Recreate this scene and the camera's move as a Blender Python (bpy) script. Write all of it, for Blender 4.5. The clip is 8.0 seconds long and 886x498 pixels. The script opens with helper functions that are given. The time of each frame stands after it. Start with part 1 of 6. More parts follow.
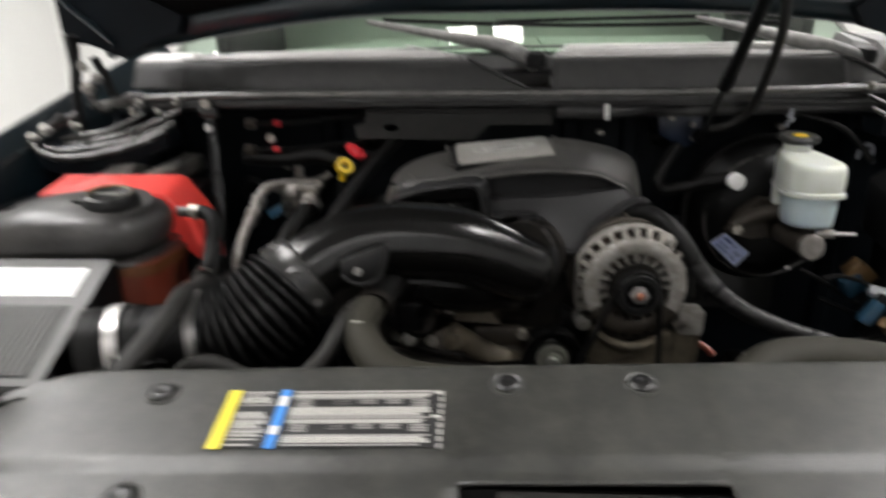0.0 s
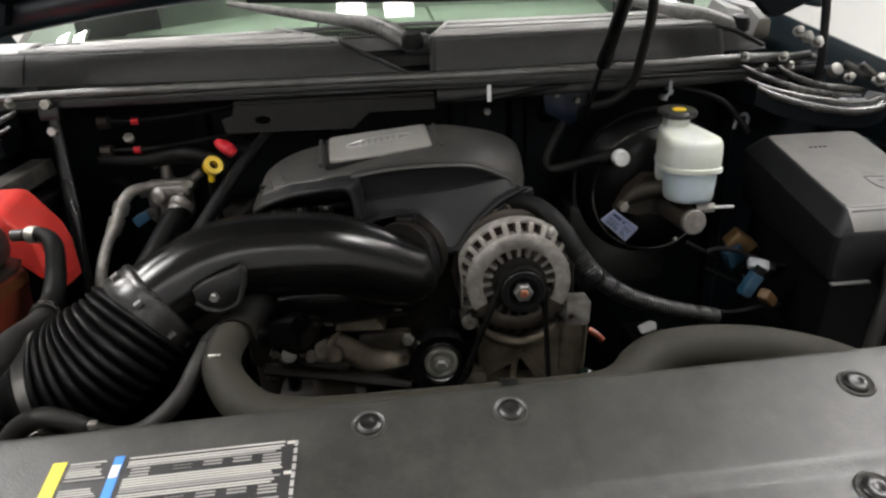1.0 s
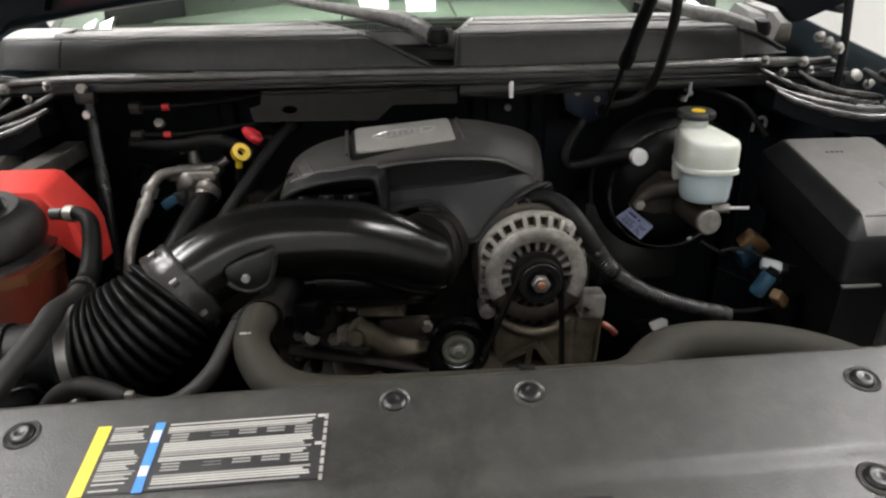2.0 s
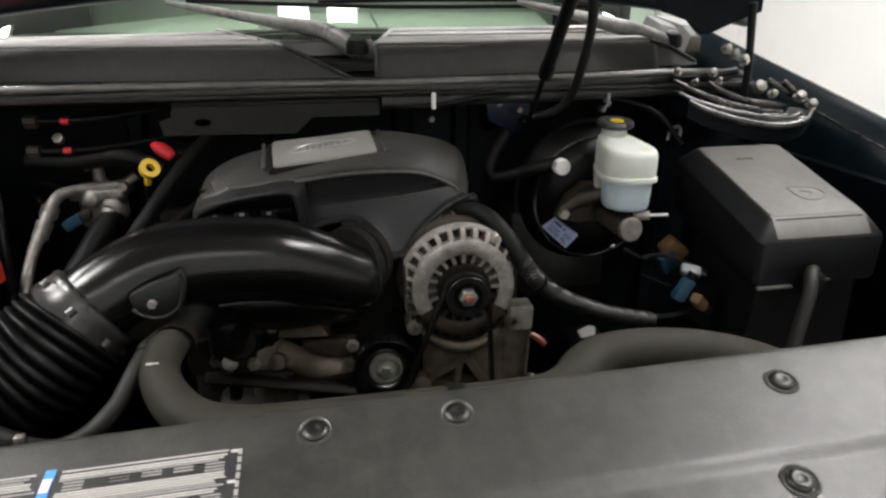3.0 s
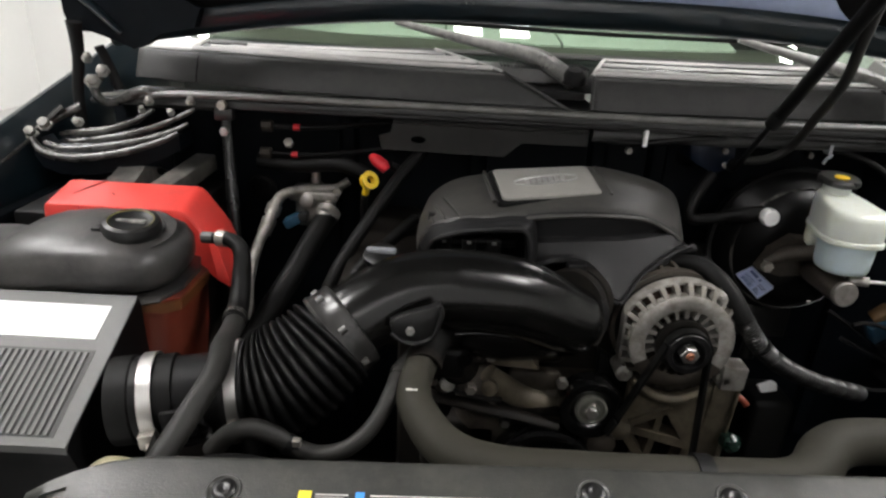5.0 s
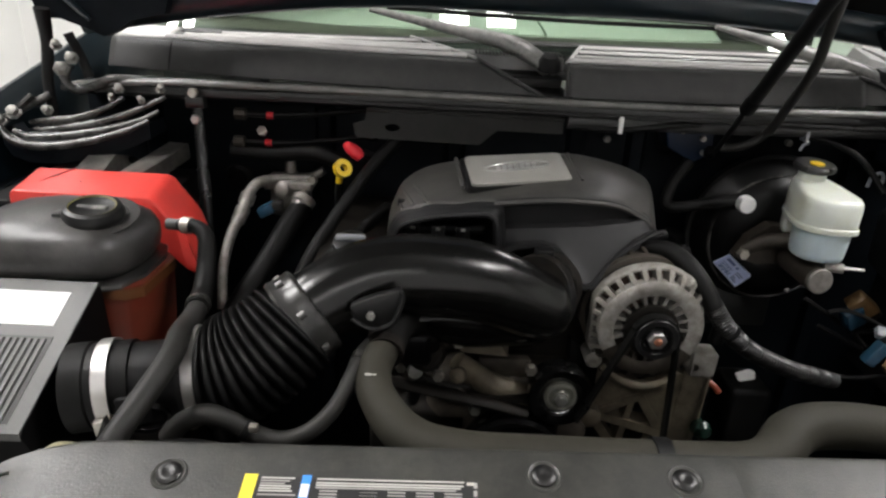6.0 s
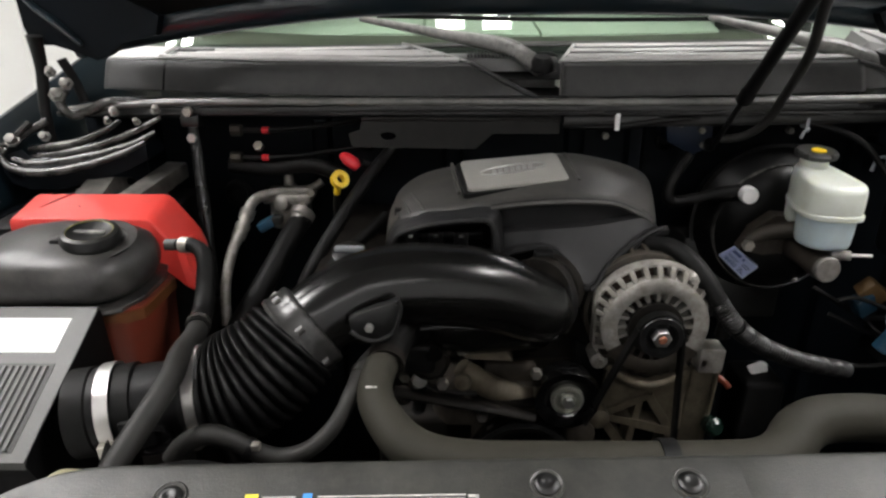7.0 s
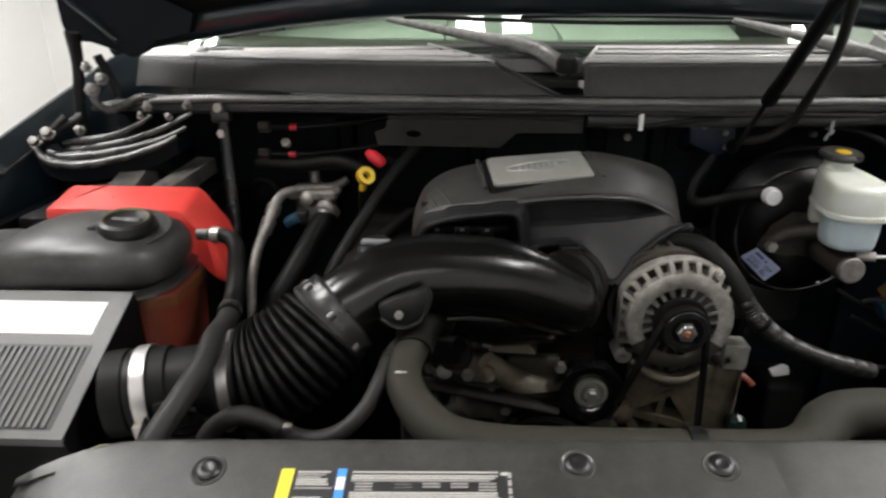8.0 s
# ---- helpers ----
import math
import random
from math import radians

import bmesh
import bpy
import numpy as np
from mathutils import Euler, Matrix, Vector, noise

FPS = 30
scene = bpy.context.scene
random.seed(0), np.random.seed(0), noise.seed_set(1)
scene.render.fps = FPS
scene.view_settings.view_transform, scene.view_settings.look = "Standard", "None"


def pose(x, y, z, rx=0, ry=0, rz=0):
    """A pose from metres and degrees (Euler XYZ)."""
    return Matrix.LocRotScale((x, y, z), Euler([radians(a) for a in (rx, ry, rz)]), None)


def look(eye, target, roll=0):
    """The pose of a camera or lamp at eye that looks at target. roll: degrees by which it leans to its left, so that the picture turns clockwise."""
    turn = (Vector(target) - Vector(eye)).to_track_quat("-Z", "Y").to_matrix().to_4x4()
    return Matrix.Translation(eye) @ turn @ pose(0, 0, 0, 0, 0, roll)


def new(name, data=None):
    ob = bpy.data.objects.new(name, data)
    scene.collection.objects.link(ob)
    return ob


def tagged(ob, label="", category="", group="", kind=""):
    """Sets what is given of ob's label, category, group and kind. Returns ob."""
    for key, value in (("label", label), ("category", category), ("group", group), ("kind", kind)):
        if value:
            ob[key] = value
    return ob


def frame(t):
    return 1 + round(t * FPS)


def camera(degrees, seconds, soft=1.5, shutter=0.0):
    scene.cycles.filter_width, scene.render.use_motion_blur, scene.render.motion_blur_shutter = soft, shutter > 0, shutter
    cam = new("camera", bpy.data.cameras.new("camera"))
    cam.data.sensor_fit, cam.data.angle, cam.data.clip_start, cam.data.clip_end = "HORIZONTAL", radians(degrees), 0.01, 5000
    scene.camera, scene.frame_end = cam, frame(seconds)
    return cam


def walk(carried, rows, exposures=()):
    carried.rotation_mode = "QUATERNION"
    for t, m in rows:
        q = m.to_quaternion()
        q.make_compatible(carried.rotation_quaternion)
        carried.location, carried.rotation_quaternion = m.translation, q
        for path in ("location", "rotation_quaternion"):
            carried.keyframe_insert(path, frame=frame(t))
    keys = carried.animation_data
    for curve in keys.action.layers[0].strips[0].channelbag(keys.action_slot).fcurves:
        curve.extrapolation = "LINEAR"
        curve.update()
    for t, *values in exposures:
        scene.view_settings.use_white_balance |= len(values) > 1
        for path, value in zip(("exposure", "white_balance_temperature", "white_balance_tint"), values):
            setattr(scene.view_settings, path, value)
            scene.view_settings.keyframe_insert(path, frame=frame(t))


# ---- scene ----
cam = camera(69.3, 8.0, soft=2.4, shutter=0.5)
PATH = [
    (0, (-0.095, -0.491, 1.379), (-0.197, 1.41, 0.767), -0.7),
    (0.5, (-0.016, -0.419, 1.371), (0.111, 1.42, 0.595), 1.8),
    (1, (-0.033, -0.427, 1.41), (0.102, 1.433, 0.688), -2.4),
    (1.2, (-0.038, -0.432, 1.412), (0.112, 1.421, 0.674), -1.5),
    (2.3, (-0.051, -0.455, 1.418), (0.046, 1.403, 0.682), -0.9),
    (2.5, (-0.026, -0.451, 1.42), (0.148, 1.41, 0.709), -2.3),
    (3, (-0.038, -0.431, 1.41), (0.278, 1.413, 0.705), -0.3),
    (3.5, (-0.113, -0.394, 1.42), (0.03, 1.471, 0.713), 0.1),
    (4, (-0.178, -0.397, 1.482), (-0.08, 1.469, 0.769), 0.6),
    (4.5, (-0.201, -0.413, 1.479), (-0.147, 1.453, 0.763), 3.1),
    (4.7, (-0.208, -0.414, 1.478), (-0.203, 1.448, 0.748), 3.1),
    (6, (-0.162, -0.411, 1.461), (-0.15, 1.442, 0.708), 3.0),
    (6.5, (-0.149, -0.412, 1.464), (-0.155, 1.446, 0.722), 1.5),
    (7, (-0.145, -0.404, 1.465), (-0.168, 1.452, 0.719), -0.2),
    (7.5, (-0.137, -0.403, 1.462), (-0.146, 1.455, 0.723), -0.7),
    (8, (-0.164, -0.424, 1.448), (-0.225, 1.442, 0.731), 0.2),
]
walk(cam, [(t, look(eye, target, roll)) for t, eye, target, roll in PATH])

# ---- world and lights ----
world = bpy.data.worlds.new("workshop_air")
scene.world = world
world.use_nodes = True
world.node_tree.nodes["Background"].inputs[0].default_value = (0.75, 0.8, 0.85, 1)
world.node_tree.nodes["Background"].inputs[1].default_value = 0.01
scene.view_settings.exposure = -0.50
LAMP_POWER = 60.0


# ---- materials ----
def mat(name, color, rough=0.5, metal=0.0, scale=60.0, vary=0.25, bump=0.15, dirt=None, dirt_amount=0.35, coat=0.0, spec=0.5, sss=0.0, trans=0.0, emit=0.0, gloss_vary=0.11):
    m = bpy.data.materials.new(name)
    m.use_nodes = True
    nt = m.node_tree
    b = nt.nodes["Principled BSDF"]
    b.inputs["Metallic"].default_value = metal
    b.inputs["Coat Weight"].default_value = coat
    b.inputs["Coat Roughness"].default_value = 0.08
    b.inputs["Specular IOR Level"].default_value = spec
    b.inputs["Transmission Weight"].default_value = trans
    if sss:
        b.inputs["Subsurface Weight"].default_value = sss
        b.inputs["Subsurface Radius"].default_value = (0.02, 0.02, 0.015)
    tc = nt.nodes.new("ShaderNodeTexCoord")
    fine = nt.nodes.new("ShaderNodeTexNoise")
    fine.inputs["Scale"].default_value = scale * 12
    fine.inputs["Detail"].default_value = 4
    wide = nt.nodes.new("ShaderNodeTexNoise")
    wide.inputs["Scale"].default_value = scale * 0.3
    wide.inputs["Detail"].default_value = 6
    wide.inputs["Roughness"].default_value = 0.65
    for n in (fine, wide):
        nt.links.new(tc.outputs["Object"], n.inputs["Vector"])
    ramp = nt.nodes.new("ShaderNodeValToRGB")
    lo = [c * (1 - vary) for c in color]
    hi = [min(1, c * (1 + vary)) for c in color]
    ramp.color_ramp.elements[0].position, ramp.color_ramp.elements[1].position = 0.3, 0.7
    ramp.color_ramp.elements[0].color = (*lo, 1)
    ramp.color_ramp.elements[1].color = (*hi, 1)
    nt.links.new(wide.outputs["Fac"], ramp.inputs["Fac"])
    col = ramp.outputs["Color"]
    if dirt:
        mask = nt.nodes.new("ShaderNodeValToRGB")
        mask.color_ramp.elements[0].position, mask.color_ramp.elements[1].position = 0.42, 0.72
        mask.color_ramp.elements[1].color = (dirt_amount, dirt_amount, dirt_amount, 1)
        spot = nt.nodes.new("ShaderNodeTexNoise")
        spot.inputs["Scale"].default_value = scale
        spot.inputs["Detail"].default_value = 8
        spot.inputs["Roughness"].default_value = 0.7
        nt.links.new(tc.outputs["Object"], spot.inputs["Vector"])
        nt.links.new(spot.outputs["Fac"], mask.inputs["Fac"])
        mix = nt.nodes.new("ShaderNodeMix")
        mix.data_type = "RGBA"
        nt.links.new(mask.outputs["Color"], mix.inputs["Factor"])
        nt.links.new(col, mix.inputs["A"])
        mix.inputs["B"].default_value = (*dirt, 1)
        col = mix.outputs["Result"]
    nt.links.new(col, b.inputs["Base Color"])
    rr = nt.nodes.new("ShaderNodeMapRange")
    rr.inputs["To Min"].default_value = max(0.02, rough - gloss_vary)
    rr.inputs["To Max"].default_value = min(1, rough + gloss_vary)
    nt.links.new(wide.outputs["Fac"], rr.inputs["Value"])
    nt.links.new(rr.outputs["Result"], b.inputs["Roughness"])
    if bump:
        bn = nt.nodes.new("ShaderNodeBump")
        bn.inputs["Strength"].default_value = bump
        bn.inputs["Distance"].default_value = 0.0006
        nt.links.new(fine.outputs["Fac"], bn.inputs["Height"])
        nt.links.new(bn.outputs["Normal"], b.inputs["Normal"])
    if emit:
        b.inputs["Emission Color"].default_value = (*color, 1)
        b.inputs["Emission Strength"].default_value = emit
    return m


DUST = (0.16, 0.14, 0.11)
M_SHIELD = mat("grained_grey_plastic", (0.029, 0.0294, 0.0268), 0.38, scale=45, vary=0.28, bump=0.45, dirt=(0.075, 0.074, 0.062), dirt_amount=0.5)
# Front copy of the cover plastic; the front's shade is in its colour.
M_COVER = mat("satin_shaded_charcoal_plastic", (0.0085, 0.0085, 0.009), 0.5, scale=40, vary=0.14, bump=0.25, dirt=(0.016, 0.0156, 0.0152), dirt_amount=0.4, spec=0.2)
# Top copy: dust, plus light from above put into the colour.
M_COVER_TOP = mat("dusty_toplit_charcoal_plastic", (0.031, 0.030, 0.0275), 0.46, scale=40, vary=0.16, bump=0.25, dirt=(0.07, 0.065, 0.056), dirt_amount=0.5)
M_BADGE = mat("grey_badge_plastic", (0.24, 0.235, 0.215), 0.4, scale=60, vary=0.1, bump=0.2)
M_BADGE_MARK = mat("silver_badge_mark", (0.42, 0.42, 0.41), 0.3, metal=0.6, bump=0.0)
M_BLACK = mat("black_plastic", (0.004, 0.004, 0.0043), 0.45, scale=50, vary=0.2, bump=0.15, dirt=(0.010, 0.0094, 0.0088), dirt_amount=0.35, spec=0.18)
M_TUBE = mat("smooth_black_duct_plastic", (0.004, 0.0039, 0.0037), 0.22, scale=40, vary=0.15, bump=0.08, dirt=(0.01, 0.0095, 0.008), dirt_amount=0.1, spec=0.4, gloss_vary=0.03)
M_RUBBER = mat("black_rubber", (0.0025, 0.0025, 0.0024), 0.55, scale=50, vary=0.2, bump=0.2, dirt=(0.0065, 0.006, 0.005), dirt_amount=0.35, spec=0.18)
M_HOSE = mat("dusty_grey_rubber_hose", (0.025, 0.0234, 0.0174), 0.66, scale=35, vary=0.2, bump=0.3, dirt=(0.036, 0.033, 0.026), dirt_amount=0.5, spec=0.2)
M_HOSE_DARK = mat("dull_dark_rubber_hose", (0.011, 0.0106, 0.0096), 0.58, scale=40, vary=0.25, bump=0.25, dirt=(0.028, 0.0255, 0.0215), dirt_amount=0.35, spec=0.35)
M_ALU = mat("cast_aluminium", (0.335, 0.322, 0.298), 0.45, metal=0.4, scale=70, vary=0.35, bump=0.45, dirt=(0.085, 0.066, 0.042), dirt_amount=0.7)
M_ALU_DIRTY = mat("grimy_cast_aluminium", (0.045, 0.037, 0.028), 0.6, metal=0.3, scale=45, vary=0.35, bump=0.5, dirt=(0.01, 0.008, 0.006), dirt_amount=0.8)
M_IRON = mat("dark_oily_iron", (0.007, 0.006, 0.005), 0.6, metal=0.2, scale=40, vary=0.4, bump=0.5, dirt=(0.016, 0.0125, 0.0085), dirt_amount=0.6, spec=0.2)
M_STEEL = mat("bright_steel", (0.62, 0.61, 0.59), 0.36, metal=0.95, scale=60, vary=0.12, bump=0.1)
M_ZINC = mat("zinc_plated_steel", (0.42, 0.4, 0.36), 0.38, metal=0.8, scale=80, vary=0.25, bump=0.2, dirt=(0.12, 0.09, 0.05), dirt_amount=0.5)
M_BOLT = mat("dull_pitted_bolt", (0.22, 0.215, 0.2), 0.42, metal=0.6, scale=120, vary=0.4, bump=0.5, dirt=(0.06, 0.05, 0.035), dirt_amount=0.6)
M_COPPER = mat("rusty_nut_core", (0.3, 0.12, 0.07), 0.5, metal=0.4, scale=80)
M_RED = mat("red_plastic", (0.68, 0.05, 0.04), 0.4, scale=30, vary=0.1, bump=0.1, dirt=(0.5, 0.06, 0.05), dirt_amount=0.5)
M_REDCLIP = mat("bright_red_plastic", (0.55, 0.02, 0.03), 0.4, bump=0.05)
M_REDSCUFF = mat("dark_red_scuff", (0.22, 0.012, 0.012), 0.6, bump=0.0)
M_YELLOW = mat("yellow_plastic", (0.75, 0.5, 0.02), 0.4, bump=0.05, vary=0.1)
M_TANK = mat("weathered_black_tank_plastic", (0.024, 0.0232, 0.0225), 0.40, scale=14, vary=0.45, bump=0.6, dirt=(0.085, 0.080, 0.074), dirt_amount=0.8, gloss_vary=0.2)
M_AMBER = mat("amber_translucent_plastic", (0.15, 0.026, 0.014), 0.4, scale=18, vary=0.35, bump=0.1, sss=0.4, dirt=(0.1, 0.035, 0.018), dirt_amount=0.6)
M_MILK = mat("yellowed_milky_plastic", (0.66, 0.69, 0.63), 0.30, scale=14, vary=0.10, bump=0.1, sss=0.4, dirt=(0.44, 0.42, 0.27), dirt_amount=0.5)
M_FLUID = mat("milky_plastic_with_fluid", (0.50, 0.60, 0.64), 0.33, scale=20, vary=0.1, bump=0.1, sss=0.35, dirt=(0.40, 0.42, 0.36), dirt_amount=0.4)
M_NAVY = mat("dark_navy_car_paint", (0.004, 0.010, 0.014), 0.3, scale=15, vary=0.2, bump=0.05, coat=0.4, dirt=(0.012, 0.016, 0.018), dirt_amount=0.35)
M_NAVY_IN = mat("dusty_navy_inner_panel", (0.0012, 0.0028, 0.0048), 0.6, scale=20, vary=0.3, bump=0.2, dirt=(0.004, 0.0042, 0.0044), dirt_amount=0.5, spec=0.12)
# Navy paint lightened to pale blue: the frame's reflection is put into its colour.
M_HOODIN = mat("navy_inner_paint_with_sheen", (0.36, 0.43, 0.60), 0.32, scale=12, vary=0.2, bump=0.05, dirt=(0.30, 0.33, 0.40), dirt_amount=0.4)
M_PAD = mat("black_felt_pad", (0.008, 0.0075, 0.007), 0.95, scale=120, vary=0.35, bump=0.8, spec=0.1)
M_BRACKET = mat("brown_grimed_aluminium", (0.125, 0.105, 0.073), 0.6, metal=0.2, scale=45, vary=0.35, bump=0.5, dirt=(0.03, 0.025, 0.018), dirt_amount=0.7)
M_LID = mat("dusty_grey_lid_plastic", (0.078, 0.078, 0.075), 0.5, scale=30, vary=0.12, bump=0.3, dirt=(0.1, 0.098, 0.09), dirt_amount=0.4)
# Far paler than the cowl face: glare on the tops is in this colour.
M_LOUVRE = mat("dusty_glare_louvre_plastic", (0.48, 0.475, 0.46), 0.5, scale=30, vary=0.15, bump=0.3, dirt=(0.45, 0.445, 0.43), dirt_amount=0.5)
M_BELLOWS = mat("shiny_black_bellows_rubber", (0.0025, 0.0025, 0.0025), 0.42, scale=50, vary=0.2, bump=0.12, dirt=(0.006, 0.0056, 0.005), dirt_amount=0.3, spec=0.24)
M_LIDDARK = mat("satin_black_tab_plastic", (0.008, 0.008, 0.008), 0.36, scale=40, vary=0.15, bump=0.1, spec=0.35)
# Grey base and blotches paint the bulb's bright highlight onto black rubber.
M_SEALTOP = mat("seal_rubber_with_highlight", (0.10, 0.0985, 0.094), 0.20, scale=30, vary=0.4, bump=0.15, dirt=(0.18, 0.172, 0.158), dirt_amount=0.5)
M_VALVE = mat("bare_aluminium_fitting", (0.26, 0.247, 0.23), 0.42, metal=0.6, scale=70, vary=0.3, bump=0.35, dirt=(0.085, 0.068, 0.05), dirt_amount=0.6)
M_GLOSS = mat("glossy_black_enamel", (0.004, 0.004, 0.004), 0.27, scale=30, vary=0.3, bump=0.08, coat=0.2, gloss_vary=0.05, spec=0.3)
M_PULLEY = mat("glossy_black_pulley_enamel", (0.005, 0.005, 0.005), 0.16, scale=30, vary=0.3, bump=0.06, coat=0.7, gloss_vary=0.05)
M_CUFF = mat("worn_shiny_black_cuff", (0.02, 0.0198, 0.019), 0.28, scale=30, vary=0.3, bump=0.15, dirt=(0.06, 0.058, 0.052), dirt_amount=0.4)
M_BOOSTER = mat("dull_black_booster_paint", (0.003, 0.003, 0.003), 0.36, scale=30, vary=0.3, bump=0.1, spec=0.16)
# Dust is lightened so its colour also carries the hinge lips' glare.
M_LIP = mat("dusty_steel_lip_with_glare", (0.02, 0.0195, 0.0185), 0.26, scale=30, vary=0.4, bump=0.25, dirt=(0.14, 0.135, 0.125), dirt_amount=0.6)
M_CLEAR = mat("hazy_grey_translucent_plastic", (0.22, 0.23, 0.245), 0.35, scale=20, vary=0.2, bump=0.1, sss=0.2)
M_HOLD = mat("scuffed_grey_steel", (0.05, 0.048, 0.044), 0.35, scale=40, vary=0.5, bump=0.3, dirt=(0.22, 0.21, 0.19), dirt_amount=0.6)
M_CORNER = mat("grey_corner_cap_plastic", (0.16, 0.16, 0.156), 0.45, scale=30, vary=0.2, bump=0.3, dirt=(0.24, 0.235, 0.22), dirt_amount=0.4)
M_CAPTOP = mat("dusty_worn_cap_top", (0.08, 0.08, 0.075), 0.4, scale=60, vary=0.6, bump=0.3, dirt=(0.38, 0.37, 0.34), dirt_amount=0.9)
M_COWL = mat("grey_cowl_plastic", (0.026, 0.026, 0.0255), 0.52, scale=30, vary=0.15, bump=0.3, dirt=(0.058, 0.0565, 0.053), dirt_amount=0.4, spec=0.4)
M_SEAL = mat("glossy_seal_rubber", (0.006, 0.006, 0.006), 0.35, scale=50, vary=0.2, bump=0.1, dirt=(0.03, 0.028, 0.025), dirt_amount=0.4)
# Base and dust lightened so the colour carries the arms' top highlight.
M_WIPER = mat("dusty_wiper_paint_with_shine", (0.16, 0.158, 0.152), 0.30, metal=0.0, scale=60, vary=0.35, bump=0.2, dirt=(0.42, 0.41, 0.385), dirt_amount=0.5)
M_WHITE = mat("white_paper", (0.8, 0.8, 0.79), 0.5, vary=0.03, bump=0.03)
M_PRINT = mat("pale_print", (0.55, 0.54, 0.5), 0.5, vary=0.1, bump=0.0)
M_PRINT_DIM = mat("grey_print", (0.36, 0.35, 0.33), 0.5, vary=0.15, bump=0.0)
M_DECAL = mat("black_decal", (0.02, 0.02, 0.02), 0.4, vary=0.1, bump=0.02)
M_LEMON = mat("lemon_yellow_print", (0.80, 0.66, 0.04), 0.45, vary=0.05, bump=0.0)
M_BLUE = mat("blue_print", (0.05, 0.27, 0.74), 0.45, vary=0.05, bump=0.0)
M_TEAL = mat("teal_connector_plastic", (0.01, 0.045, 0.08), 0.45, bump=0.05)
M_BROWN = mat("tan_connector_plastic", (0.13, 0.075, 0.028), 0.5, bump=0.1)
M_CONCRETE = mat("pale_epoxy_floor", (0.6, 0.6, 0.585), 0.35, scale=1.5, vary=0.06, bump=0.05, dirt=(0.45, 0.44, 0.42), dirt_amount=0.5)
M_WALL = mat("white_workshop_wall", (0.78, 0.78, 0.76), 0.7, scale=2, vary=0.03, bump=0.1)
M_WALL_PALE = mat("pale_workshop_wall", (0.76, 0.76, 0.77), 0.8, scale=2, vary=0.1, bump=0.1)
M_CEIL = mat("dim_grey_ceiling", (0.16, 0.16, 0.158), 0.8, scale=3, vary=0.05, bump=0.2)
M_LAMP = mat("lamp_diffuser", (1, 0.975, 0.96), 0.5, vary=0.0, bump=0.0, emit=LAMP_POWER)
M_SPOT = mat("spot_lens", (1, 0.97, 0.95), 0.5, vary=0.0, bump=0.0, emit=45.0)
M_DASH = mat("pale_dashboard_vinyl", (0.36, 0.38, 0.34), 0.6, scale=40, vary=0.06, bump=0.2)
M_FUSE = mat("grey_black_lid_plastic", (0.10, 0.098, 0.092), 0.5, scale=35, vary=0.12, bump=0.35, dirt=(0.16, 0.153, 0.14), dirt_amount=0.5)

M_GLASS = bpy.data.materials.new("green_tinted_glass")
M_GLASS.use_nodes = True
_g = M_GLASS.node_tree.nodes["Principled BSDF"]
_g.inputs["Base Color"].default_value = (0.70, 0.86, 0.73, 1)
_g.inputs["Roughness"].default_value = 0.0
_g.inputs["Transmission Weight"].default_value = 1.0
_g.inputs["IOR"].default_value = 1.5


# ---- building helpers ----
def thing(name, at, label, category, group="", kind=""):
    e = new(name)
    e.empty_display_size = 0.02
    e.location = at
    tagged(e, label, category, group, kind)
    return e


def origin_of(ob):
    p = Vector((0, 0, 0))
    while ob is not None:
        p += ob.location
        ob = ob.parent
    return p


def part(name, bm, material, parent=None, label="", smooth=40):
    """Links a bmesh, given in world metres, as one mesh under a thing or a part."""
    me = bpy.data.meshes.new(name)
    if parent is not None:
        bmesh.ops.translate(bm, verts=bm.verts, vec=-origin_of(parent))
    bmesh.ops.recalc_face_normals(bm, faces=bm.faces)
    if smooth:
        for f in bm.faces:
            f.smooth = True
        lim = radians(smooth)
        for e in bm.edges:
            if len(e.link_faces) == 2 and e.calc_face_angle(0) > lim:
                e.smooth = False
    bm.to_mesh(me)
    bm.free()
    me.materials.append(material)
    ob = new(name, me)
    if parent is not None:
        ob.parent = parent
    if label:
        ob["label"] = label
    return ob


def solo(name, bm, material, label, category, group="", kind="", smooth=40):
    return tagged(part(name, bm, material, None, "", smooth), label, category, group, kind)


def bevel(bm, width, seg=2, angle=30):
    if width <= 0:
        return
    edges = [e for e in bm.edges if len(e.link_faces) == 2 and e.calc_face_angle(0) > radians(angle)]
    bmesh.ops.bevel(bm, geom=edges, offset=width, segments=seg, profile=0.5, affect="EDGES", clamp_overlap=True)


def box(lo, hi, bev=0.004, seg=2, m=None, bm=None):
    own = bm is None
    b = bmesh.new()
    bmesh.ops.create_cube(b, size=1)
    lo, hi = Vector(lo), Vector(hi)
    for v in b.verts:
        v.co = Vector(((lo[i] + hi[i]) / 2 + v.co[i] * (hi[i] - lo[i]) for i in range(3)))
    bevel(b, bev, seg)
    if m is not None:
        b.transform(m)
    return b if own else merge(bm, b)


def merge(a, b):
    me = bpy.data.meshes.new("tmp")
    b.to_mesh(me)
    b.free()
    a.from_mesh(me)
    bpy.data.meshes.remove(me)
    return a


def smooth_path(pts, n=8):
    pts = [Vector(p) for p in pts]
    out = []
    for i in range(len(pts) - 1):
        p0, p1, p2, p3 = pts[max(i - 1, 0)], pts[i], pts[i + 1], pts[min(i + 2, len(pts) - 1)]
        for k in range(n):
            t = k / n
            out.append(0.5 * ((2 * p1) + (p2 - p0) * t + (2 * p0 - 5 * p1 + 4 * p2 - p3) * t * t + (3 * p1 - p0 - 3 * p2 + p3) * t ** 3))
    out.append(pts[-1])
    return out


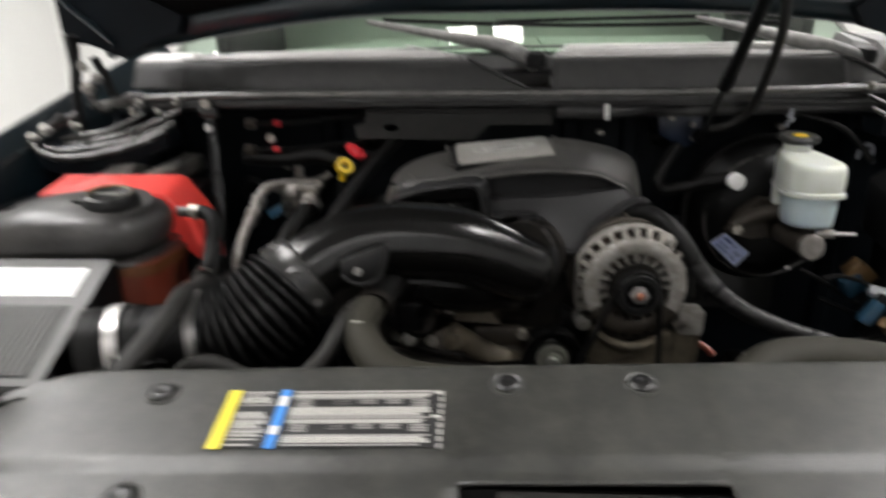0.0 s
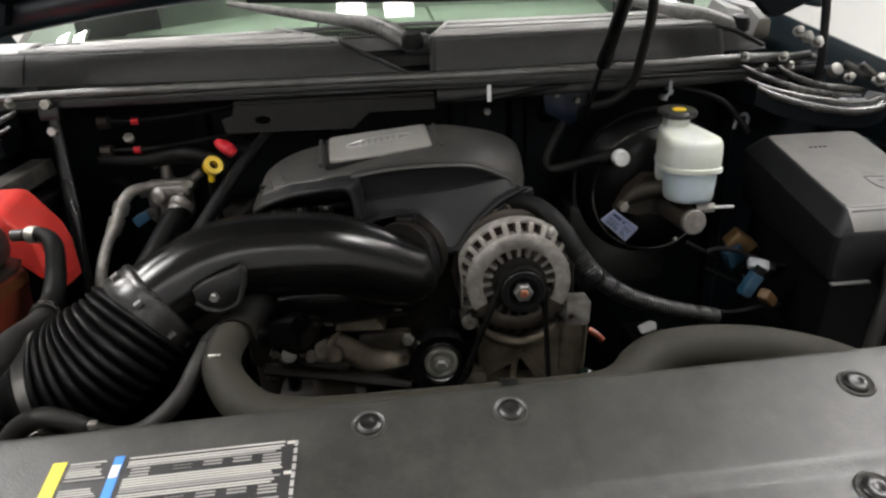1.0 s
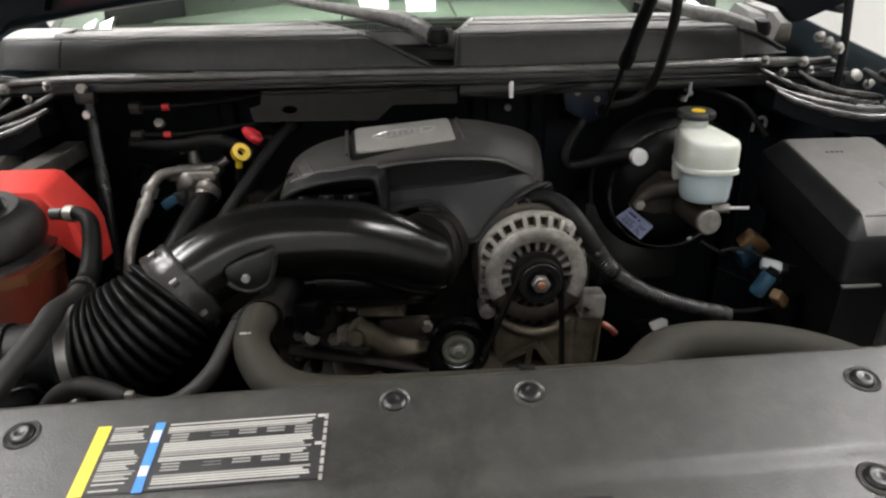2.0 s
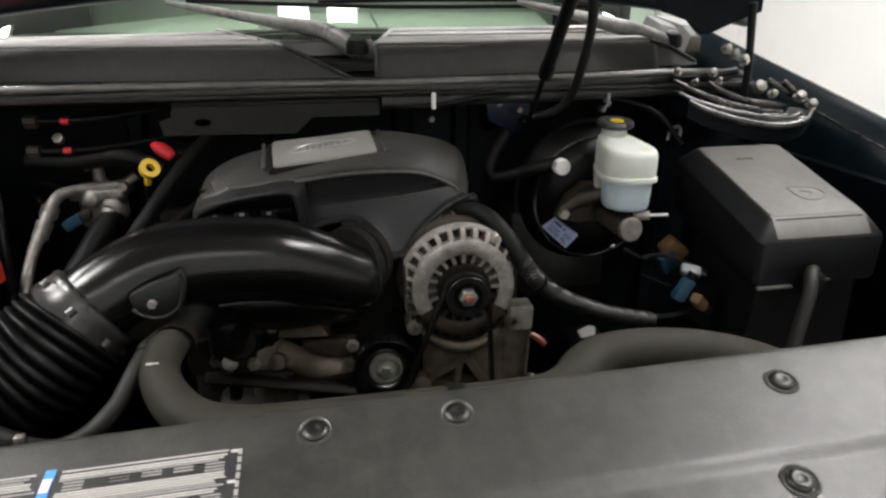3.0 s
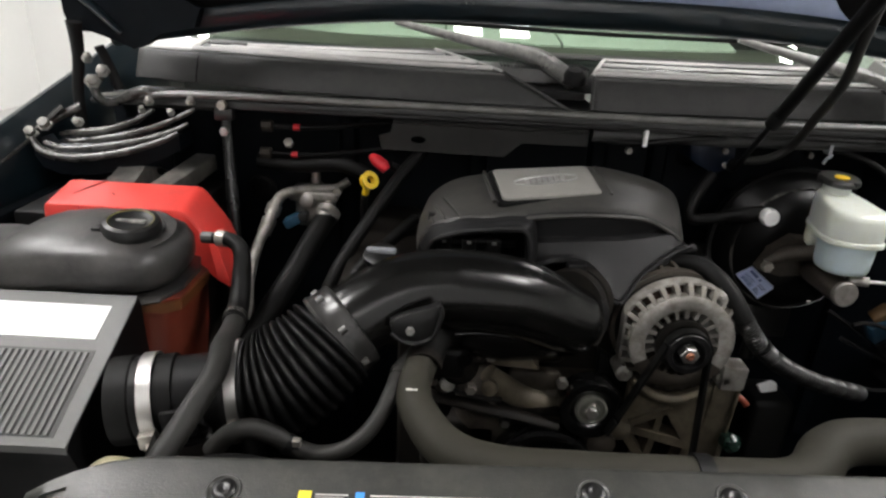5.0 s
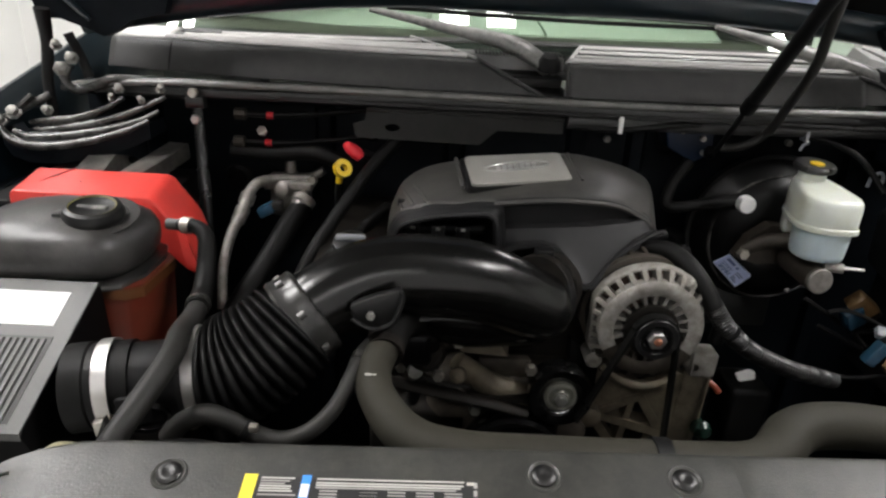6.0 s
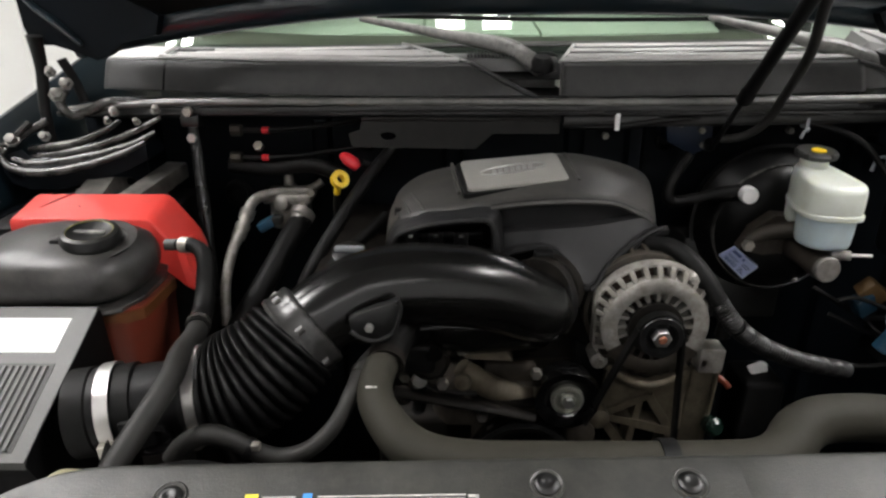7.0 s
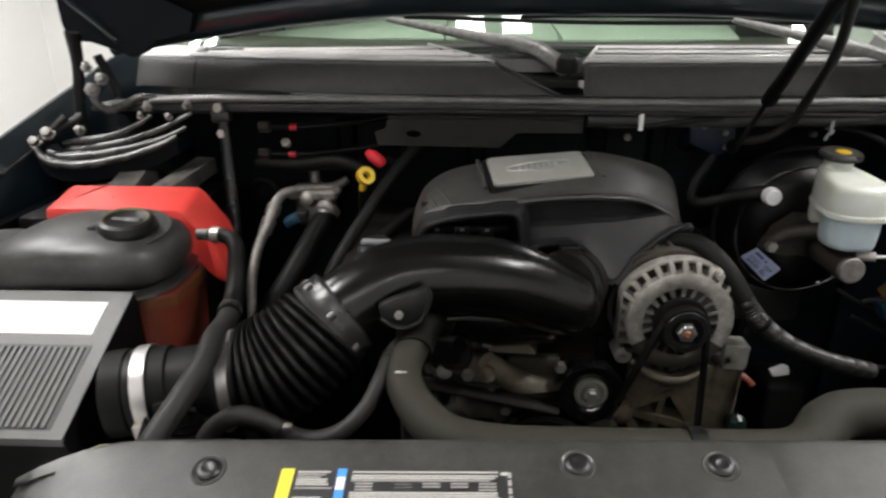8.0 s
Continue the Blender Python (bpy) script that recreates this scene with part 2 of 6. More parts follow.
def sweep(pts, radius, seg=14, n=8, squash=1.0, bm=None, raw=False):
    """A closed tube along a smooth path. radius: a number, a list along the points, or a function of 0..1."""
    path = [Vector(p) for p in pts] if raw else smooth_path(pts, n)
    b = bmesh.new() if bm is None else bm
    count = len(path)
    if isinstance(radius, (list, tuple)):
        rs = list(radius)
        rad = lambda u: float(np.interp(u * (len(rs) - 1), range(len(rs)), rs))
    elif callable(radius):
        rad = radius
    else:
        rad = lambda u: radius
    tan = (path[1] - path[0]).normalized()
    up = Vector((0, 0, 1)) if abs(tan.z) < 0.9 else Vector((0, 1, 0))
    side = tan.cross(up).normalized()
    rings = []
    for i, p in enumerate(path):
        t2 = (path[min(i + 1, count - 1)] - path[max(i - 1, 0)]).normalized()
        side = (side - t2 * side.dot(t2)).normalized()
        other = side.cross(t2).normalized()
        r = rad(i / (count - 1))
        rings.append([b.verts.new(p + (side * math.cos(a) + other * squash * math.sin(a)) * r) for a in (2 * math.pi * k / seg for k in range(seg))])
    for r0, r1 in zip(rings, rings[1:]):
        for k in range(seg):
            b.faces.new((r0[k], r0[(k + 1) % seg], r1[(k + 1) % seg], r1[k]))
    b.faces.new(rings[0])
    b.faces.new(rings[-1])
    return b


def lathe(profile, at, axis=(0, -1, 0), seg=40, bm=None):
    """Turns (along, radius) pairs round the axis from at."""
    b = bmesh.new() if bm is None else bm
    axis = Vector(axis).normalized()
    ref = Vector((0, 0, 1)) if abs(axis.z) < 0.9 else Vector((1, 0, 0))
    u = axis.cross(ref).normalized()
    w = axis.cross(u)
    at = Vector(at)
    rings = []
    for d, r in profile:
        if r < 1e-5:
            rings.append([b.verts.new(at + axis * d)])
        else:
            rings.append([b.verts.new(at + axis * d + (u * math.cos(2 * math.pi * k / seg) + w * math.sin(2 * math.pi * k / seg)) * r) for k in range(seg)])
    for r0, r1 in zip(rings, rings[1:]):
        for k in range(seg):
            j = (k + 1) % seg
            if len(r0) == 1 and len(r1) == 1:
                continue
            if len(r0) == 1:
                b.faces.new((r0[0], r1[j], r1[k]))
            elif len(r1) == 1:
                b.faces.new((r0[k], r0[j], r1[0]))
            else:
                b.faces.new((r0[k], r0[j], r1[j], r1[k]))
    return b


def disc(at, r, depth, axis=(0, -1, 0), bev=0.002, seg=32, bm=None):
    return lathe([(0, 0), (0, r), (depth - bev, r), (depth, r - bev), (depth, 0)], at, axis, seg, bm)


def hexnut(at, r, depth, axis=(0, -1, 0), bm=None):
    return lathe([(0, 0), (0, r), (depth * 0.8, r), (depth, r * 0.85), (depth, 0)], at, axis, 6, bm)


def ring(at, r0, r1, depth, axis=(0, -1, 0), seg=40, bm=None, bev=0.001):
    return lathe([(0, r0), (0, r1 - bev), (bev, r1), (depth - bev, r1), (depth, r1 - bev), (depth, r0 + bev), (depth - bev, r0), (0, r0)], at, axis, seg, bm)


def plate(outline, depth, holes=(), plane="xz", bev=0.0, bm=None):
    """A flat outline, with holes, given a depth. plane xz: the outline is (x, y, z) points on one face; depth along +y."""
    b = bmesh.new()
    edges = []
    for loop in (outline, *holes):
        vs = [b.verts.new(p) for p in loop]
        edges += [b.edges.new((vs[i], vs[(i + 1) % len(vs)])) for i in range(len(vs))]
    bmesh.ops.triangle_fill(b, use_beauty=True, use_dissolve=False, edges=edges)
    grown = bmesh.ops.extrude_face_region(b, geom=b.faces[:])
    bmesh.ops.translate(b, verts=[v for v in grown["geom"] if isinstance(v, bmesh.types.BMVert)], vec=depth)
    if bev:
        bmesh.ops.recalc_face_normals(b, faces=b.faces)
        bevel(b, bev, 2, 50)
    return b if bm is None else merge(bm, b)


def sheet(fn, us, vs, keep=None):
    b = bmesh.new()
    grid = [[b.verts.new(fn(u, v)) for v in vs] for u in us]
    for i in range(len(us) - 1):
        for j in range(len(vs) - 1):
            if keep is None or keep((us[i] + us[i + 1]) / 2, (vs[j] + vs[j + 1]) / 2):
                b.faces.new((grid[i][j], grid[i + 1][j], grid[i + 1][j + 1], grid[i][j + 1]))
    for v in [v for v in b.verts if not v.link_faces]:
        b.verts.remove(v)
    return b


def loft(sections, cap=True):
    b = bmesh.new()
    rings = [[b.verts.new(p) for p in s] for s in sections]
    n = len(rings[0])
    for r0, r1 in zip(rings, rings[1:]):
        for k in range(n):
            b.faces.new((r0[k], r0[(k + 1) % n], r1[(k + 1) % n], r1[k]))
    if cap:
        b.faces.new(rings[0])
        b.faces.new(rings[-1])
    return b


def thicken(ob, t, offset=-1.0):
    md = ob.modifiers.new("thickness", "SOLIDIFY")
    md.thickness, md.offset = t, offset
    return ob


def span(a, b, n):
    return [a + (b - a) * i / (n - 1) for i in range(n)]


# ---- the workshop ----
RX, RY0, RY1, RH = 5.2, -3.0, 7.5, 3.6
solo("floor", box((-RX, RY0, -0.1), (RX, RY1, 0), 0), M_CONCRETE, "pale glossy epoxy workshop floor under the vehicle", "floor", kind="structure")
solo("wall_north", box((-RX, RY1, 0), (RX, RY1 + 0.15, RH), 0), M_WALL, "plain white painted workshop wall", "wall", kind="structure")
solo("wall_south", box((-RX, RY0 - 0.15, 0), (RX, RY0, RH), 0), M_WALL_PALE, "plain pale painted workshop wall", "wall", kind="structure")
solo("wall_west", box((-RX - 0.15, RY0, 0), (-RX, RY1, RH), 0), M_WALL, "plain white painted workshop wall", "wall", kind="structure")
solo("wall_east", box((RX, RY0, 0), (RX + 0.15, RY1, RH), 0), M_WALL, "plain white painted workshop wall", "wall", kind="structure")
solo("ceiling", box((-RX, RY0, RH), (RX, RY1, RH + 0.1), 0), M_CEIL, "dim grey painted workshop ceiling", "ceiling", kind="structure")


def ceiling_light(x, y, w=0.3, d=0.6):
    t = thing("ceiling_light", (x, y, RH), "white rectangular fluorescent ceiling light, switched on", "ceiling light", "ceiling lights")
    part("frame", box((x - w - 0.04, y - d - 0.04, RH - 0.07), (x + w + 0.04, y + d + 0.04, RH - 0.002), 0.01), M_WALL, t)
    part("diffuser", box((x - w, y - d, RH - 0.085), (x + w, y + d, RH - 0.072), 0.004), M_LAMP, t, "glowing white diffuser")
    return t


# The strip by the south wall is unseen, added to brighten wall and duct.
LIGHTS = [(0.0, -2.72, 1.5, 0.022), (-1.85, -0.12, 0.42, 0.35), (1.85, -0.12, 0.42, 0.35), (-2.7, 1.2, 0.27, 0.5), (2.5, 1.0, 0.24, 0.45), (-2.6, 4.6), (2.6, 4.6), (0.0, 5.6)]
for spec in LIGHTS:
    ceiling_light(*spec)


def ceiling_spot(x, y, w, d):
    t = thing("ceiling_spot", (x, y, RH), "small bright square ceiling spotlight, switched on", "ceiling spot", "ceiling spots")
    part("housing", box((x - w / 2 - 0.012, y - d / 2 - 0.012, RH - 0.05), (x + w / 2 + 0.012, y + d / 2 + 0.012, RH - 0.002), 0.004), M_WALL, t)
    part("lens", box((x - w / 2, y - d / 2, RH - 0.056), (x + w / 2, y + d / 2, RH - 0.051), 0.002), M_SPOT, t, "glowing white lens")


for sx, sy, sw, sd in ((-0.31, 1.70, 0.22, 0.36), (0.05, 1.67, 0.22, 0.36), (-3.21, 3.32, 0.17, 0.40), (-2.93, 3.02, 0.17, 0.40), (2.62, 2.41, 0.17, 0.32), (2.75, 3.02, 0.17, 0.32)):
    ceiling_spot(sx, sy, sw, sd)

# ---- body of the vehicle ----
for side, s in (("passenger", -1), ("driver", 1)):
    def fender_pt(u, v, s=s):
        y = -0.25 + u * 1.5
        z = 1.175 + (0.148 if s < 0 else 0.13) * max(0, (y - 0.35)) / 0.6 if y > 0.35 else 1.175 - 0.10 * (0.35 - y)
        prof = [(0.87, z - 0.30), (0.89, z - 0.07), (0.915, z - 0.014), (0.927, z), (0.936, z - 0.001), (0.952, z - 0.012), (0.985, z - 0.06), (1.02, z - 0.2), (1.03, z - 0.6)]
        k = v * (len(prof) - 1)
        i = min(int(k), len(prof) - 2)
        f = k - i
        return Vector((s * (prof[i][0] + (prof[i + 1][0] - prof[i][0]) * f), y, prof[i][1] + (prof[i + 1][1] - prof[i][1]) * f))
    ob = part("fender", sheet(fender_pt, span(0, 1, 16), span(0, 1, 17)), M_NAVY)
    thicken(ob, 0.004)
    tagged(ob, "dark navy painted front fender edge beside the engine bay", "fender", "front fenders")
    part("gutter_seam", sweep([(s * 0.9025, y, 1.139 + (0.148 if s < 0 else 0.13) * (y - 0.35) / 0.6) for y in span(0.36, 0.78, 8)], 0.0026, 8, 2), M_LIP, ob, "dusty sealed seam along the gutter")

def liner(s):
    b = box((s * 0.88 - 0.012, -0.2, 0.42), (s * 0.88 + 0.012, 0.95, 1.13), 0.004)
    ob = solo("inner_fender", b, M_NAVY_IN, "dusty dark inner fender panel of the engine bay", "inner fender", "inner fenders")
    return ob
liner(-1)
liner(1)
fw = thing("firewall", (0, 0.87, 0.42), "dark navy firewall at the back of the engine bay", "firewall")
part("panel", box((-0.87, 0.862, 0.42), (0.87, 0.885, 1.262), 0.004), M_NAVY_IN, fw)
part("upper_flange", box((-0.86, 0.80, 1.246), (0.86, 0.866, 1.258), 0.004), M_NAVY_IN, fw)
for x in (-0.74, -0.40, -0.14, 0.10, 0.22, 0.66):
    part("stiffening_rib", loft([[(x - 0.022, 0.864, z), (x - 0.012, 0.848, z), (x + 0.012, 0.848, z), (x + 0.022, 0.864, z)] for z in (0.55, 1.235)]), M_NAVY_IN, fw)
for x, z, r in ((-0.58, 1.08, 0.03), (-0.31, 1.19, 0.022), (0.02, 1.12, 0.028), (0.28, 1.19, 0.02), (0.60, 1.12, 0.03)):
    part("grommet", lathe([(0, 0.0), (0, r), (0.008, r * 0.95), (0.012, r * 0.7), (0.004, r * 0.5), (0.004, 0)], (x, 0.864, z), seg=24), M_RUBBER, fw)
for x, z in ((-0.50, 1.13), (-0.20, 1.215), (0.16, 1.20), (0.34, 1.215), (0.52, 1.21)):
    part("stud", hexnut((x, 0.862, z), 0.007, 0.014), M_ZINC, fw)
solo("bay_undertray", box((-0.89, -0.1, 0.40), (0.89, 0.88, 0.43), 0.004), M_IRON, "oily dark undertray below the engine", "undertray")
solo("radiator", box((-0.42, -0.13, 0.45), (0.42, -0.04, 1.02), 0.006), M_BLACK, "black radiator block under the plastic shield", "radiator")

# upper dash channel and weather seal
ch = thing("cowl_channel", (0, 0.74, 1.25), "dusty dark painted steel channel under the cowl seal", "body channel")
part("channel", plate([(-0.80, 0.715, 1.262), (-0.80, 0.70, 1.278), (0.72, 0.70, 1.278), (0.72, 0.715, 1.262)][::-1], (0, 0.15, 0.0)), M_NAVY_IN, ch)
part("lip", box((-0.82, 0.693, 1.268), (0.74, 0.712, 1.277), 0.003), M_SEAL, ch)
part("channel_tube", sweep([(0.05, 0.712, 1.258), (0.25, 0.711, 1.259), (0.45, 0.713, 1.262), (0.60, 0.718, 1.264), (0.70, 0.74, 1.258)], 0.0125, 14), M_COWL, ch)
for cx in (-0.46, -0.34, -0.19, -0.03, 0.10, 0.24, 0.40, 0.55):
    part("seal_clip", box((cx - 0.014, 0.689, 1.272), (cx + 0.014, 0.694, 1.275), 0.0012), M_HOSE_DARK, ch)
se = thing("weather_seal", (0, 0.69, 1.28), "glossy black rubber weather seal along the cowl", "weather seal")
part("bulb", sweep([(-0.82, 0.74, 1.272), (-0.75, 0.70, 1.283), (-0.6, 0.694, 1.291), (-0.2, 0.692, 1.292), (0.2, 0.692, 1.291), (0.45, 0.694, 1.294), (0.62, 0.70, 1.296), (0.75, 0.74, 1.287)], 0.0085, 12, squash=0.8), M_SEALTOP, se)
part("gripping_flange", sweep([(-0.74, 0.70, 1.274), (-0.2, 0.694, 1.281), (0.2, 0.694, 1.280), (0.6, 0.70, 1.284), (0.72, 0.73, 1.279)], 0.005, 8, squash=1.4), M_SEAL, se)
pl = thing("cowl_bracket", (-0.12, 0.72, 1.24), "dusty grey steel plate hanging below the cowl seal", "bracket")
part("plate", plate([(-0.30, 0.72, 1.262), (-0.305, 0.72, 1.238), (-0.325, 0.72, 1.232), (-0.32, 0.72, 1.208), (-0.10, 0.72, 1.205), (-0.07, 0.72, 1.232), (0.046, 0.72, 1.232), (0.046, 0.72, 1.262)], (0, 0.004, 0), holes=[[(-0.255 + 0.014 * math.cos(a), 0.72, 1.228 + 0.007 * math.sin(a)) for a in (k * math.pi / 6 for k in range(12))]]), M_HOSE_DARK, pl)
part("fold", box((-0.30, 0.712, 1.256), (0.046, 0.724, 1.264), 0.002), M_HOSE_DARK, pl)

# cowl panel with louvres
def cowl_y(x):
    return 0.735 + 0.12 * (abs(x) / 0.8) ** 2.2
cw = thing("cowl_grille", (0, 0.78, 1.3), "grey plastic cowl grille with long pale louvres under the windshield", "cowl grille")

def cowl_face(x, v):
    y = cowl_y(x)
    prof = [(y - 0.028, 1.297), (y - 0.024, 1.307), (y - 0.006, 1.339), (y, 1.346), (y + 0.012, 1.3495)]
    k = v * (len(prof) - 1)
    i = min(int(k), len(prof) - 2)
    f = k - i
    return Vector((x, prof[i][0] + (prof[i + 1][0] - prof[i][0]) * f, prof[i][1] + (prof[i + 1][1] - prof[i][1]) * f))

def face_left(u, v):
    xr = 0.003 - 0.112 * (cowl_face(0.0, v).z - 1.297) / 0.0525
    return cowl_face(-0.80 + (xr + 0.80) * u, v)
def face_right(u, v):
    return cowl_face(0.042 + 0.006 * v + 0.553 * u, v)
for fn in (face_left, face_right):
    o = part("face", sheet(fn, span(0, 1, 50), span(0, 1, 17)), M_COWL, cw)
    thicken(o, 0.003)
part("face_joint", sweep([cowl_face(-0.672, v) + Vector((0, -0.0006, 0)) for v in (0.05, 0.3, 0.6, 0.9)], 0.0014, 6, 3), M_BLACK, cw)
part("notch_rim", sweep([face_left(1.0, v) + Vector((0, -0.002, 0)) for v in (0, 0.25, 0.5, 0.75, 1.0)], 0.0035, 8, 3), M_COWL, cw)
part("notch_rim", sweep([cowl_face(0.042 + 0.006 * v, v) + Vector((0, -0.001, 0)) for v in (0, 0.5, 1.0)], 0.003, 8, 3), M_COWL, cw)
def sink(x):
    return max(0.0, min(1.0, (-0.1 - x) / 0.5))
for k in range(4):
    for xa, xb in ((-0.69 + 0.030 * k, -0.13 - 0.028 * k), (0.052 + 0.012 * k, 0.60 - 0.022 * k)):
        def slat(x, v, k=k):
            y = cowl_y(x) + (0.020 + 0.029 * k + 0.017 * v) * (1 - 0.3 * max(0.0, -x / 0.7))
            return Vector((x, y, 1.350 + 0.0065 * k * (1 - 0.55 * sink(x)) + 0.005 * math.sin(v * math.pi)))
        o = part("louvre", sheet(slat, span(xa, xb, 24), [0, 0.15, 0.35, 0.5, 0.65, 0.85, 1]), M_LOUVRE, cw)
        thicken(o, 0.003)
def end_deck(x, v):
    return Vector((x, cowl_y(x) + 0.010 + 0.088 * v, 1.3505 + 0.014 * v + 0.003 * math.sin(v * math.pi)))
o = part("end_deck", sheet(end_deck, span(-0.80, -0.685, 10), span(0, 1, 8)), M_LOUVRE, cw, "dusty smooth end of the cowl top, pale with painted glare")
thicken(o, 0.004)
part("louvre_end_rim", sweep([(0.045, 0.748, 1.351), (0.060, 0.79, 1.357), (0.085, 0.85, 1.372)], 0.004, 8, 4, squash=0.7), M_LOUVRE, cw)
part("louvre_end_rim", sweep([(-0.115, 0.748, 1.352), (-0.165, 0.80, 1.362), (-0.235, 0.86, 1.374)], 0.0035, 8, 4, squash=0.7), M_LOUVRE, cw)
def tray(x, v):
    return Vector((x, cowl_y(x) + 0.004 + 0.22 * v, 1.325 + 0.02 * v))
o = part("tray", sheet(tray, span(-0.78, 0.66, 40), [0, 0.5, 1]), M_BLACK, cw)
thicken(o, 0.003)
def deck(x, v):
    return Vector((x, cowl_y(x) + (0.140 + 0.06 * v) * (1 - 0.3 * max(0.0, -x / 0.7)), 1.370 - 0.011 * sink(x) + 0.003 * v))
o = part("rear_deck", sheet(deck, span(-0.78, 0.66, 40), [0, 0.5, 1]), M_COWL, cw)
thicken(o, 0.003)
# mesh inset in the notch round the wiper pivot
for i in range(26):
    part("mesh_bar", box((-0.115 + i * 0.0062, 0.768, 1.358), (-0.1125 + i * 0.0062, 0.85, 1.3605), 0), M_BLACK, cw)
part("notch_deck", box((-0.15, 0.795, 1.300), (0.047, 0.885, 1.3545), 0.004), M_CORNER, cw, "dusty grey deck round the wiper pivot")
part("notch_floor", box((-0.16, 0.700, 1.270), (0.055, 0.86, 1.300), 0.003), M_BLACK, cw)
part("end_cap", loft([[(x, 0.72 + cowl_y(x) - 0.735, 1.30), (x, cowl_y(x), zt), (x, cowl_y(x) + 0.2, zt + 0.024), (x, cowl_y(x) + 0.2, 1.30)] for x, zt in ((0.594, 1.3465), (0.63, 1.336), (0.665, 1.321), (0.70, 1.305))]), M_COWL, cw)
part("end_rim", sweep([(0.585, cowl_y(0.585) - 0.002, 1.3465), (0.63, cowl_y(0.63) - 0.002, 1.336), (0.665, cowl_y(0.665) - 0.002, 1.321), (0.70, cowl_y(0.70) - 0.004, 1.305)], 0.004, 8, 4), M_COWL, cw)
b = loft([[(0.668, 0.862, 1.322), (0.694, 0.858, 1.316), (0.708, 0.862, 1.352), (0.736, 0.872, 1.360), (0.738, 0.880, 1.374), (0.690, 0.872, 1.374)], [(0.660, 0.94, 1.325), (0.700, 0.94, 1.32), (0.715, 0.94, 1.356), (0.742, 0.94, 1.366), (0.744, 0.94, 1.386), (0.664, 0.94, 1.392)]])
bevel(b, 0.004, 2, 25)
part("corner_cap", b, M_CORNER, cw, "pale grey corner cap", smooth=25)
b = loft([[(0.622, 0.862, 1.352), (0.652, 0.852, 1.336), (0.668, 0.856, 1.338), (0.676, 0.864, 1.368), (0.640, 0.868, 1.376)], [(0.620, 0.93, 1.352), (0.655, 0.93, 1.336), (0.672, 0.93, 1.34), (0.68, 0.93, 1.384), (0.640, 0.93, 1.392)]])
bevel(b, 0.006, 2, 25)
part("pivot_cover", b, M_CORNER, cw, "pale grey wiper pivot cover", smooth=25)

# windshield and dash behind it
def glass_pt(x, v):
    k = min(v, 0.22)
    h = -k * k / 2.0 - (v - k) * 0.22 - x * x / 5.0
    a = radians(40)
    return Vector((x, 0.97 + v * math.cos(a) - h * math.sin(a), 1.362 + v * math.sin(a) + h * math.cos(a)))
ws = thing("windshield", (0, 0.97, 1.36), "green tinted curved windshield glass above the cowl", "windshield")
o = part("glass", sheet(lambda x, v: glass_pt(x, v + (0.238 * x * x) * (1 - max(0.0, v) / 0.84)), span(-0.90, 0.86, 52), span(-0.03, 0.22, 26) + span(0.22, 0.84, 8)[1:]), M_GLASS, ws, smooth=80)
thicken(o, 0.005)
o.visible_shadow = False
o = part("ceramic_band", sheet(lambda x, v: glass_pt(x, v + 0.238 * x * x) + Vector((0, 0.004, -0.012)), span(-0.82, 0.82, 24), [-0.03, -0.01, 0.012]), M_BLACK, ws, "black ceramic edge band")
thicken(o, 0.002)
db = thing("dashboard", (0, 1.3, 1.36), "pale vinyl dashboard top seen through the windshield", "dashboard")
for xa, xb in ((-0.86, -0.23), (-0.222, 0.105), (0.113, 0.68)):
    rows = []
    for x in span(xa, xb, 10):
        y = 1.50 + 0.40 * x * x if x > 0 else 1.56 + 0.15 * x * x
        d = 0.045 * max(0.0, (-0.42 - x) / 0.44)
        rows.append([(x, y, 1.30), (x, y, 1.350 - d), (x, y + 0.02, 1.358 - d), (x, 1.84, 1.396 - d), (x, 1.89, 1.385 - d), (x, 1.89, 1.28)])
    part("top_pad", loft(rows), M_DASH, db, smooth=30)
part("front_ledge", box((-0.90, 1.07, 1.30), (0.86, 1.90, 1.345), 0.01), mat("brown_grey_dash_ledge", (0.045, 0.041, 0.031), 0.6, scale=30, vary=0.1, bump=0.2), db)
part("defrost_vent", box((-0.66, 1.09, 1.32), (0.66, 1.13, 1.350), 0.006), M_BLACK, db, "black defroster vent strip")
cb = thing("cabin_shell", (0, 1.9, 1.2), "dark cabin roof and body behind the windshield", "vehicle cabin")
part("roof", box((-0.92, 1.72, 1.89), (0.92, 4.6, 1.95), 0.02), M_NAVY, cb)
for s in (-1, 1):
    part("side_panel", box((s * 0.945 - 0.045, 0.95, 0.45), (s * 0.945 + 0.045, 4.6, 1.30), 0.03), M_NAVY, cb)
    # Opaque black panels added to keep bright walls out of the windshield.
    part("cabin_side_blocker", box((s * 0.90 - 0.02, 1.60, 1.30), (s * 0.90 + 0.02, 4.6, 1.92), 0.01), M_BLACK, cb)
# Added panel closing the cabin; its pale colour stands in for glass reflections.
part("cabin_rear_panel", box((-0.88, 2.2, 0.6), (0.88, 2.4, 1.90), 0.04), M_DASH, cb, "pale panel added to close the cabin and lighten the windshield")

# hood, standing open
hood = thing("hood", (0, 0.72, 1.42), "dark navy hood standing open above the engine bay", "hood")
HA = radians(60)
def hood_pt(x, v):
    crown = -0.038 * (max(0.0, -0.2 - x) / 0.4) ** 1.6 - 0.028 * (max(0.0, x - 0.15) / 0.43) ** 2
    y0, z0 = 0.72 + 0.05 * (x / 0.8) ** 2, 1.433 + crown
    d = 1.15 * v
    return Vector((x, y0 - d * math.cos(HA), z0 + d * math.sin(HA)))
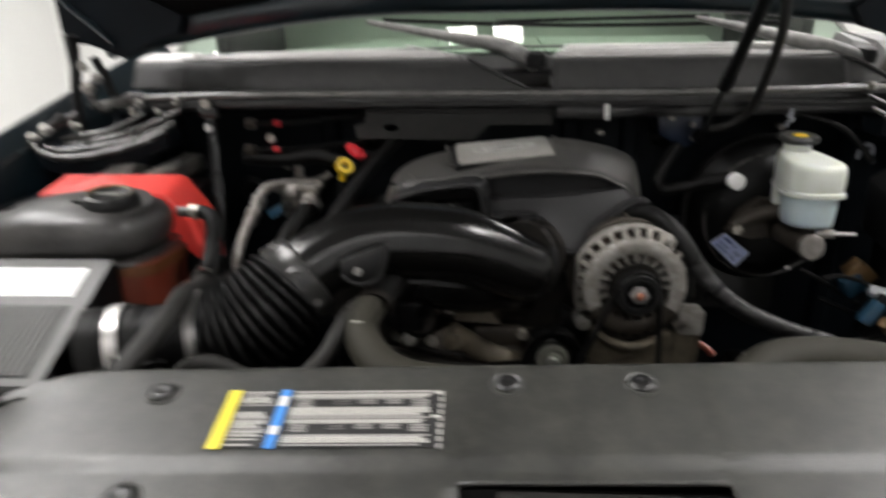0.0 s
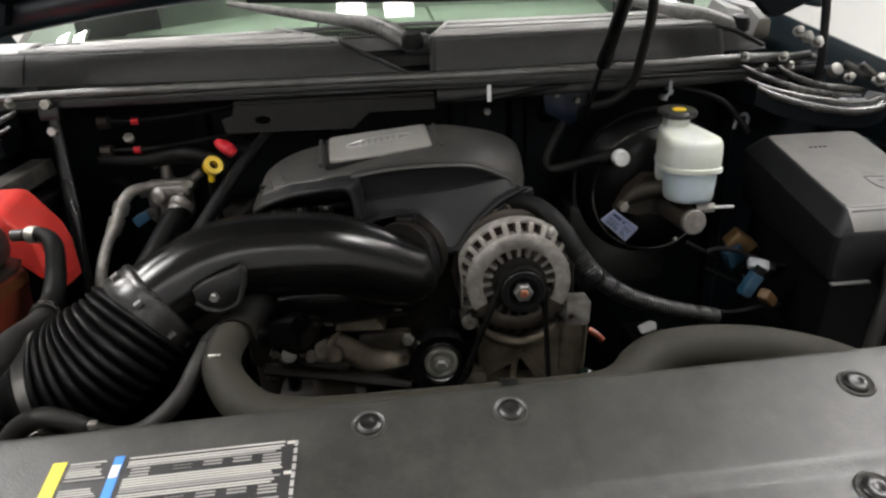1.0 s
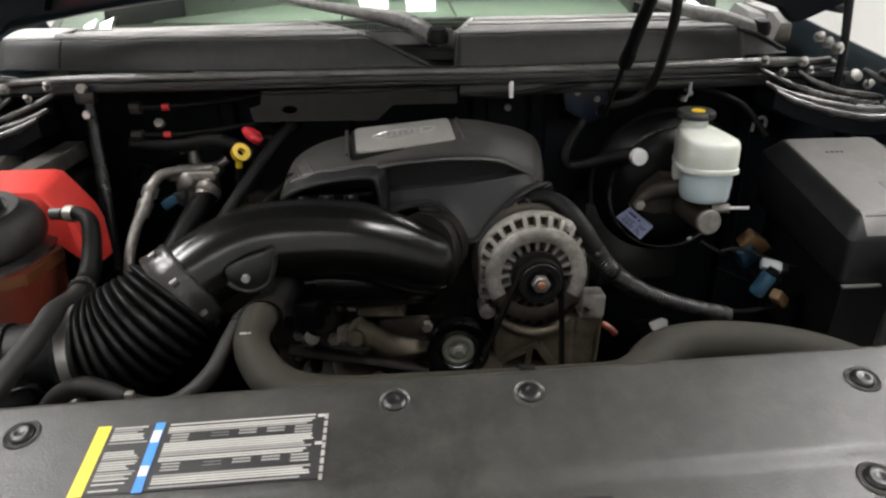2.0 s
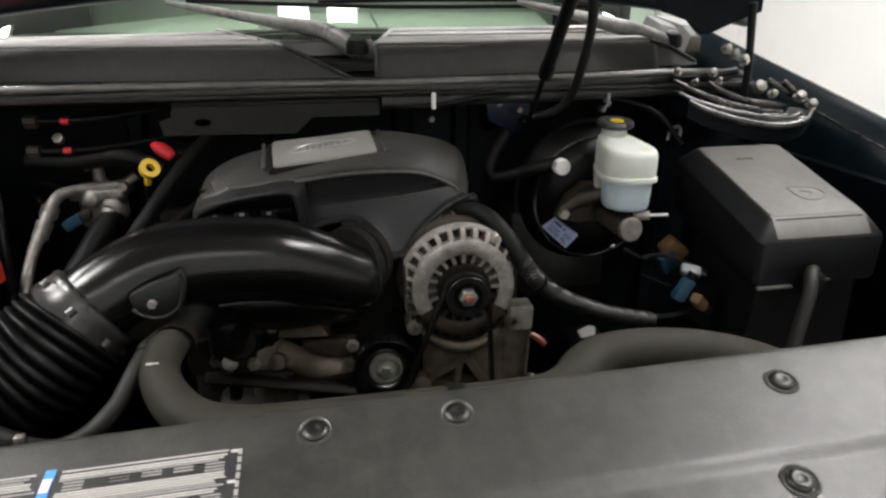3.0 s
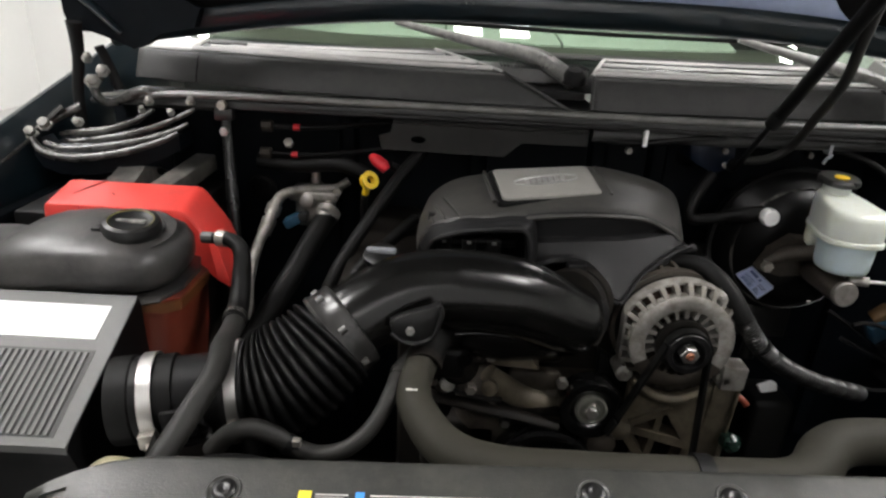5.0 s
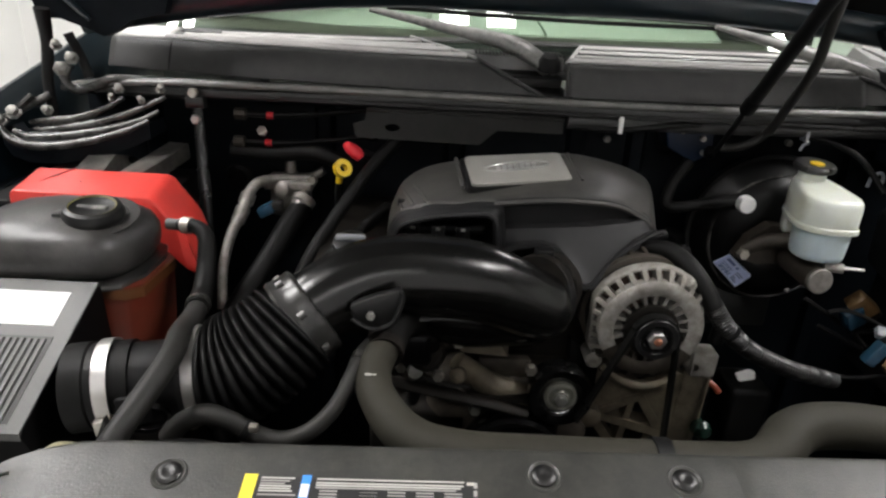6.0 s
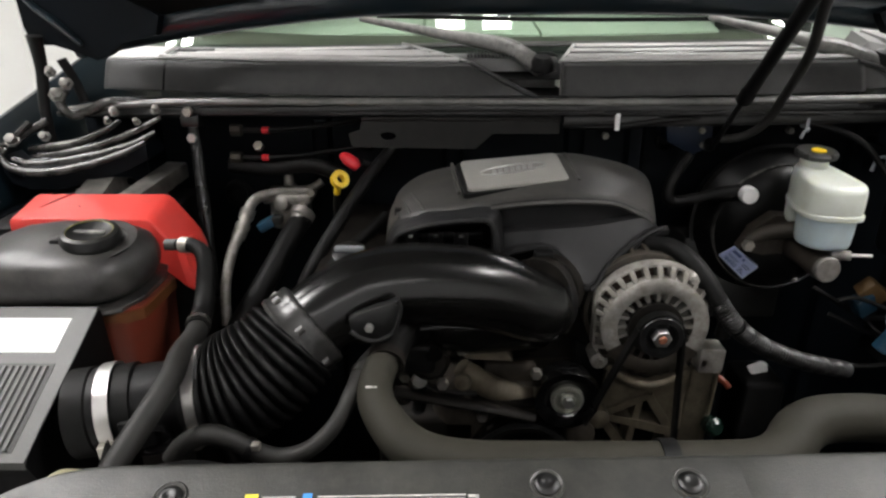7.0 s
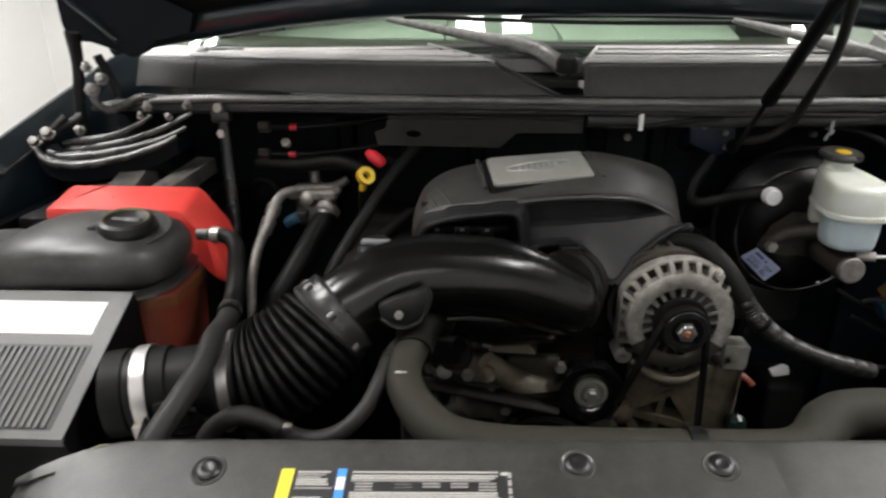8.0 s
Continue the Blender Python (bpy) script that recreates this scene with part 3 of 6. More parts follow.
o = part("outer_skin", sheet(lambda x, v: hood_pt(x, v) + Vector((0, 0.045, 0.05)), span(-0.80, 0.765, 30), span(-0.02, 1, 12)), M_NAVY, hood)
thicken(o, 0.004)
def inner(x, v):
    p = hood_pt(x, 0)
    prof = [(0.012, 0.0), (0.0, -0.004), (-0.012, 0.000), (-0.020, 0.010), (-0.026, 0.024), (-0.029, 0.044), (-0.033, 0.064), (-0.038, 0.092), (-0.042, 0.100), (-0.052, 0.104)]
    dy, dz = prof[int(v)]
    return p + Vector((0, dy, dz))
o = part("rear_lip", sheet(inner, span(-0.80, 0.765, 40), [0, 1, 2, 3, 4, 5]), M_NAVY, hood, "dark glossy navy rear lip")
thicken(o, 0.006, 1.0)
o = part("rear_frame", sheet(inner, span(-0.80, 0.765, 40), [5, 6, 7, 8, 9]), M_HOODIN, hood, "navy inner frame with its pale sheen in the colour")
thicken(o, 0.006, 1.0)
def pad(x, v):
    def swell(a, b, e=0.05):
        return max(0.0, min(1.0, (x - a) / e)) * max(0.0, min(1.0, (b - x) / e))
    dip = 0.046 * swell(-0.80, -0.38, 0.09) + 0.014 * swell(-0.06, 0.16, 0.03) + 0.042 * swell(0.38, 0.82, 0.06)
    p = hood_pt(x, 0) + Vector((0, -0.032, 0.086 - dip))
    return p + Vector((0, -1.05 * v * math.cos(HA), 1.05 * v * math.sin(HA)))
o = part("insulation_pad", sheet(pad, span(-0.76, 0.74, 120), span(0, 1, 10)), M_PAD, hood, "black felt insulation pad")
thicken(o, 0.012)
for s in (-1, 1):
    g = 0.0 if s < 0 else -0.055
    outline = [(0.74, 1.62), (0.82, 1.60), (0.804, 1.452), (0.804, 1.412), (0.804, 1.400), (0.762, 1.385), (0.730, 1.366), (0.715, 1.360), (0.700, 1.366), (0.67, 1.386), (0.62, 1.40), (0.60, 1.43), (0.66, 1.47)] if s > 0 else [(0.79, 1.62), (0.868, 1.60), (0.848, 1.452), (0.846, 1.412), (0.840, 1.384), (0.806, 1.384), (0.775, 1.371), (0.750, 1.357), (0.725, 1.366), (0.690, 1.386), (0.63, 1.40), (0.62, 1.43), (0.70, 1.47)]
    b = loft([[Vector((s * x + g, 0.70 + dy + 0.9 * max(0.0, 1.39 - z), z)) for x, z in outline] for dy in (0.0, 0.022)])
    bevel(b, 0.005, 2, 40)
    part("corner_plate", b, M_NAVY_IN, hood, "dark navy hood corner plate", smooth=40)
    if s < 0:
        part("corner_fold", sweep([(s * 0.862 + g, 0.700, 1.50), (s * 0.825 + g, 0.697, 1.45), (s * 0.79 + g, 0.697, 1.42), (s * 0.755 + g, 0.70, 1.385)], [0.004, 0.008, 0.010, 0.005], 10, squash=0.6), M_NAVY, hood)

# hinges with their arms and lips at both rear corners of the bay
def hinge(s, dx):
    """The hinge well beside the cowl; dx moves the driver's side one inwards."""
    rnd = random.Random(7)
    t = part("hinge", box((s * 0.79 - 0.10, 0.69, 1.185), (s * 0.79 + 0.10, 0.80, 1.20), 0.006), M_NAVY_IN, hood, "glossy black hinge with arms and bolts")
    if s > 0:
        part("arm", sweep([(0.794, 0.70, 1.215), (0.791, 0.69, 1.267), (0.784, 0.685, 1.327), (0.773, 0.68, 1.40)], [0.009, 0.008, 0.008, 0.009], 10, squash=0.6), M_BLACK, t)
        part("boss", lathe([(0, 0), (0, 0.012), (0.014, 0.0115), (0.016, 0.008), (0.016, 0)], (0.815, 0.69, 1.248), (0.1, -0.8, 0.5), 16), M_BOLT, t)
    else:
        part("arm", sweep([(s * 0.842, 0.70, 1.205), (s * 0.842, 0.70, 1.28), (s * 0.832, 0.70, 1.345), (s * 0.826, 0.69, 1.40)], [0.011, 0.010, 0.011, 0.014], 10, squash=0.6), M_BLACK, t)
        part("arm", sweep([(s * 0.775, 0.71, 1.29), (s * 0.785, 0.71, 1.325), (s * 0.795, 0.70, 1.362)], 0.009, 10, squash=0.6), M_BLACK, t)
    part("link", sweep([(s * 0.835, 0.69, 1.262), (s * 0.86, 0.68, 1.248), (s * 0.885, 0.67, 1.235)], 0.007, 10), M_LIP, t)
    if s < 0:
        part("hook", sweep([(s * 0.800, 0.70, 1.312), (s * 0.808, 0.693, 1.296), (s * 0.802, 0.69, 1.278), (s * 0.782, 0.69, 1.271), (s * 0.755, 0.69, 1.280), (s * 0.728, 0.693, 1.292), (s * 0.70, 0.697, 1.288)], 0.008, 12), M_LIP, t)
    paths = ([(0.867, 0.672, 1.216), (0.828, 0.668, 1.221), (0.781, 0.668, 1.228), (0.733, 0.672, 1.246), (0.706, 0.680, 1.264)],
             [(0.850, 0.655, 1.209), (0.824, 0.652, 1.209), (0.785, 0.651, 1.215), (0.736, 0.653, 1.226), (0.680, 0.658, 1.246), (0.632, 0.672, 1.270)],
             [(0.878, 0.642, 1.207), (0.855, 0.637, 1.200), (0.822, 0.634, 1.200), (0.778, 0.634, 1.206), (0.727, 0.638, 1.216), (0.672, 0.648, 1.232), (0.640, 0.66, 1.248)],
             [(0.893, 0.632, 1.216), (0.876, 0.624, 1.199), (0.846, 0.618, 1.191), (0.800, 0.617, 1.191), (0.736, 0.620, 1.203), (0.680, 0.630, 1.221), (0.650, 0.64, 1.236)])
    for k, pth in enumerate(paths):
        part("lip", sweep([(s * x, y, z) for x, y, z in pth], [0.005, 0.0085, 0.0095, 0.0090, 0.0075, 0.005], 12, squash=0.8), M_LIP, t)
    part("well_wall", loft([[Vector((s * x, y, z - d)) for x, y, z in paths[3]] + [Vector((s * x, y + 0.06, z - d)) for x, y, z in reversed(paths[3])] for d in (0.004, 0.03)]), M_NAVY_IN, t)
    part("rail", sweep([(s * 0.60, 0.70, 1.272), (s * 0.70, 0.70, 1.272), (s * 0.78, 0.71, 1.278)], 0.008, 8), M_SEAL, t)
    upper = ((0.734, 0.68, 1.320, 0.011), (0.752, 0.68, 1.311, 0.012), (0.772, 0.68, 1.300, 0.012)) if s > 0 else ((0.779, 0.672, 1.325, 0.012), (0.799, 0.672, 1.308, 0.014), (0.806, 0.68, 1.343, 0.010))
    for bx, by, bz, br in upper + ((0.880, 0.655, 1.234, 0.014), (0.901, 0.648, 1.220, 0.013), (0.826, 0.66, 1.240, 0.010), (0.716, 0.66, 1.264, 0.007), (0.667, 0.66, 1.264, 0.007), (0.638, 0.67, 1.281, 0.009), (0.708, 0.67, 1.279, 0.0095)):
        ax = (-s * rnd.uniform(0.0, 0.6), -0.7, rnd.uniform(0.3, 0.9))
        part("bolt", lathe([(0, 0), (0, br * 0.95), (0.003, br * 0.9), (0.0035, br * 0.68), (0.012, br * 0.66), (0.013, br * 0.5), (0.013, 0)], (s * bx, by, bz), ax, 6), M_BOLT, t)
    part("bolt_strap", sweep([(s * 0.858, 0.675, 1.262), (s * 0.880, 0.662, 1.240), (s * 0.903, 0.654, 1.224)], 0.009, 10, squash=0.6), M_LIP, t)
    for k in range(3):
        x, z = 0.800 + 0.022 * k, 1.2075 - 0.002 * k
        part("tab", box((s * x - 0.010, 0.628 + 0.004 * k, z - 0.006), (s * x + 0.010, 0.640 + 0.004 * k, z + 0.003), 0.003), M_CLEAR, t)
    t.location.x += dx
    t.location.z += 0.016 if s > 0 else 0.0
    return t
hinge(-1, 0.0)
hinge(1, -0.058)

# gas strut and washer hose up to the hood
st = thing("gas_strut", (0.323, 0.70, 1.24), "black gas strut holding the hood open", "gas strut")
part("rod", sweep([(0.327, 0.745, 1.20), (0.315, 0.605, 1.323)], 0.0045, 10, 1), M_LIDDARK, st)
part("cylinder", sweep([(0.3155, 0.61, 1.318), (0.27, 0.08, 1.78)], 0.0105, 14, 1), M_BLACK, st)
part("collar", sweep([(0.317, 0.625, 1.305), (0.315, 0.60, 1.327)], 0.0125, 14, 1), M_BLACK, st)
part("ball_end", lathe([(0, 0), (0, 0.008), (0.006, 0.011), (0.018, 0.011), (0.024, 0.008), (0.024, 0)], (0.327, 0.755, 1.198), (-0.3, -0.6, 0.6), 14), M_BLACK, st)
solo("washer_hose", sweep([(0.33, 0.72, 1.222), (0.36, 0.70, 1.232), (0.385, 0.68, 1.26), (0.378, 0.62, 1.315), (0.35, 0.52, 1.385), (0.325, 0.46, 1.45), (0.31, 0.40, 1.53), (0.28, 0.2, 1.72)], 0.0075, 10), M_HOSE_DARK, "thin dark rubber hose running up beside the gas strut", "hose")

# wipers
def wiper(name_at, pts, blade, lab):
    t = thing("wiper", name_at, lab, "wiper", "wipers")
    part("arm", sweep(pts, [0.019, 0.020, 0.021, 0.014, 0.006], 14, squash=0.75), M_WIPER, t)
    part("pivot", lathe([(0, 0), (0, 0.021), (0.015, 0.02), (0.024, 0.014), (0.026, 0)], pts[0], (0, -0.3, 1), 20), M_BLACK, t)
    part("blade", sweep(blade, 0.0032, 8, squash=1.3), M_BLACK, t)
    return t
wiper((0.014, 0.75, 1.33), [(0.014, 0.755, 1.338), (-0.01, 0.775, 1.355), (-0.05, 0.81, 1.373), (-0.14, 0.825, 1.389), (-0.31, 0.83, 1.42)], [(-0.28, 0.85, 1.424), (0.1, 0.96, 1.412), (0.55, 0.97, 1.413)], "grey windshield wiper arm parked over the cowl louvres")
wiper((0.64, 0.82, 1.33), [(0.645, 0.825, 1.338), (0.60, 0.83, 1.356), (0.55, 0.84, 1.37), (0.46, 0.845, 1.392), (0.33, 0.85, 1.42)], [(0.36, 0.87, 1.424), (0.15, 0.98, 1.425), (-0.05, 1.0, 1.422)], "grey windshield wiper arm on the driver's side of the cowl")

# ---- front shield over the radiator ----
def shield_z(x, y):
    ys = [-0.30, -0.24, -0.17, -0.105, -0.0825, -0.0805, -0.0785, -0.0695, -0.0675, -0.0650, 0.0, 0.023, 0.031, 0.035, 0.036]
    zs = [0.955, 1.005, 1.046, 1.0660, 1.0714, 1.0720, 1.0729, 1.0780, 1.0788, 1.0795, 1.0955, 1.1012, 1.1025, 1.0985, 1.085]
    return float(np.interp(y, ys, zs)) + 0.028 * x
YS = sorted(set(span(-0.30, -0.0945, 10) + [-0.0900, -0.0870, -0.0825, -0.0805, -0.0785, -0.0755, -0.0725, -0.0695, -0.0675, -0.0650] + span(-0.060, 0.023, 8) + [0.028, 0.031, 0.0335, 0.035, 0.036]))
def shield_pt(x, y):
    z = shield_z(x, y)
    k = max(0, (-0.425 - x) / 0.085)
    if y > 0:
        y -= 0.018 * k ** 2 * (y + 0.02) / 0.045
    if k > 0:
        z -= 0.006 * k ** 3
    return Vector((x, y, z))
sh = thing("radiator_shield", (0, 0.0, 1.06), "grained grey plastic shield over the radiator with push pins", "radiator shield")
XS = sorted(set(span(-0.535, -0.107, 28) + span(-0.107, 0.092, 12) + span(0.092, 0.62, 26)))
o = part("panel", sheet(shield_pt, XS, YS, keep=lambda x, y: not (-0.107 < x < 0.092 and y < -0.0899)), M_SHIELD, sh, smooth=60)
thicken(o, 0.004)
part("latch_recess", box((-0.13, -0.26, 0.995), (0.10, -0.087, 1.002), 0.002), M_BLACK, sh)
part("recess_wall", box((-0.12, -0.0885, 1.0), (0.10, -0.086, 1.060), 0.001), M_BLACK, sh)
lt = thing("hood_latch", (-0.02, -0.16, 1.02), "bare steel hood latch bar in the shield opening", "hood latch")
part("bar", box((-0.078, -0.1035, 1.046), (0.058, -0.0895, 1.0610), 0.002), M_HOSE_DARK, lt, "dark grimy top of the latch bar")
part("bar_edge", box((-0.078, -0.112, 1.046), (0.058, -0.1045, 1.0595), 0.0025), M_STEEL, lt, "bright worn steel edge")
part("striker", sweep([(-0.04, -0.145, 1.015), (-0.04, -0.145, 1.05), (0.01, -0.145, 1.05), (0.01, -0.145, 1.015)], 0.005, 8, 4), M_STEEL, lt)

def push_pin(x, y, lab="glossy black push pin sunk in the grey shield"):
    z = shield_z(x, y)
    nrm = Vector((-0.03, -0.26, 1)).normalized()
    t = thing("push_pin", (x, y, z), lab, "push pin", "push pins")
    part("collar", lathe([(-0.002, 0.0), (-0.002, 0.0146), (0.0008, 0.0146), (0.0020, 0.0134), (0.0012, 0.0112), (0.0005, 0.0106), (0.0003, 0)], (x, y, z), nrm, 28), M_SHIELD, t)
    part("head", lathe([(0.0005, 0), (0.0005, 0.0101), (0.0022, 0.0101), (0.0036, 0.0083), (0.0043, 0.0048), (0.0036, 0.0034), (0.0033, 0)], (x, y, z), nrm, 24), M_SEAL, t, "glossy black head")
    return t
for px, py in ((-0.372, 0.0), (-0.067, 0.006), (0.048, 0.005), (0.333, -0.006), (0.290, -0.094), (-0.36, -0.103)):
    push_pin(px, py)

# information decal on the shield
dc = thing("information_decal", (-0.21, -0.03, 1.085), "black information decal with yellow and blue bands and fine print", "decal")
def on_shield(u, v, lift):
    x = -0.309 + 0.187 * u
    y = -0.001 - 0.061 * v
    return Vector((x, y, shield_z(x, y) + lift))
def decal(u0, u1, v0, v1, lift):
    b = bmesh.new()
    lo = [b.verts.new(on_shield(u, v, lift)) for u, v in ((u0, v0), (u1, v0), (u1, v1), (u0, v1))]
    hi = [b.verts.new(on_shield(u, v, lift + 0.0004)) for u, v in ((u0, v0), (u1, v0), (u1, v1), (u0, v1))]
    b.faces.new(lo)
    b.faces.new(hi)
    for i in range(4):
        b.faces.new((lo[i], lo[(i + 1) % 4], hi[(i + 1) % 4], hi[i]))
    return b
part("backing", decal(0.0, 1.0, 0, 1, 0.0008), M_DECAL, dc)
part("yellow_band", decal(-0.005, 0.052, -0.02, 1.02, 0.0016), M_LEMON, dc)
part("blue_band", decal(0.245, 0.285, -0.02, 1.02, 0.0016), M_BLUE, dc)
for v0, v1 in ((0.12, 0.30), (0.66, 0.80)):
    part("white_field", decal(0.248, 0.283, v0, v1, 0.0024), M_WHITE, dc)
pr = bmesh.new()
pd = bmesh.new()
rng = random.Random(4)
rows = [0.02, 0.075, 0.11, 0.145, 0.325, 0.36, 0.395, 0.43, 0.465, 0.50, 0.545, 0.58, 0.80, 0.835, 0.87, 0.905, 0.955]
for v in rows:
    merge(pr if rng.random() < 0.8 else pd, decal(0.31, 0.95 - rng.random() * 0.05, v, v + 0.019, 0.0016))
for v in (0.02, 0.06, 0.10, 0.135, 0.17, 0.205, 0.26, 0.40, 0.435, 0.47, 0.505, 0.55, 0.585, 0.62, 0.655, 0.70, 0.735, 0.77, 0.80, 0.86, 0.95):
    merge(pr if rng.random() < 0.7 else pd, decal(0.07, 0.235 - rng.random() * 0.07, v, v + 0.017, 0.0016))
for u in (0.33, 0.50, 0.62, 0.74, 0.86):
    for base in (0.19, 0.63):
        for k in range(3 if u in (0.33, 0.86) else 2):
            merge(pd, decal(u, u + 0.075, base + k * 0.045 + (0.02 if u == 0.5 else 0), base + k * 0.045 + 0.018, 0.0016))
merge(pr, decal(0.955, 0.985, 0.03, 0.07, 0.0016))
merge(pr, decal(0.955, 0.985, 0.47, 0.51, 0.0016))
for v in span(0.03, 0.95, 9):
    merge(pd, decal(0.985, 1.0, v, v + 0.08, 0.0016))
part("print", pr, M_PRINT, dc)
part("print", pd, M_PRINT_DIM, dc)

# ---- engine cover ----
ec = thing("engine_cover", (-0.05, 0.5, 1.1), "charcoal plastic engine cover with a raised badge plate", "engine cover")
# the crest along the front of the dome, and the ridge further back
CREST = [(-0.240, 0.470, 1.115), (-0.235, 0.457, 1.145), (-0.222, 0.445, 1.166), (-0.190, 0.431, 1.184), (-0.143, 0.421, 1.1925), (-0.100, 0.416, 1.1985), (-0.060, 0.415, 1.2050), (-0.020, 0.418, 1.2075), (0.026, 0.424, 1.2070), (0.078, 0.438, 1.1995), (0.112, 0.449, 1.1845), (0.135, 0.453, 1.170), (0.150, 0.458, 1.145)]
RIDGE = [(-0.244, 0.53, 1.115), (-0.240, 0.53, 1.142), (-0.234, 0.53, 1.160), (-0.222, 0.55, 1.180), (-0.190, 0.585, 1.194), (-0.140, 0.60, 1.2035), (-0.080, 0.60, 1.2105), (-0.020, 0.60, 1.2185), (0.040, 0.60, 1.2250), (0.0915, 0.60, 1.2185), (0.140, 0.585, 1.2075), (0.162, 0.56, 1.192), (0.168, 0.53, 1.150)]
crest_s, ridge_s = smooth_path(CREST, 4), smooth_path(RIDGE, 4)
NC = len(crest_s)
def dome_pt(k, t):
    """Over the dome: k along the crest, t from its front edge (0) over the ridge (1) to the back (2)."""
    a, r = crest_s[int(k)], ridge_s[int(k)]
    w = math.sin(math.pi * k / (NC - 1))
    if t <= 0:
        return a + Vector((0, -0.004 * t * t + 0.0035 * t, 0.0045 * t))
    if t <= 1:
        e = 1 - (1 - t) ** 1.7
        return Vector((a.x + (r.x - a.x) * t, a.y + (r.y - a.y) * t, a.z + (r.z - a.z) * e + 0.003 * w * math.sin(math.pi * t)))
    f = t - 1
    return Vector((r.x * (1 - 0.25 * f * f) - 0.01 * f, r.y + 0.10 * f, r.z - 0.09 * f * f - 0.006 * f))
o = part("dome", sheet(dome_pt, list(range(NC)), [-1.0, -0.5, -0.2] + span(0, 1, 14) + span(1, 2, 9)[1:]), M_COVER_TOP, ec, "dusty brown-grey top with light from above in its colour", smooth=50)
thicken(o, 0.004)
LOWX = [-0.0965, -0.0754, -0.0525, -0.0220, -0.0031, 0.0115, 0.0218, 0.0286, 0.0375, 0.0455, 0.0613, 0.0782, 0.1040, 0.1307, 0.1502]
LOWZ = [1.1385, 1.1405, 1.1451, 1.1459, 1.1409, 1.1294, 1.1140, 1.1030, 1.1001, 1.1032, 1.1208, 1.1320, 1.1459, 1.1546, 1.1587]
LOWY = [0.3783, 0.3816, 0.3881, 0.3924, 0.3907, 0.3830, 0.3716, 0.3634, 0.3625, 0.3664, 0.3840, 0.3965, 0.4134, 0.4298, 0.4392]
MIDX = [-0.090, -0.030, 0.008, 0.046, 0.085, 0.118, 0.143]
MIDY = [0.402, 0.410, 0.416, 0.423, 0.432, 0.441, 0.450]
MIDZ = [1.1665, 1.1680, 1.1690, 1.1698, 1.1725, 1.1750, 1.1715]
def on_line(x, xs, ys):
    return float(np.interp(x, xs, ys))
def front_pt(x, v):
    """Down the front face: crest, dark upper face, crease, sloping lower panel, rolled edge."""
    cx = [p.x for p in crest_s]
    yc, zc = on_line(x, cx, [p.y for p in crest_s]), on_line(x, cx, [p.z for p in crest_s])
    ym, zm = on_line(x, MIDX, MIDY), on_line(x, MIDX, MIDZ)
    yl, zl = on_line(x, LOWX, LOWY), on_line(x, LOWX, LOWZ)
    zm = min(zm, zc - 0.004)
    rows = [(yc, zc), (yc - 0.0022, zc - 0.0012), (yc - 0.0030, zc - 0.0040), (yc + 0.0030, zm + 0.0040), (yc + 0.0028, zm + 0.0006), (ym - 0.0010, zm - 0.0030), (yl + 0.66 * (ym - yl), zl + 0.64 * (zm - zl)), (yl + 0.33 * (ym - yl), zl + 0.31 * (zm - zl)), (yl + 0.0030, zl + 0.0055), (yl - 0.0010, zl + 0.0045), (yl - 0.0020, zl), (yl + 0.012, zl + 0.001)]
    return Vector((x, *rows[int(v)]))
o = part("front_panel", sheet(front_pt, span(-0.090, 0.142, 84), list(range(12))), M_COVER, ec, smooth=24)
thicken(o, 0.003)
FR = [(-0.084, 0.374, 1.147), (-0.0865, 0.376, 1.171), (-0.092, 0.377, 1.186), (-0.105, 0.378, 1.1915), (-0.143, 0.383, 1.1865), (-0.175, 0.388, 1.180), (-0.205, 0.393, 1.169), (-0.218, 0.398, 1.157), (-0.225, 0.404, 1.132)]
DM = [(-0.074, 0.386, 1.145), (-0.075, 0.397, 1.172), (-0.080, 0.410, 1.195), (-0.104, 0.4155, 1.1975), (-0.143, 0.420, 1.191), (-0.178, 0.427, 1.186), (-0.207, 0.437, 1.175), (-0.226, 0.446, 1.160), (-0.237, 0.456, 1.135)]
fr_s, dm_s = smooth_path(FR, 5), smooth_path(DM, 5)
def shelf_pt(k, v):
    a, d = fr_s[int(k)], dm_s[int(k)]
    rows = [a + Vector((0, 0.006, 0)), a, a + Vector((0, -0.001, 0.003)), a.lerp(d, 0.35) + Vector((0, -0.002, 0.001)), a.lerp(d, 0.75) + Vector((0, 0.0, -0.002)), d]
    return rows[int(v)]
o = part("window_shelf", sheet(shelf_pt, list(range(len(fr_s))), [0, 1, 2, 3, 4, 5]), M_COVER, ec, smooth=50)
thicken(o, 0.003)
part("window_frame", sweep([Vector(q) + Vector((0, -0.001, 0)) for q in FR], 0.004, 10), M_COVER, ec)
# Black sheet behind the front window stands in for the shadow inside.
part("inner_shadow_box", box((-0.225, 0.47, 1.06), (0.12, 0.48, 1.175), 0.001), M_BLACK, ec)
edge_pts = [Vector((x, on_line(x, LOWX, LOWY), on_line(x, LOWX, LOWZ))) for x in LOWX]
part("arch_rim", sweep([p + Vector((0, 0.001, -0.001)) for p in edge_pts[:9]], 0.0036, 10), M_COVER, ec)
part("side_seam", sweep([p + Vector((0.002, 0.001, -0.001)) for p in edge_pts[8:]], 0.0034, 10), M_COVER, ec)
part("side_seam", sweep([p + Vector((0.010, 0.010, -0.007)) for p in edge_pts[9:]], 0.0036, 10), M_COVER, ec)
part("skirt", sweep([p + Vector((0.013, 0.022, -0.012)) for p in edge_pts[9:]], 0.008, 8), M_BLACK, ec)
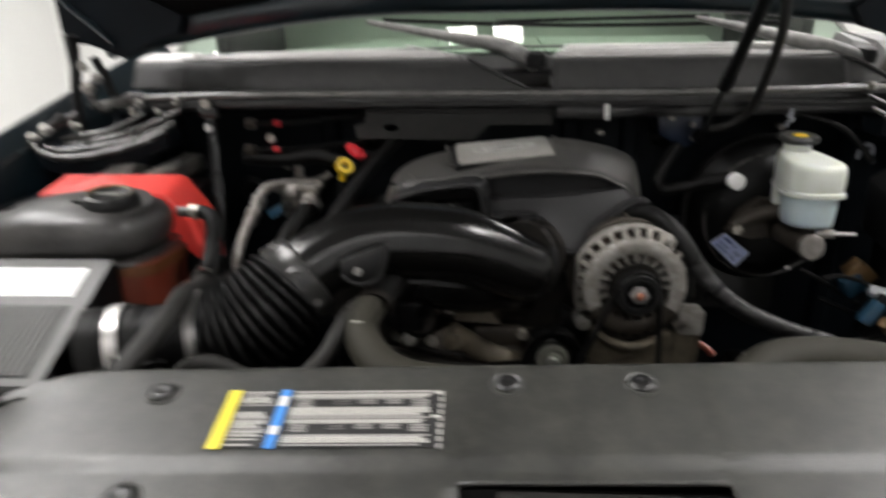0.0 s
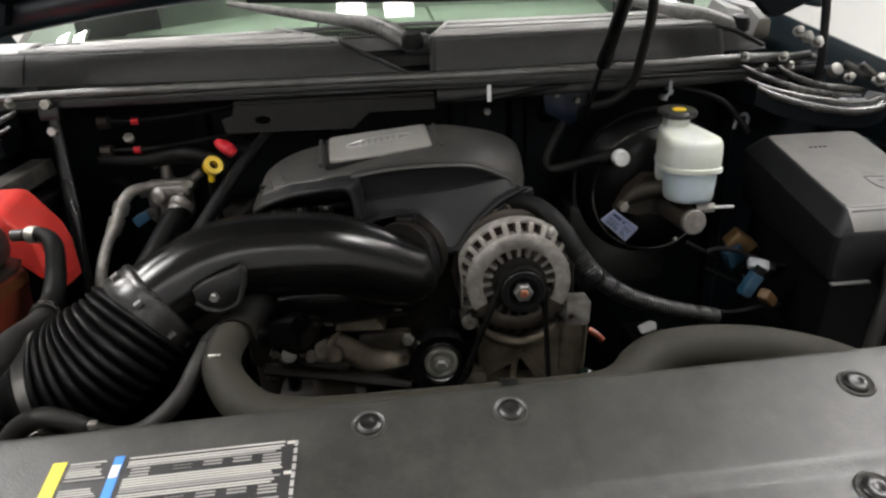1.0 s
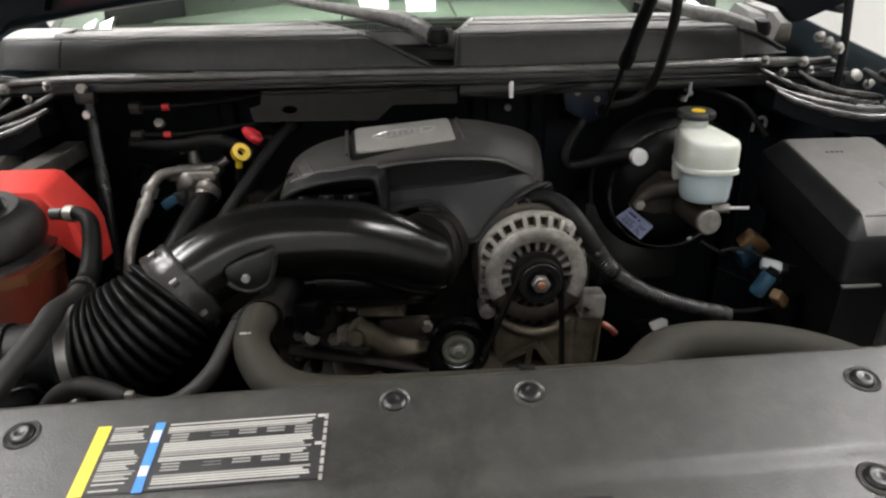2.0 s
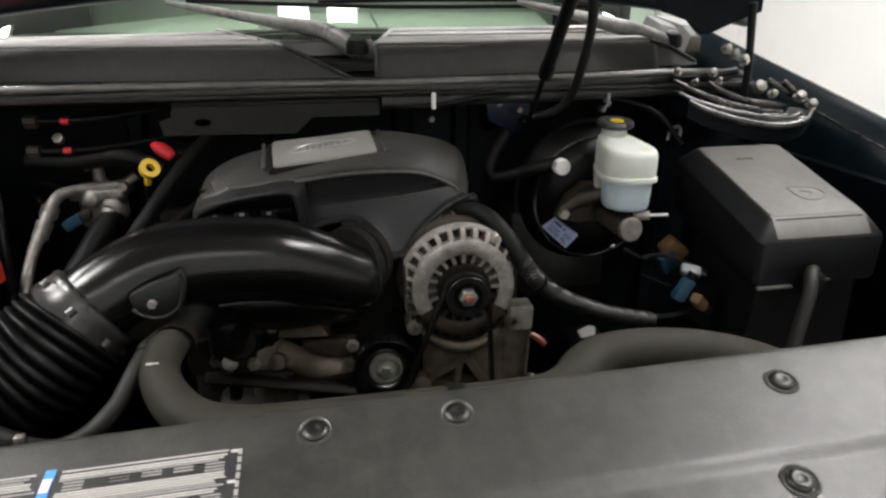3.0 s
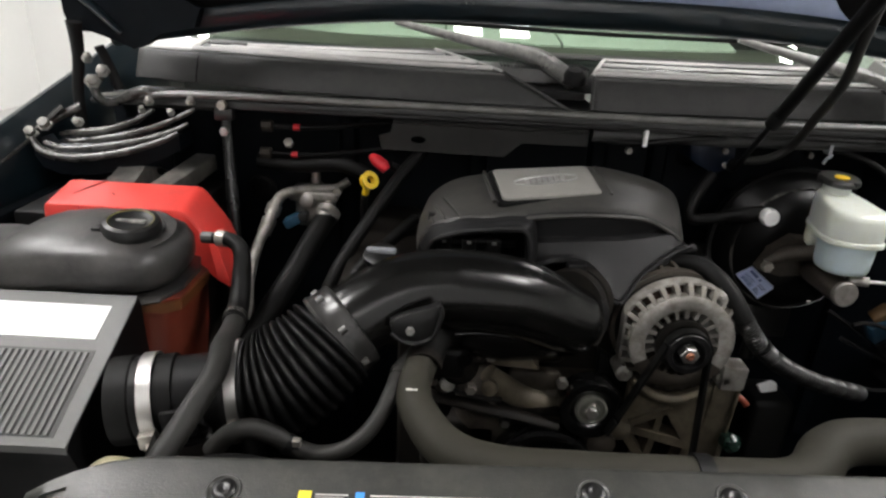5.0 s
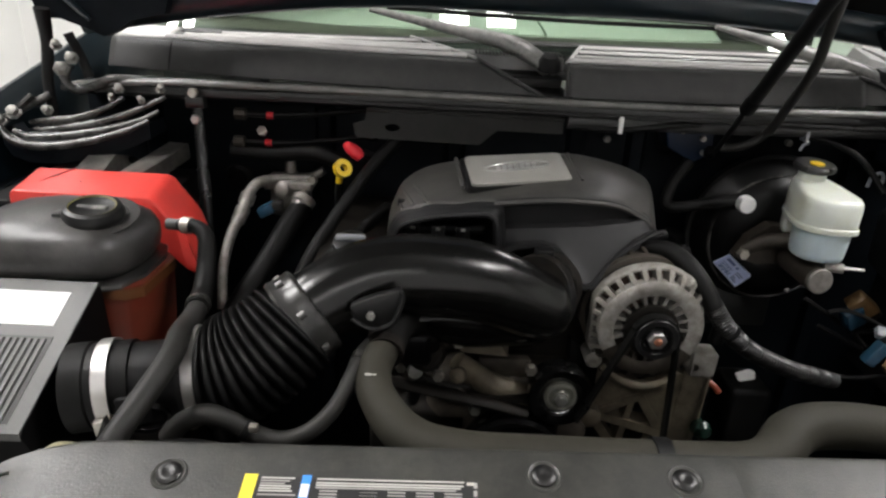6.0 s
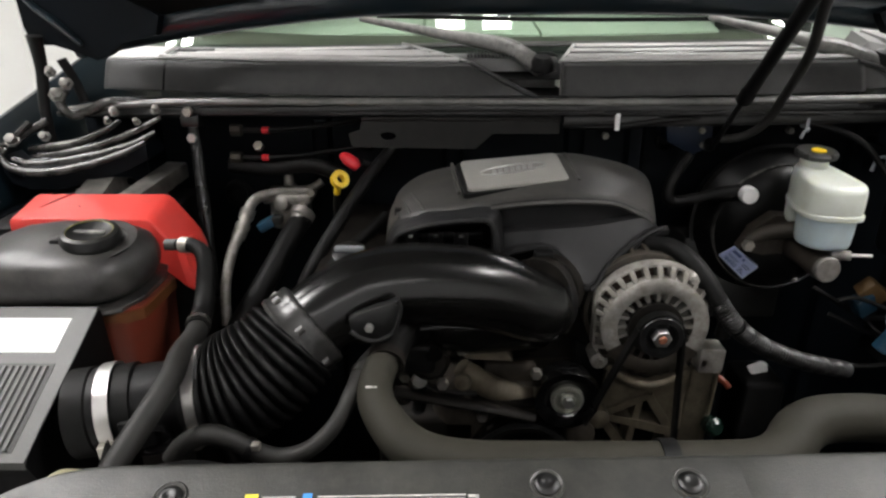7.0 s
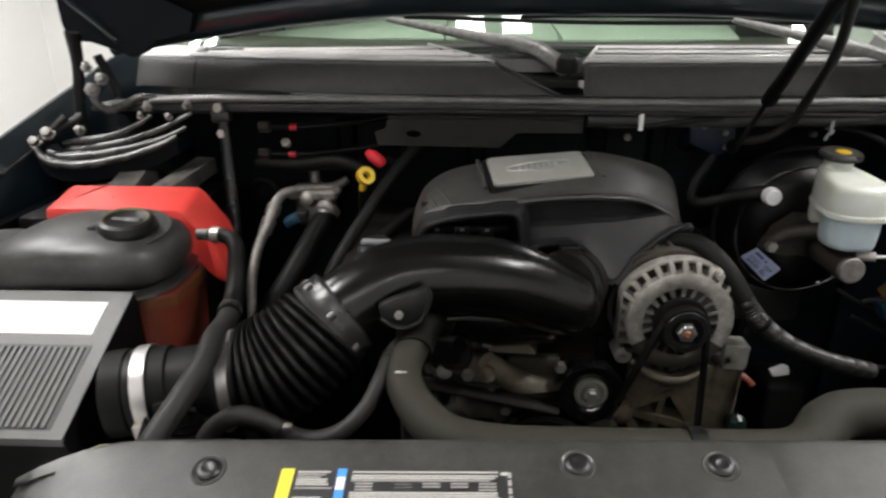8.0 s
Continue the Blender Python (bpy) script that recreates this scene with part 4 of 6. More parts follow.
def surface_ridge(k, t0, t1, r):
    return sweep([dome_pt(k, t) + Vector((-0.0003, -0.0002, 0.0)) for t in span(t0, t1, 14)], r, 8, 1)
for k in (9, 11, 13):
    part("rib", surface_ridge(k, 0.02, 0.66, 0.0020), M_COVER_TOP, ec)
BC = [Vector(q) for q in ((-0.1205, 0.4490, 1.2045), (0.0235, 0.4740, 1.2130), (-0.1300, 0.5750, 1.2130), (0.0190, 0.5850, 1.2245))]
def badge_pt(u, v, lift):
    return BC[0].lerp(BC[1], u).lerp(BC[2].lerp(BC[3], u), v) + Vector((0, 0, lift))
def badge_plate(margin, l0, l1, chamfer):
    def loop(m, lift):
        out = []
        for cu, cv, a0 in ((1 + m, 1 + m, 0), (-m, 1 + m, 90), (-m, -m, 180), (1 + m, -m, 270)):
            su, sv = (1 if cu > 0.5 else -1), (1 if cv > 0.5 else -1)
            for k in range(5):
                a = radians(a0 + 22.5 * k)
                out.append(badge_pt(cu - su * 0.07 + 0.07 * math.cos(a), cv - sv * 0.07 + 0.07 * math.sin(a), lift))
        return out
    return loft([loop(margin, l0), loop(margin, l1 - 0.001), loop(margin - chamfer, l1)])
# Black plate round the badge paints the shadow of its gap.
part("badge_gap_shade", badge_plate(0.045, -0.012, 0.0022, 0.01), M_BLACK, ec)
bd = part("badge_plate", badge_plate(0.0, -0.004, 0.0068, 0.035), M_BADGE, ec, "lighter grey raised badge plate", smooth=25)
for u in (-0.085, 1.095):
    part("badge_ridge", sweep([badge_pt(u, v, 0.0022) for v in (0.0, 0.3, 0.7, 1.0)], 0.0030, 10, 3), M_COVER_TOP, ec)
# worn emblem: two thin swooshes and a row of plain bars on a slant
for s, rad_v in ((1, 0.15), (-1, 0.13)):
    b = sweep([badge_pt(0.50 + 0.34 * math.cos(a), 0.52 + 0.06 * math.cos(a) + s * rad_v * math.sin(a), 0.0070) for a in (0.25 + k * (math.pi - 0.5) / 12 for k in range(13))], 0.0010, 6, 2)
    part("badge_emblem", b, M_BADGE_MARK, bd, "silver swoosh of the emblem")
for k in range(7):
    u = 0.28 + 0.062 * k
    v = 0.44 + 0.06 * (u - 0.5) / 0.32
    part("emblem_bar", loft([[badge_pt(u + du, v + dv, l) for du, dv in ((0, 0), (0.042, 0.0), (0.052, 0.15), (0.010, 0.15))] for l in (0.0060, 0.0076)]), M_BADGE_MARK, bd)

# ---- intake duct ----
it = thing("intake_duct", (-0.14, 0.31, 1.06), "smooth black plastic intake duct curving over the engine front", "intake duct")
DUCT = [(-0.318, 0.245, 1.100), (-0.288, 0.262, 1.120), (-0.245, 0.285, 1.134), (-0.19, 0.303, 1.134), (-0.12, 0.318, 1.124), (-0.078, 0.327, 1.108), (-0.046, 0.334, 1.092), (-0.018, 0.341, 1.081), (-0.004, 0.347, 1.077)]
part("duct", sweep(DUCT, [0.045, 0.045, 0.048, 0.051, 0.0510, 0.0490, 0.0465, 0.043, 0.034], 32, 8), M_TUBE, it)
part("resonator", sweep([(-0.21, 0.33, 1.075), (-0.12, 0.345, 1.06), (-0.02, 0.37, 1.05)], [0.030, 0.042, 0.036], 20), M_TUBE, it)
part("mould_seam", sweep([(-0.235, 0.262, 1.087), (-0.15, 0.29, 1.083), (-0.06, 0.305, 1.068), (0.0, 0.335, 1.055)], 0.003, 8), M_TUBE, it)
part("end_ring", lathe([(0, 0.030), (0, 0.045), (0.010, 0.046), (0.014, 0.044), (0.014, 0.030)], (-0.022, 0.348, 1.088), (0.75, 0.6, -0.3), 36), M_BLACK, it)
tab = [(-0.257, 1.132), (-0.247, 1.138), (-0.23, 1.145), (-0.214, 1.150), (-0.202, 1.156), (-0.199, 1.146), (-0.203, 1.130), (-0.210, 1.115), (-0.228, 1.108), (-0.243, 1.111), (-0.254, 1.119)]
part("mounting_tab", plate([(x, 0.214 + (z - 1.09) * 0.06, z) for x, z in tab], (0.0, 0.012, 0), bev=0.002), M_LIDDARK, it)
part("tab_rim", sweep([(x, 0.212 + (z - 1.09) * 0.06, z) for x, z in tab[4:]] , 0.0028, 8, 3), M_LIDDARK, it)
part("tab_bolt", hexnut((-0.2335, 0.215, 1.124), 0.005, 0.006), M_STEEL, it)

# throttle body behind the duct's end
tb = thing("throttle_body", (0.02, 0.40, 1.08), "grimy cast aluminium throttle body behind the duct", "throttle body")
part("housing", lathe([(0, 0), (0, 0.047), (0.004, 0.0485), (0.012, 0.0485), (0.014, 0.041), (0.022, 0.041), (0.024, 0.046), (0.04, 0.046), (0.045, 0.0)], (-0.030, 0.352, 1.098), (0.55, 0.8, -0.1), 36), M_IRON, tb)
part("connector", box((-0.035, 0.366, 1.136), (-0.010, 0.384, 1.150), 0.003), M_BLACK, tb)
part("screw", hexnut((0.004, 0.352, 1.125), 0.005, 0.006), M_ZINC, tb)

# bellows between the air box and the duct
bl = thing("air_bellows", (-0.38, 0.21, 1.06), "black ribbed rubber air hose between air box and duct", "air hose")
BP = [(-0.412, 0.206, 1.046), (-0.396, 0.207, 1.049), (-0.372, 0.212, 1.058), (-0.345, 0.224, 1.076), (-0.324, 0.240, 1.094)]
def even_path(pts, count):
    """The smooth path through the points, cut into equal steps."""
    fine = smooth_path(pts, 40)
    run = [0.0]
    for a, b in zip(fine, fine[1:]):
        run.append(run[-1] + (b - a).length)
    return [Vector([float(np.interp(run[-1] * i / (count - 1), run, [p[c] for p in fine])) for c in range(3)]) for i in range(count)]
def pleat(u):
    ridge = abs(math.sin(u * 11 * math.pi)) ** 0.7
    return 0.0540 + 0.0035 * math.sin(math.pi * min(1.0, u * 1.3)) - 0.0025 * u + 0.0085 * ridge
part("bellows", sweep(even_path(BP, 166), pleat, 44, raw=True), M_BELLOWS, bl, smooth=70)
ax = (Vector(DUCT[1]) - Vector(DUCT[0])).normalized()
part("cuff", lathe([(-0.012, 0.044), (-0.012, 0.0550), (-0.008, 0.0565), (-0.004, 0.0550), (0.012, 0.0535), (0.016, 0.0545), (0.020, 0.0530), (0.022, 0.046)], (-0.318, 0.245, 1.099), ax, 40), M_CUFF, bl, "shiny black moulded end cuff")
u = ax.cross(Vector((0, 0, 1))).normalized()
w = ax.cross(u)
for k in range(7):
    a = k * 2 * math.pi / 7 + 0.3
    c = Vector((-0.318, 0.245, 1.099)) + ax * 0.004 + (u * math.cos(a) + w * math.sin(a)) * 0.0545
    part("cuff_lug", lathe([(-0.004, 0), (-0.004, 0.0048), (0.004, 0.0048), (0.004, 0)], c, ax, 10), M_LIP, bl)
pn = thing("air_pipe", (-0.49, 0.195, 1.045), "black plastic pipe between air box and bellows with clamps", "air pipe")
part("pipe", lathe([(0, 0.0), (0, 0.046), (0.035, 0.0475), (0.036, 0.043), (0.140, 0.042), (0.141, 0.0), ], (-0.545, 0.195, 1.045), (1, 0, 0), 36), M_BLACK, pn)
part("sensor_mount", box((-0.50, 0.145, 1.02), (-0.465, 0.165, 1.055), 0.004), M_BLACK, pn)
part("outlet_cuff", lathe([(0.0, 0.02), (0.0, 0.049), (0.022, 0.049), (0.024, 0.0465), (0.066, 0.0465), (0.067, 0.04)], (-0.553, 0.195, 1.045), (1, 0, 0), 36), M_RUBBER, pn)
def hose_clamp(x, r, lab):
    t = part("hose_clamp", ring((x - 0.0075, 0.195, 1.045), r - 0.002, r, 0.015, (1, 0, 0), 40, bev=0.0006), M_STEEL, pn, lab)
    part("screw_housing", box((x - 0.009, 0.195 - 0.92 * r - 0.012, 1.045 - 0.42 * r - 0.006), (x + 0.009, 0.195 - 0.92 * r + 0.006, 1.045 - 0.42 * r + 0.012), 0.002), M_ZINC, t)
    part("screw", lathe([(0, 0), (0, 0.005), (0.008, 0.005), (0.008, 0)], (x, 0.195 - 0.92 * r - 0.008, 1.045 - 0.42 * r), (0.2, -0.8, -0.5), 6), M_ZINC, t)
    return t
hose_clamp(-0.513, 0.0505, "bright steel hose clamp round the air pipe")
part("end_cuff", lathe([(0.0, 0.04), (0.0, 0.0515), (0.004, 0.0525), (0.032, 0.0525), (0.036, 0.045)], (-0.441, 0.2015, 1.0435), (0.976, 0.207, 0.07), 36), M_BELLOWS, bl)
hose_clamp(-0.424, 0.0545, "bright steel hose clamp on the bellows end")
part("sensor_recess", lathe([(0, 0), (0, 0.024), (0.006, 0.024), (0.004, 0.020), (-0.002, 0.018), (-0.002, 0)], (-0.474, 0.157, 1.022), (0.1, -0.85, -0.35), 28), M_GLOSS, pn, "glossy black sensor recess")
pn.rotation_euler = (0.0, radians(-4), radians(12))
pn.location += Vector((-0.002, -0.004, -0.005))

# ---- air box ----
ab = thing("air_box", (-0.72, 0.19, 1.0), "black air filter box with a sloping ribbed lid", "air box")
LB, LF = (0.280, 1.111), (0.113, 1.018)
def lid_pt(x, v, lift=0.0):
    y = LB[0] + (LF[0] - LB[0]) * v
    z = LB[1] + (LF[1] - LB[1]) * v
    return Vector((x - 0.01 * v, y - 0.47 * lift, z + 0.88 * lift))
sec = []
for x in (-0.86, -0.566):
    sec.append([lid_pt(x, 0, 0), lid_pt(x, 0.02, 0.004), lid_pt(x, 0.96, 0.004), lid_pt(x, 1.0, 0), lid_pt(x, 1.02, -0.03), Vector((x, 0.12, 0.85)), Vector((x, 0.30, 0.85))])
b = loft(sec)
bevel(b, 0.006, 2, 25)
part("body", b, M_BLACK, ab)
part("lid", loft([[lid_pt(x, v, l) for v, l in ((-0.005, 0.001), (0.0, 0.0052), (0.99, 0.0052), (1.01, -0.004), (0.9, 0.001))] for x in (-0.86, -0.567)]), M_LID, ab)
base = None
for k in range(35):
    x = -0.592 - 0.0077 * k
    if base is None:
        base = part("rib", loft([[lid_pt(x - 0.0034, v, 0.004), lid_pt(x - 0.0017, v, 0.0082), lid_pt(x + 0.0017, v, 0.0082), lid_pt(x + 0.0034, v, 0.004)] for v in (0.42, 0.93)]), M_LID, ab)
    else:
        o = new("rib", base.data)
        o.parent = ab
        o.location = (-0.0077 * k, 0, 0)
# Darker panel between the ribs; groove shade is put into its colour.
part("groove_shade_panel", loft([[lid_pt(x, v, l) for v, l in ((0.40, 0.0050), (0.40, 0.0058), (0.94, 0.0058), (0.94, 0.0050))] for x in (-0.862, -0.584)]), M_COWL, ab)
part("label", loft([[lid_pt(x, v, l) for v, l in ((0.085, 0.0050), (0.085, 0.0060), (0.325, 0.0060), (0.325, 0.0050))] for x in (-0.80, -0.591)]), M_WHITE, ab, "blank bright white paper label")

# ---- coolant tank ----
ct = thing("coolant_tank", (-0.66, 0.35, 1.0), "weathered black coolant tank with an amber lower half", "coolant tank")
def blob(x, cy, cz, ry, rz, n=2.6, count=28):
    out = []
    for k in range(count):
        a = 2 * math.pi * k / count
        c, s = math.cos(a), math.sin(a)
        out.append(Vector((x, cy + ry * math.copysign(abs(c) ** (2 / n), c), cz + rz * math.copysign(abs(s) ** (2 / n), s))))
    return out
prof = [(-0.88, 0.05, 0.02, 1.11), (-0.865, 0.07, 0.034, 1.113), (-0.83, 0.082, 0.042, 1.117), (-0.79, 0.083, 0.043, 1.119), (-0.768, 0.079, 0.040, 1.120), (-0.755, 0.0765, 0.0395, 1.121), (-0.742, 0.080, 0.044, 1.124), (-0.725, 0.085, 0.049, 1.128), (-0.70, 0.087, 0.053, 1.130), (-0.66, 0.087, 0.056, 1.133), (-0.60, 0.086, 0.056, 1.133), (-0.56, 0.081, 0.051, 1.131), (-0.54, 0.073, 0.045, 1.130), (-0.526, 0.058, 0.034, 1.128), (-0.519, 0.042, 0.024, 1.128), (-0.515, 0.02, 0.012, 1.128)]
part("upper_tank", loft([blob(x * 0.955 - 0.048, 0.365, z + 0.005 - 0.007 * max(0, min(1, (-0.70 - x) / 0.06)), ry, rz * 0.76) for x, ry, rz, z in prof]), M_TANK, ct, smooth=60)
part("cap_pocket", lathe([(0, 0), (0, 0.046), (0.004, 0.050), (0.004, 0.038), (0.001, 0.036), (0.001, 0)], (-0.597, 0.352, 1.1685), (0.02, -0.22, 1), 36), M_TANK, ct)
part("seam_flange", loft([blob(x * 0.955 - 0.048, 0.365, 1.101, ry, 0.005, 4) for x, ry in ((-0.88, 0.05), (-0.86, 0.085), (-0.56, 0.088), (-0.525, 0.07), (-0.51, 0.03))]), M_TANK, ct)
b = loft([[Vector((x, y, z)) for x, y in ((-0.86, 0.30), (x1, 0.297), (x1 + 0.015, 0.31), (x1 + 0.018, 0.40), (x1 - 0.01, 0.43), (-0.86, 0.43))] for z, x1 in ((1.10, -0.545), (1.02, -0.55), (0.93, -0.56))])
bevel(b, 0.010, 4, 20)
part("lower_tank", b, M_AMBER, ct, "amber translucent lower half holding coolant", smooth=75)
part("fluid_line", loft([[Vector((x, y, z)) for x, y in ((-0.86, 0.2985), (-0.5455, 0.2955), (-0.5285, 0.309), (-0.5255, 0.40), (-0.556, 0.432), (-0.86, 0.432))] for z in (1.084, 1.098)]), mat("olive_translucent_plastic", (0.12, 0.045, 0.014), 0.4, sss=0.3, bump=0.1), ct, "yellowish band above the coolant level")
cap = part("cap", lathe([(0, 0), (0, 0.031), (0.006, 0.036), (0.012, 0.036), (0.020, 0.033), (0.022, 0.028), (0.019, 0.024), (0.019, 0)], (-0.602, 0.345, 1.176), (0.08, -0.15, 1), 40), M_LIDDARK, ct, "black screw cap")
part("cap_grip", box((-0.622, 0.338, 1.190), (-0.582, 0.348, 1.1965), 0.003), M_CAPTOP, cap)
part("cap_top", lathe([(0, 0.0), (0, 0.0235), (0.0016, 0.0225), (0.0016, 0)], (-0.6003, 0.3418, 1.193), (0.08, -0.15, 1), 24), M_CAPTOP, cap, "dusty worn cap top")
part("cap_tab", box((-0.645, 0.325, 1.178), (-0.628, 0.345, 1.19), 0.003), M_LIDDARK, cap)
part("cap_print", ring((-0.6005, 0.3415, 1.1945), 0.0262, 0.0282, 0.0028, (0.08, -0.15, 1), 36, bev=0.0004), mat("faded_yellow_print", (0.16, 0.145, 0.05), 0.6, bump=0.05), cap, "faded yellow printed ring")
part("cap_neck", lathe([(0, 0), (0, 0.036), (0.008, 0.034), (0.008, 0)], (-0.597, 0.346, 1.163), (0.05, -0.12, 1), 32), M_TANK, ct)
cap.location += Vector((0.005, 0.0, -0.007))
part("nipple", sweep([(-0.53, 0.40, 1.148), (-0.495, 0.395, 1.149)], 0.008, 12, 1), M_TANK, ct)
oh = thing("overflow_hose", (-0.47, 0.3, 1.1), "dull dark rubber hose from the coolant tank", "hose")
part("elbow", sweep([(-0.513, 0.398, 1.149), (-0.488, 0.39, 1.150), (-0.470, 0.375, 1.140), (-0.466, 0.355, 1.108), (-0.462, 0.325, 1.085), (-0.455, 0.285, 1.083)], [0.0085, 0.0095, 0.011, 0.0125, 0.0135, 0.0138], 14), M_RUBBER, oh)
part("joint_clip", lathe([(-0.004, 0.0125), (-0.004, 0.0152), (0.004, 0.0152), (0.004, 0.0125)], (-0.457, 0.295, 1.083), (0.15, -0.98, 0.0), 22), M_LIP, oh)
part("hose", sweep([(-0.461, 0.31, 1.084), (-0.452, 0.27, 1.083), (-0.44, 0.20, 1.098), (-0.43, 0.15, 1.10), (-0.438, 0.10, 1.085), (-0.452, 0.055, 1.062), (-0.462, 0.02, 1.03)], [0.0125, 0.013, 0.0125, 0.012, 0.012, 0.012, 0.012], 14), M_HOSE_DARK, oh)
part("spring_clip", lathe([(0, 0.0100), (0, 0.0112), (0.012, 0.0112), (0.012, 0.0100)], (-0.508, 0.397, 1.149), (1, -0.2, 0), 20), M_ZINC, oh)

# ---- battery and its red cover ----
bt = thing("battery", (-0.72, 0.6, 0.95), "dusty dark battery with grey hold-down bars", "battery")
part("case", box((-0.86, 0.50, 0.90), (-0.60, 0.72, 1.135), 0.008), M_BLACK, bt)
part("tray", box((-0.88, 0.48, 0.42), (-0.58, 0.74, 0.905), 0.01), M_IRON, bt)
part("hold_down_bar", box((-0.678, 0.545, 1.137), (-0.640, 0.72, 1.166), 0.003, m=Matrix.Translation((-0.659, 0.55, 1.15)) @ pose(0, 0, 0, 6, 0, -8) @ Matrix.Translation((0.659, -0.55, -1.15))), M_HOLD, bt, "worn dark hold-down bar with pale scuffs")
part("terminal", loft([[(x0, 0.565 + dy, 1.137), (x1, 0.565 + dy, 1.137), (x1 - ins, 0.565 + dy + ins, zt), (x0 + ins, 0.565 + dy + ins, zt)] for dy, x0, x1, zt, ins in ((0.0, -0.76, -0.70, 1.160, 0.006), (0.05, -0.757, -0.695, 1.180, 0.010), (0.10, -0.75, -0.69, 1.165, 0.012))]), M_HOLD, bt, "hazy plastic terminal shroud")
part("cable", sweep([(-0.735, 0.61, 1.155), (-0.71, 0.66, 1.160), (-0.69, 0.70, 1.13), (-0.66, 0.72, 1.06)], 0.010, 12), M_RUBBER, bt)
rc = thing("terminal_cover", (-0.68, 0.5, 1.1), "red plastic battery terminal cover", "terminal cover")
def rsec(x, y0, y1, zf, zk, zb):
    """One section of the cover: front height zf, back height zk, foot zb."""
    return [Vector((x, y0, zb)), Vector((x, y0, zf - 0.006)), Vector((x, y0 + 0.002, zf - 0.0015)), Vector((x, y0 + 0.007, zf + 0.0005)), Vector((x, y1 - 0.006, zk)), Vector((x, y1 - 0.001, zk - 0.002)), Vector((x, y1, zk - 0.006)), Vector((x, y1, zb))]
b = loft([rsec(-0.7905, 0.474, 0.546, 1.153, 1.167, 1.137), rsec(-0.788, 0.471, 0.549, 1.158, 1.172, 1.137), rsec(-0.782, 0.470, 0.550, 1.161, 1.175, 1.137), rsec(-0.70, 0.470, 0.550, 1.1605, 1.175, 1.136), rsec(-0.625, 0.470, 0.550, 1.160, 1.175, 1.136), rsec(-0.590, 0.470, 0.550, 1.1595, 1.175, 1.10), rsec(-0.583, 0.470, 0.550, 1.1575, 1.1735, 1.09), rsec(-0.577, 0.470, 0.550, 1.1525, 1.169, 1.085), rsec(-0.540, 0.470, 0.545, 1.105, 1.122, 1.05), rsec(-0.530, 0.470, 0.540, 1.088, 1.100, 1.045), rsec(-0.524, 0.470, 0.53, 1.06, 1.065, 1.04)])
part("shell", b, M_RED, rc, smooth=28)
part("side_flap", loft([[(-0.549, 0.466, 1.12), (-0.538, 0.463, 1.12), (-0.538, 0.51, 1.12), (-0.549, 0.51, 1.12)], [(-0.535, 0.455, 1.06), (-0.517, 0.452, 1.06), (-0.517, 0.50, 1.06), (-0.535, 0.50, 1.06)]]), M_RED, rc)
for pts in ([(-0.760, 0.502), (-0.748, 0.520), (-0.736, 0.537), (-0.727, 0.546)], [(-0.705, 0.510), (-0.700, 0.505)]):
    part("scuff", sweep([(x, y, 1.1613 + 0.216 * (y - 0.477)) for x, y in pts], [0.0004, 0.0009, 0.0012, 0.0005][:len(pts)], 6, 3), M_REDSCUFF, rc, "dark hairline scuff")
part("latch_mark", box((-0.737, 0.4690, 1.147), (-0.734, 0.4705, 1.158), 0.0004), M_REDCLIP, rc)

# brace rod from cowl to battery tray
br = thing("brace_rod", (-0.58, 0.66, 1.15), "black steel brace from the cowl down to the battery tray", "brace")
part("rod", sweep([(-0.588, 0.69, 1.268), (-0.585, 0.685, 1.22), (-0.575, 0.66, 1.16), (-0.565, 0.63, 1.09), (-0.56, 0.60, 0.98)], [0.009, 0.010, 0.011, 0.012, 0.013], 10, squash=0.7), M_GLOSS, br)
part("foot", box((-0.604, 0.680, 1.252), (-0.572, 0.700, 1.272), 0.003), M_SEAL, br)
part("bolt", hexnut((-0.588, 0.684, 1.278), 0.009, 0.01), M_ZINC, br)
part("bolt", hexnut((-0.585, 0.676, 1.235), 0.008, 0.008), M_STEEL, br)

# ---- refrigerant valve, lines and small parts on the passenger side ----
rv = thing("line_valve", (-0.455, 0.75, 1.08), "cast aluminium line valve with curved pipes", "valve")
part("body", box((-0.485, 0.735, 1.045), (-0.415, 0.795, 1.112), 0.012, 3), M_VALVE, rv)
part("flange", box((-0.492, 0.722, 1.100), (-0.402, 0.79, 1.119), 0.005, 3), M_VALVE, rv)
part("stem", lathe([(0, 0), (0, 0.013), (0.010, 0.013), (0.011, 0.0105), (0.030, 0.010), (0.036, 0.007), (0.036, 0)], (-0.448, 0.76, 1.117), (0, -0.1, 1), 16), M_VALVE, rv)
part("pipe", sweep([(-0.385, 0.755, 1.135), (-0.41, 0.75, 1.122), (-0.46, 0.735, 1.120), (-0.495, 0.71, 1.118), (-0.51, 0.69, 1.10), (-0.515, 0.665, 1.075), (-0.53, 0.64, 1.04), (-0.535, 0.60, 0.99), (-0.53, 0.57, 0.93)], [0.008, 0.008, 0.009, 0.0095, 0.010, 0.010, 0.0095, 0.009, 0.009], 14), M_VALVE, rv)
part("fitting", lathe([(0, 0.0), (0, 0.014), (0.018, 0.014), (0.022, 0.011), (0.022, 0)], (-0.509, 0.692, 1.102), (-0.25, -0.45, -0.8), 12), M_VALVE, rv)
part("hose_union", lathe([(0, 0), (0, 0.022), (0.012, 0.022), (0.016, 0.018), (0.03, 0.017), (0.03, 0)], (-0.412, 0.708, 1.092), (-0.35, -0.7, -0.6), 16), M_VALVE, rv)
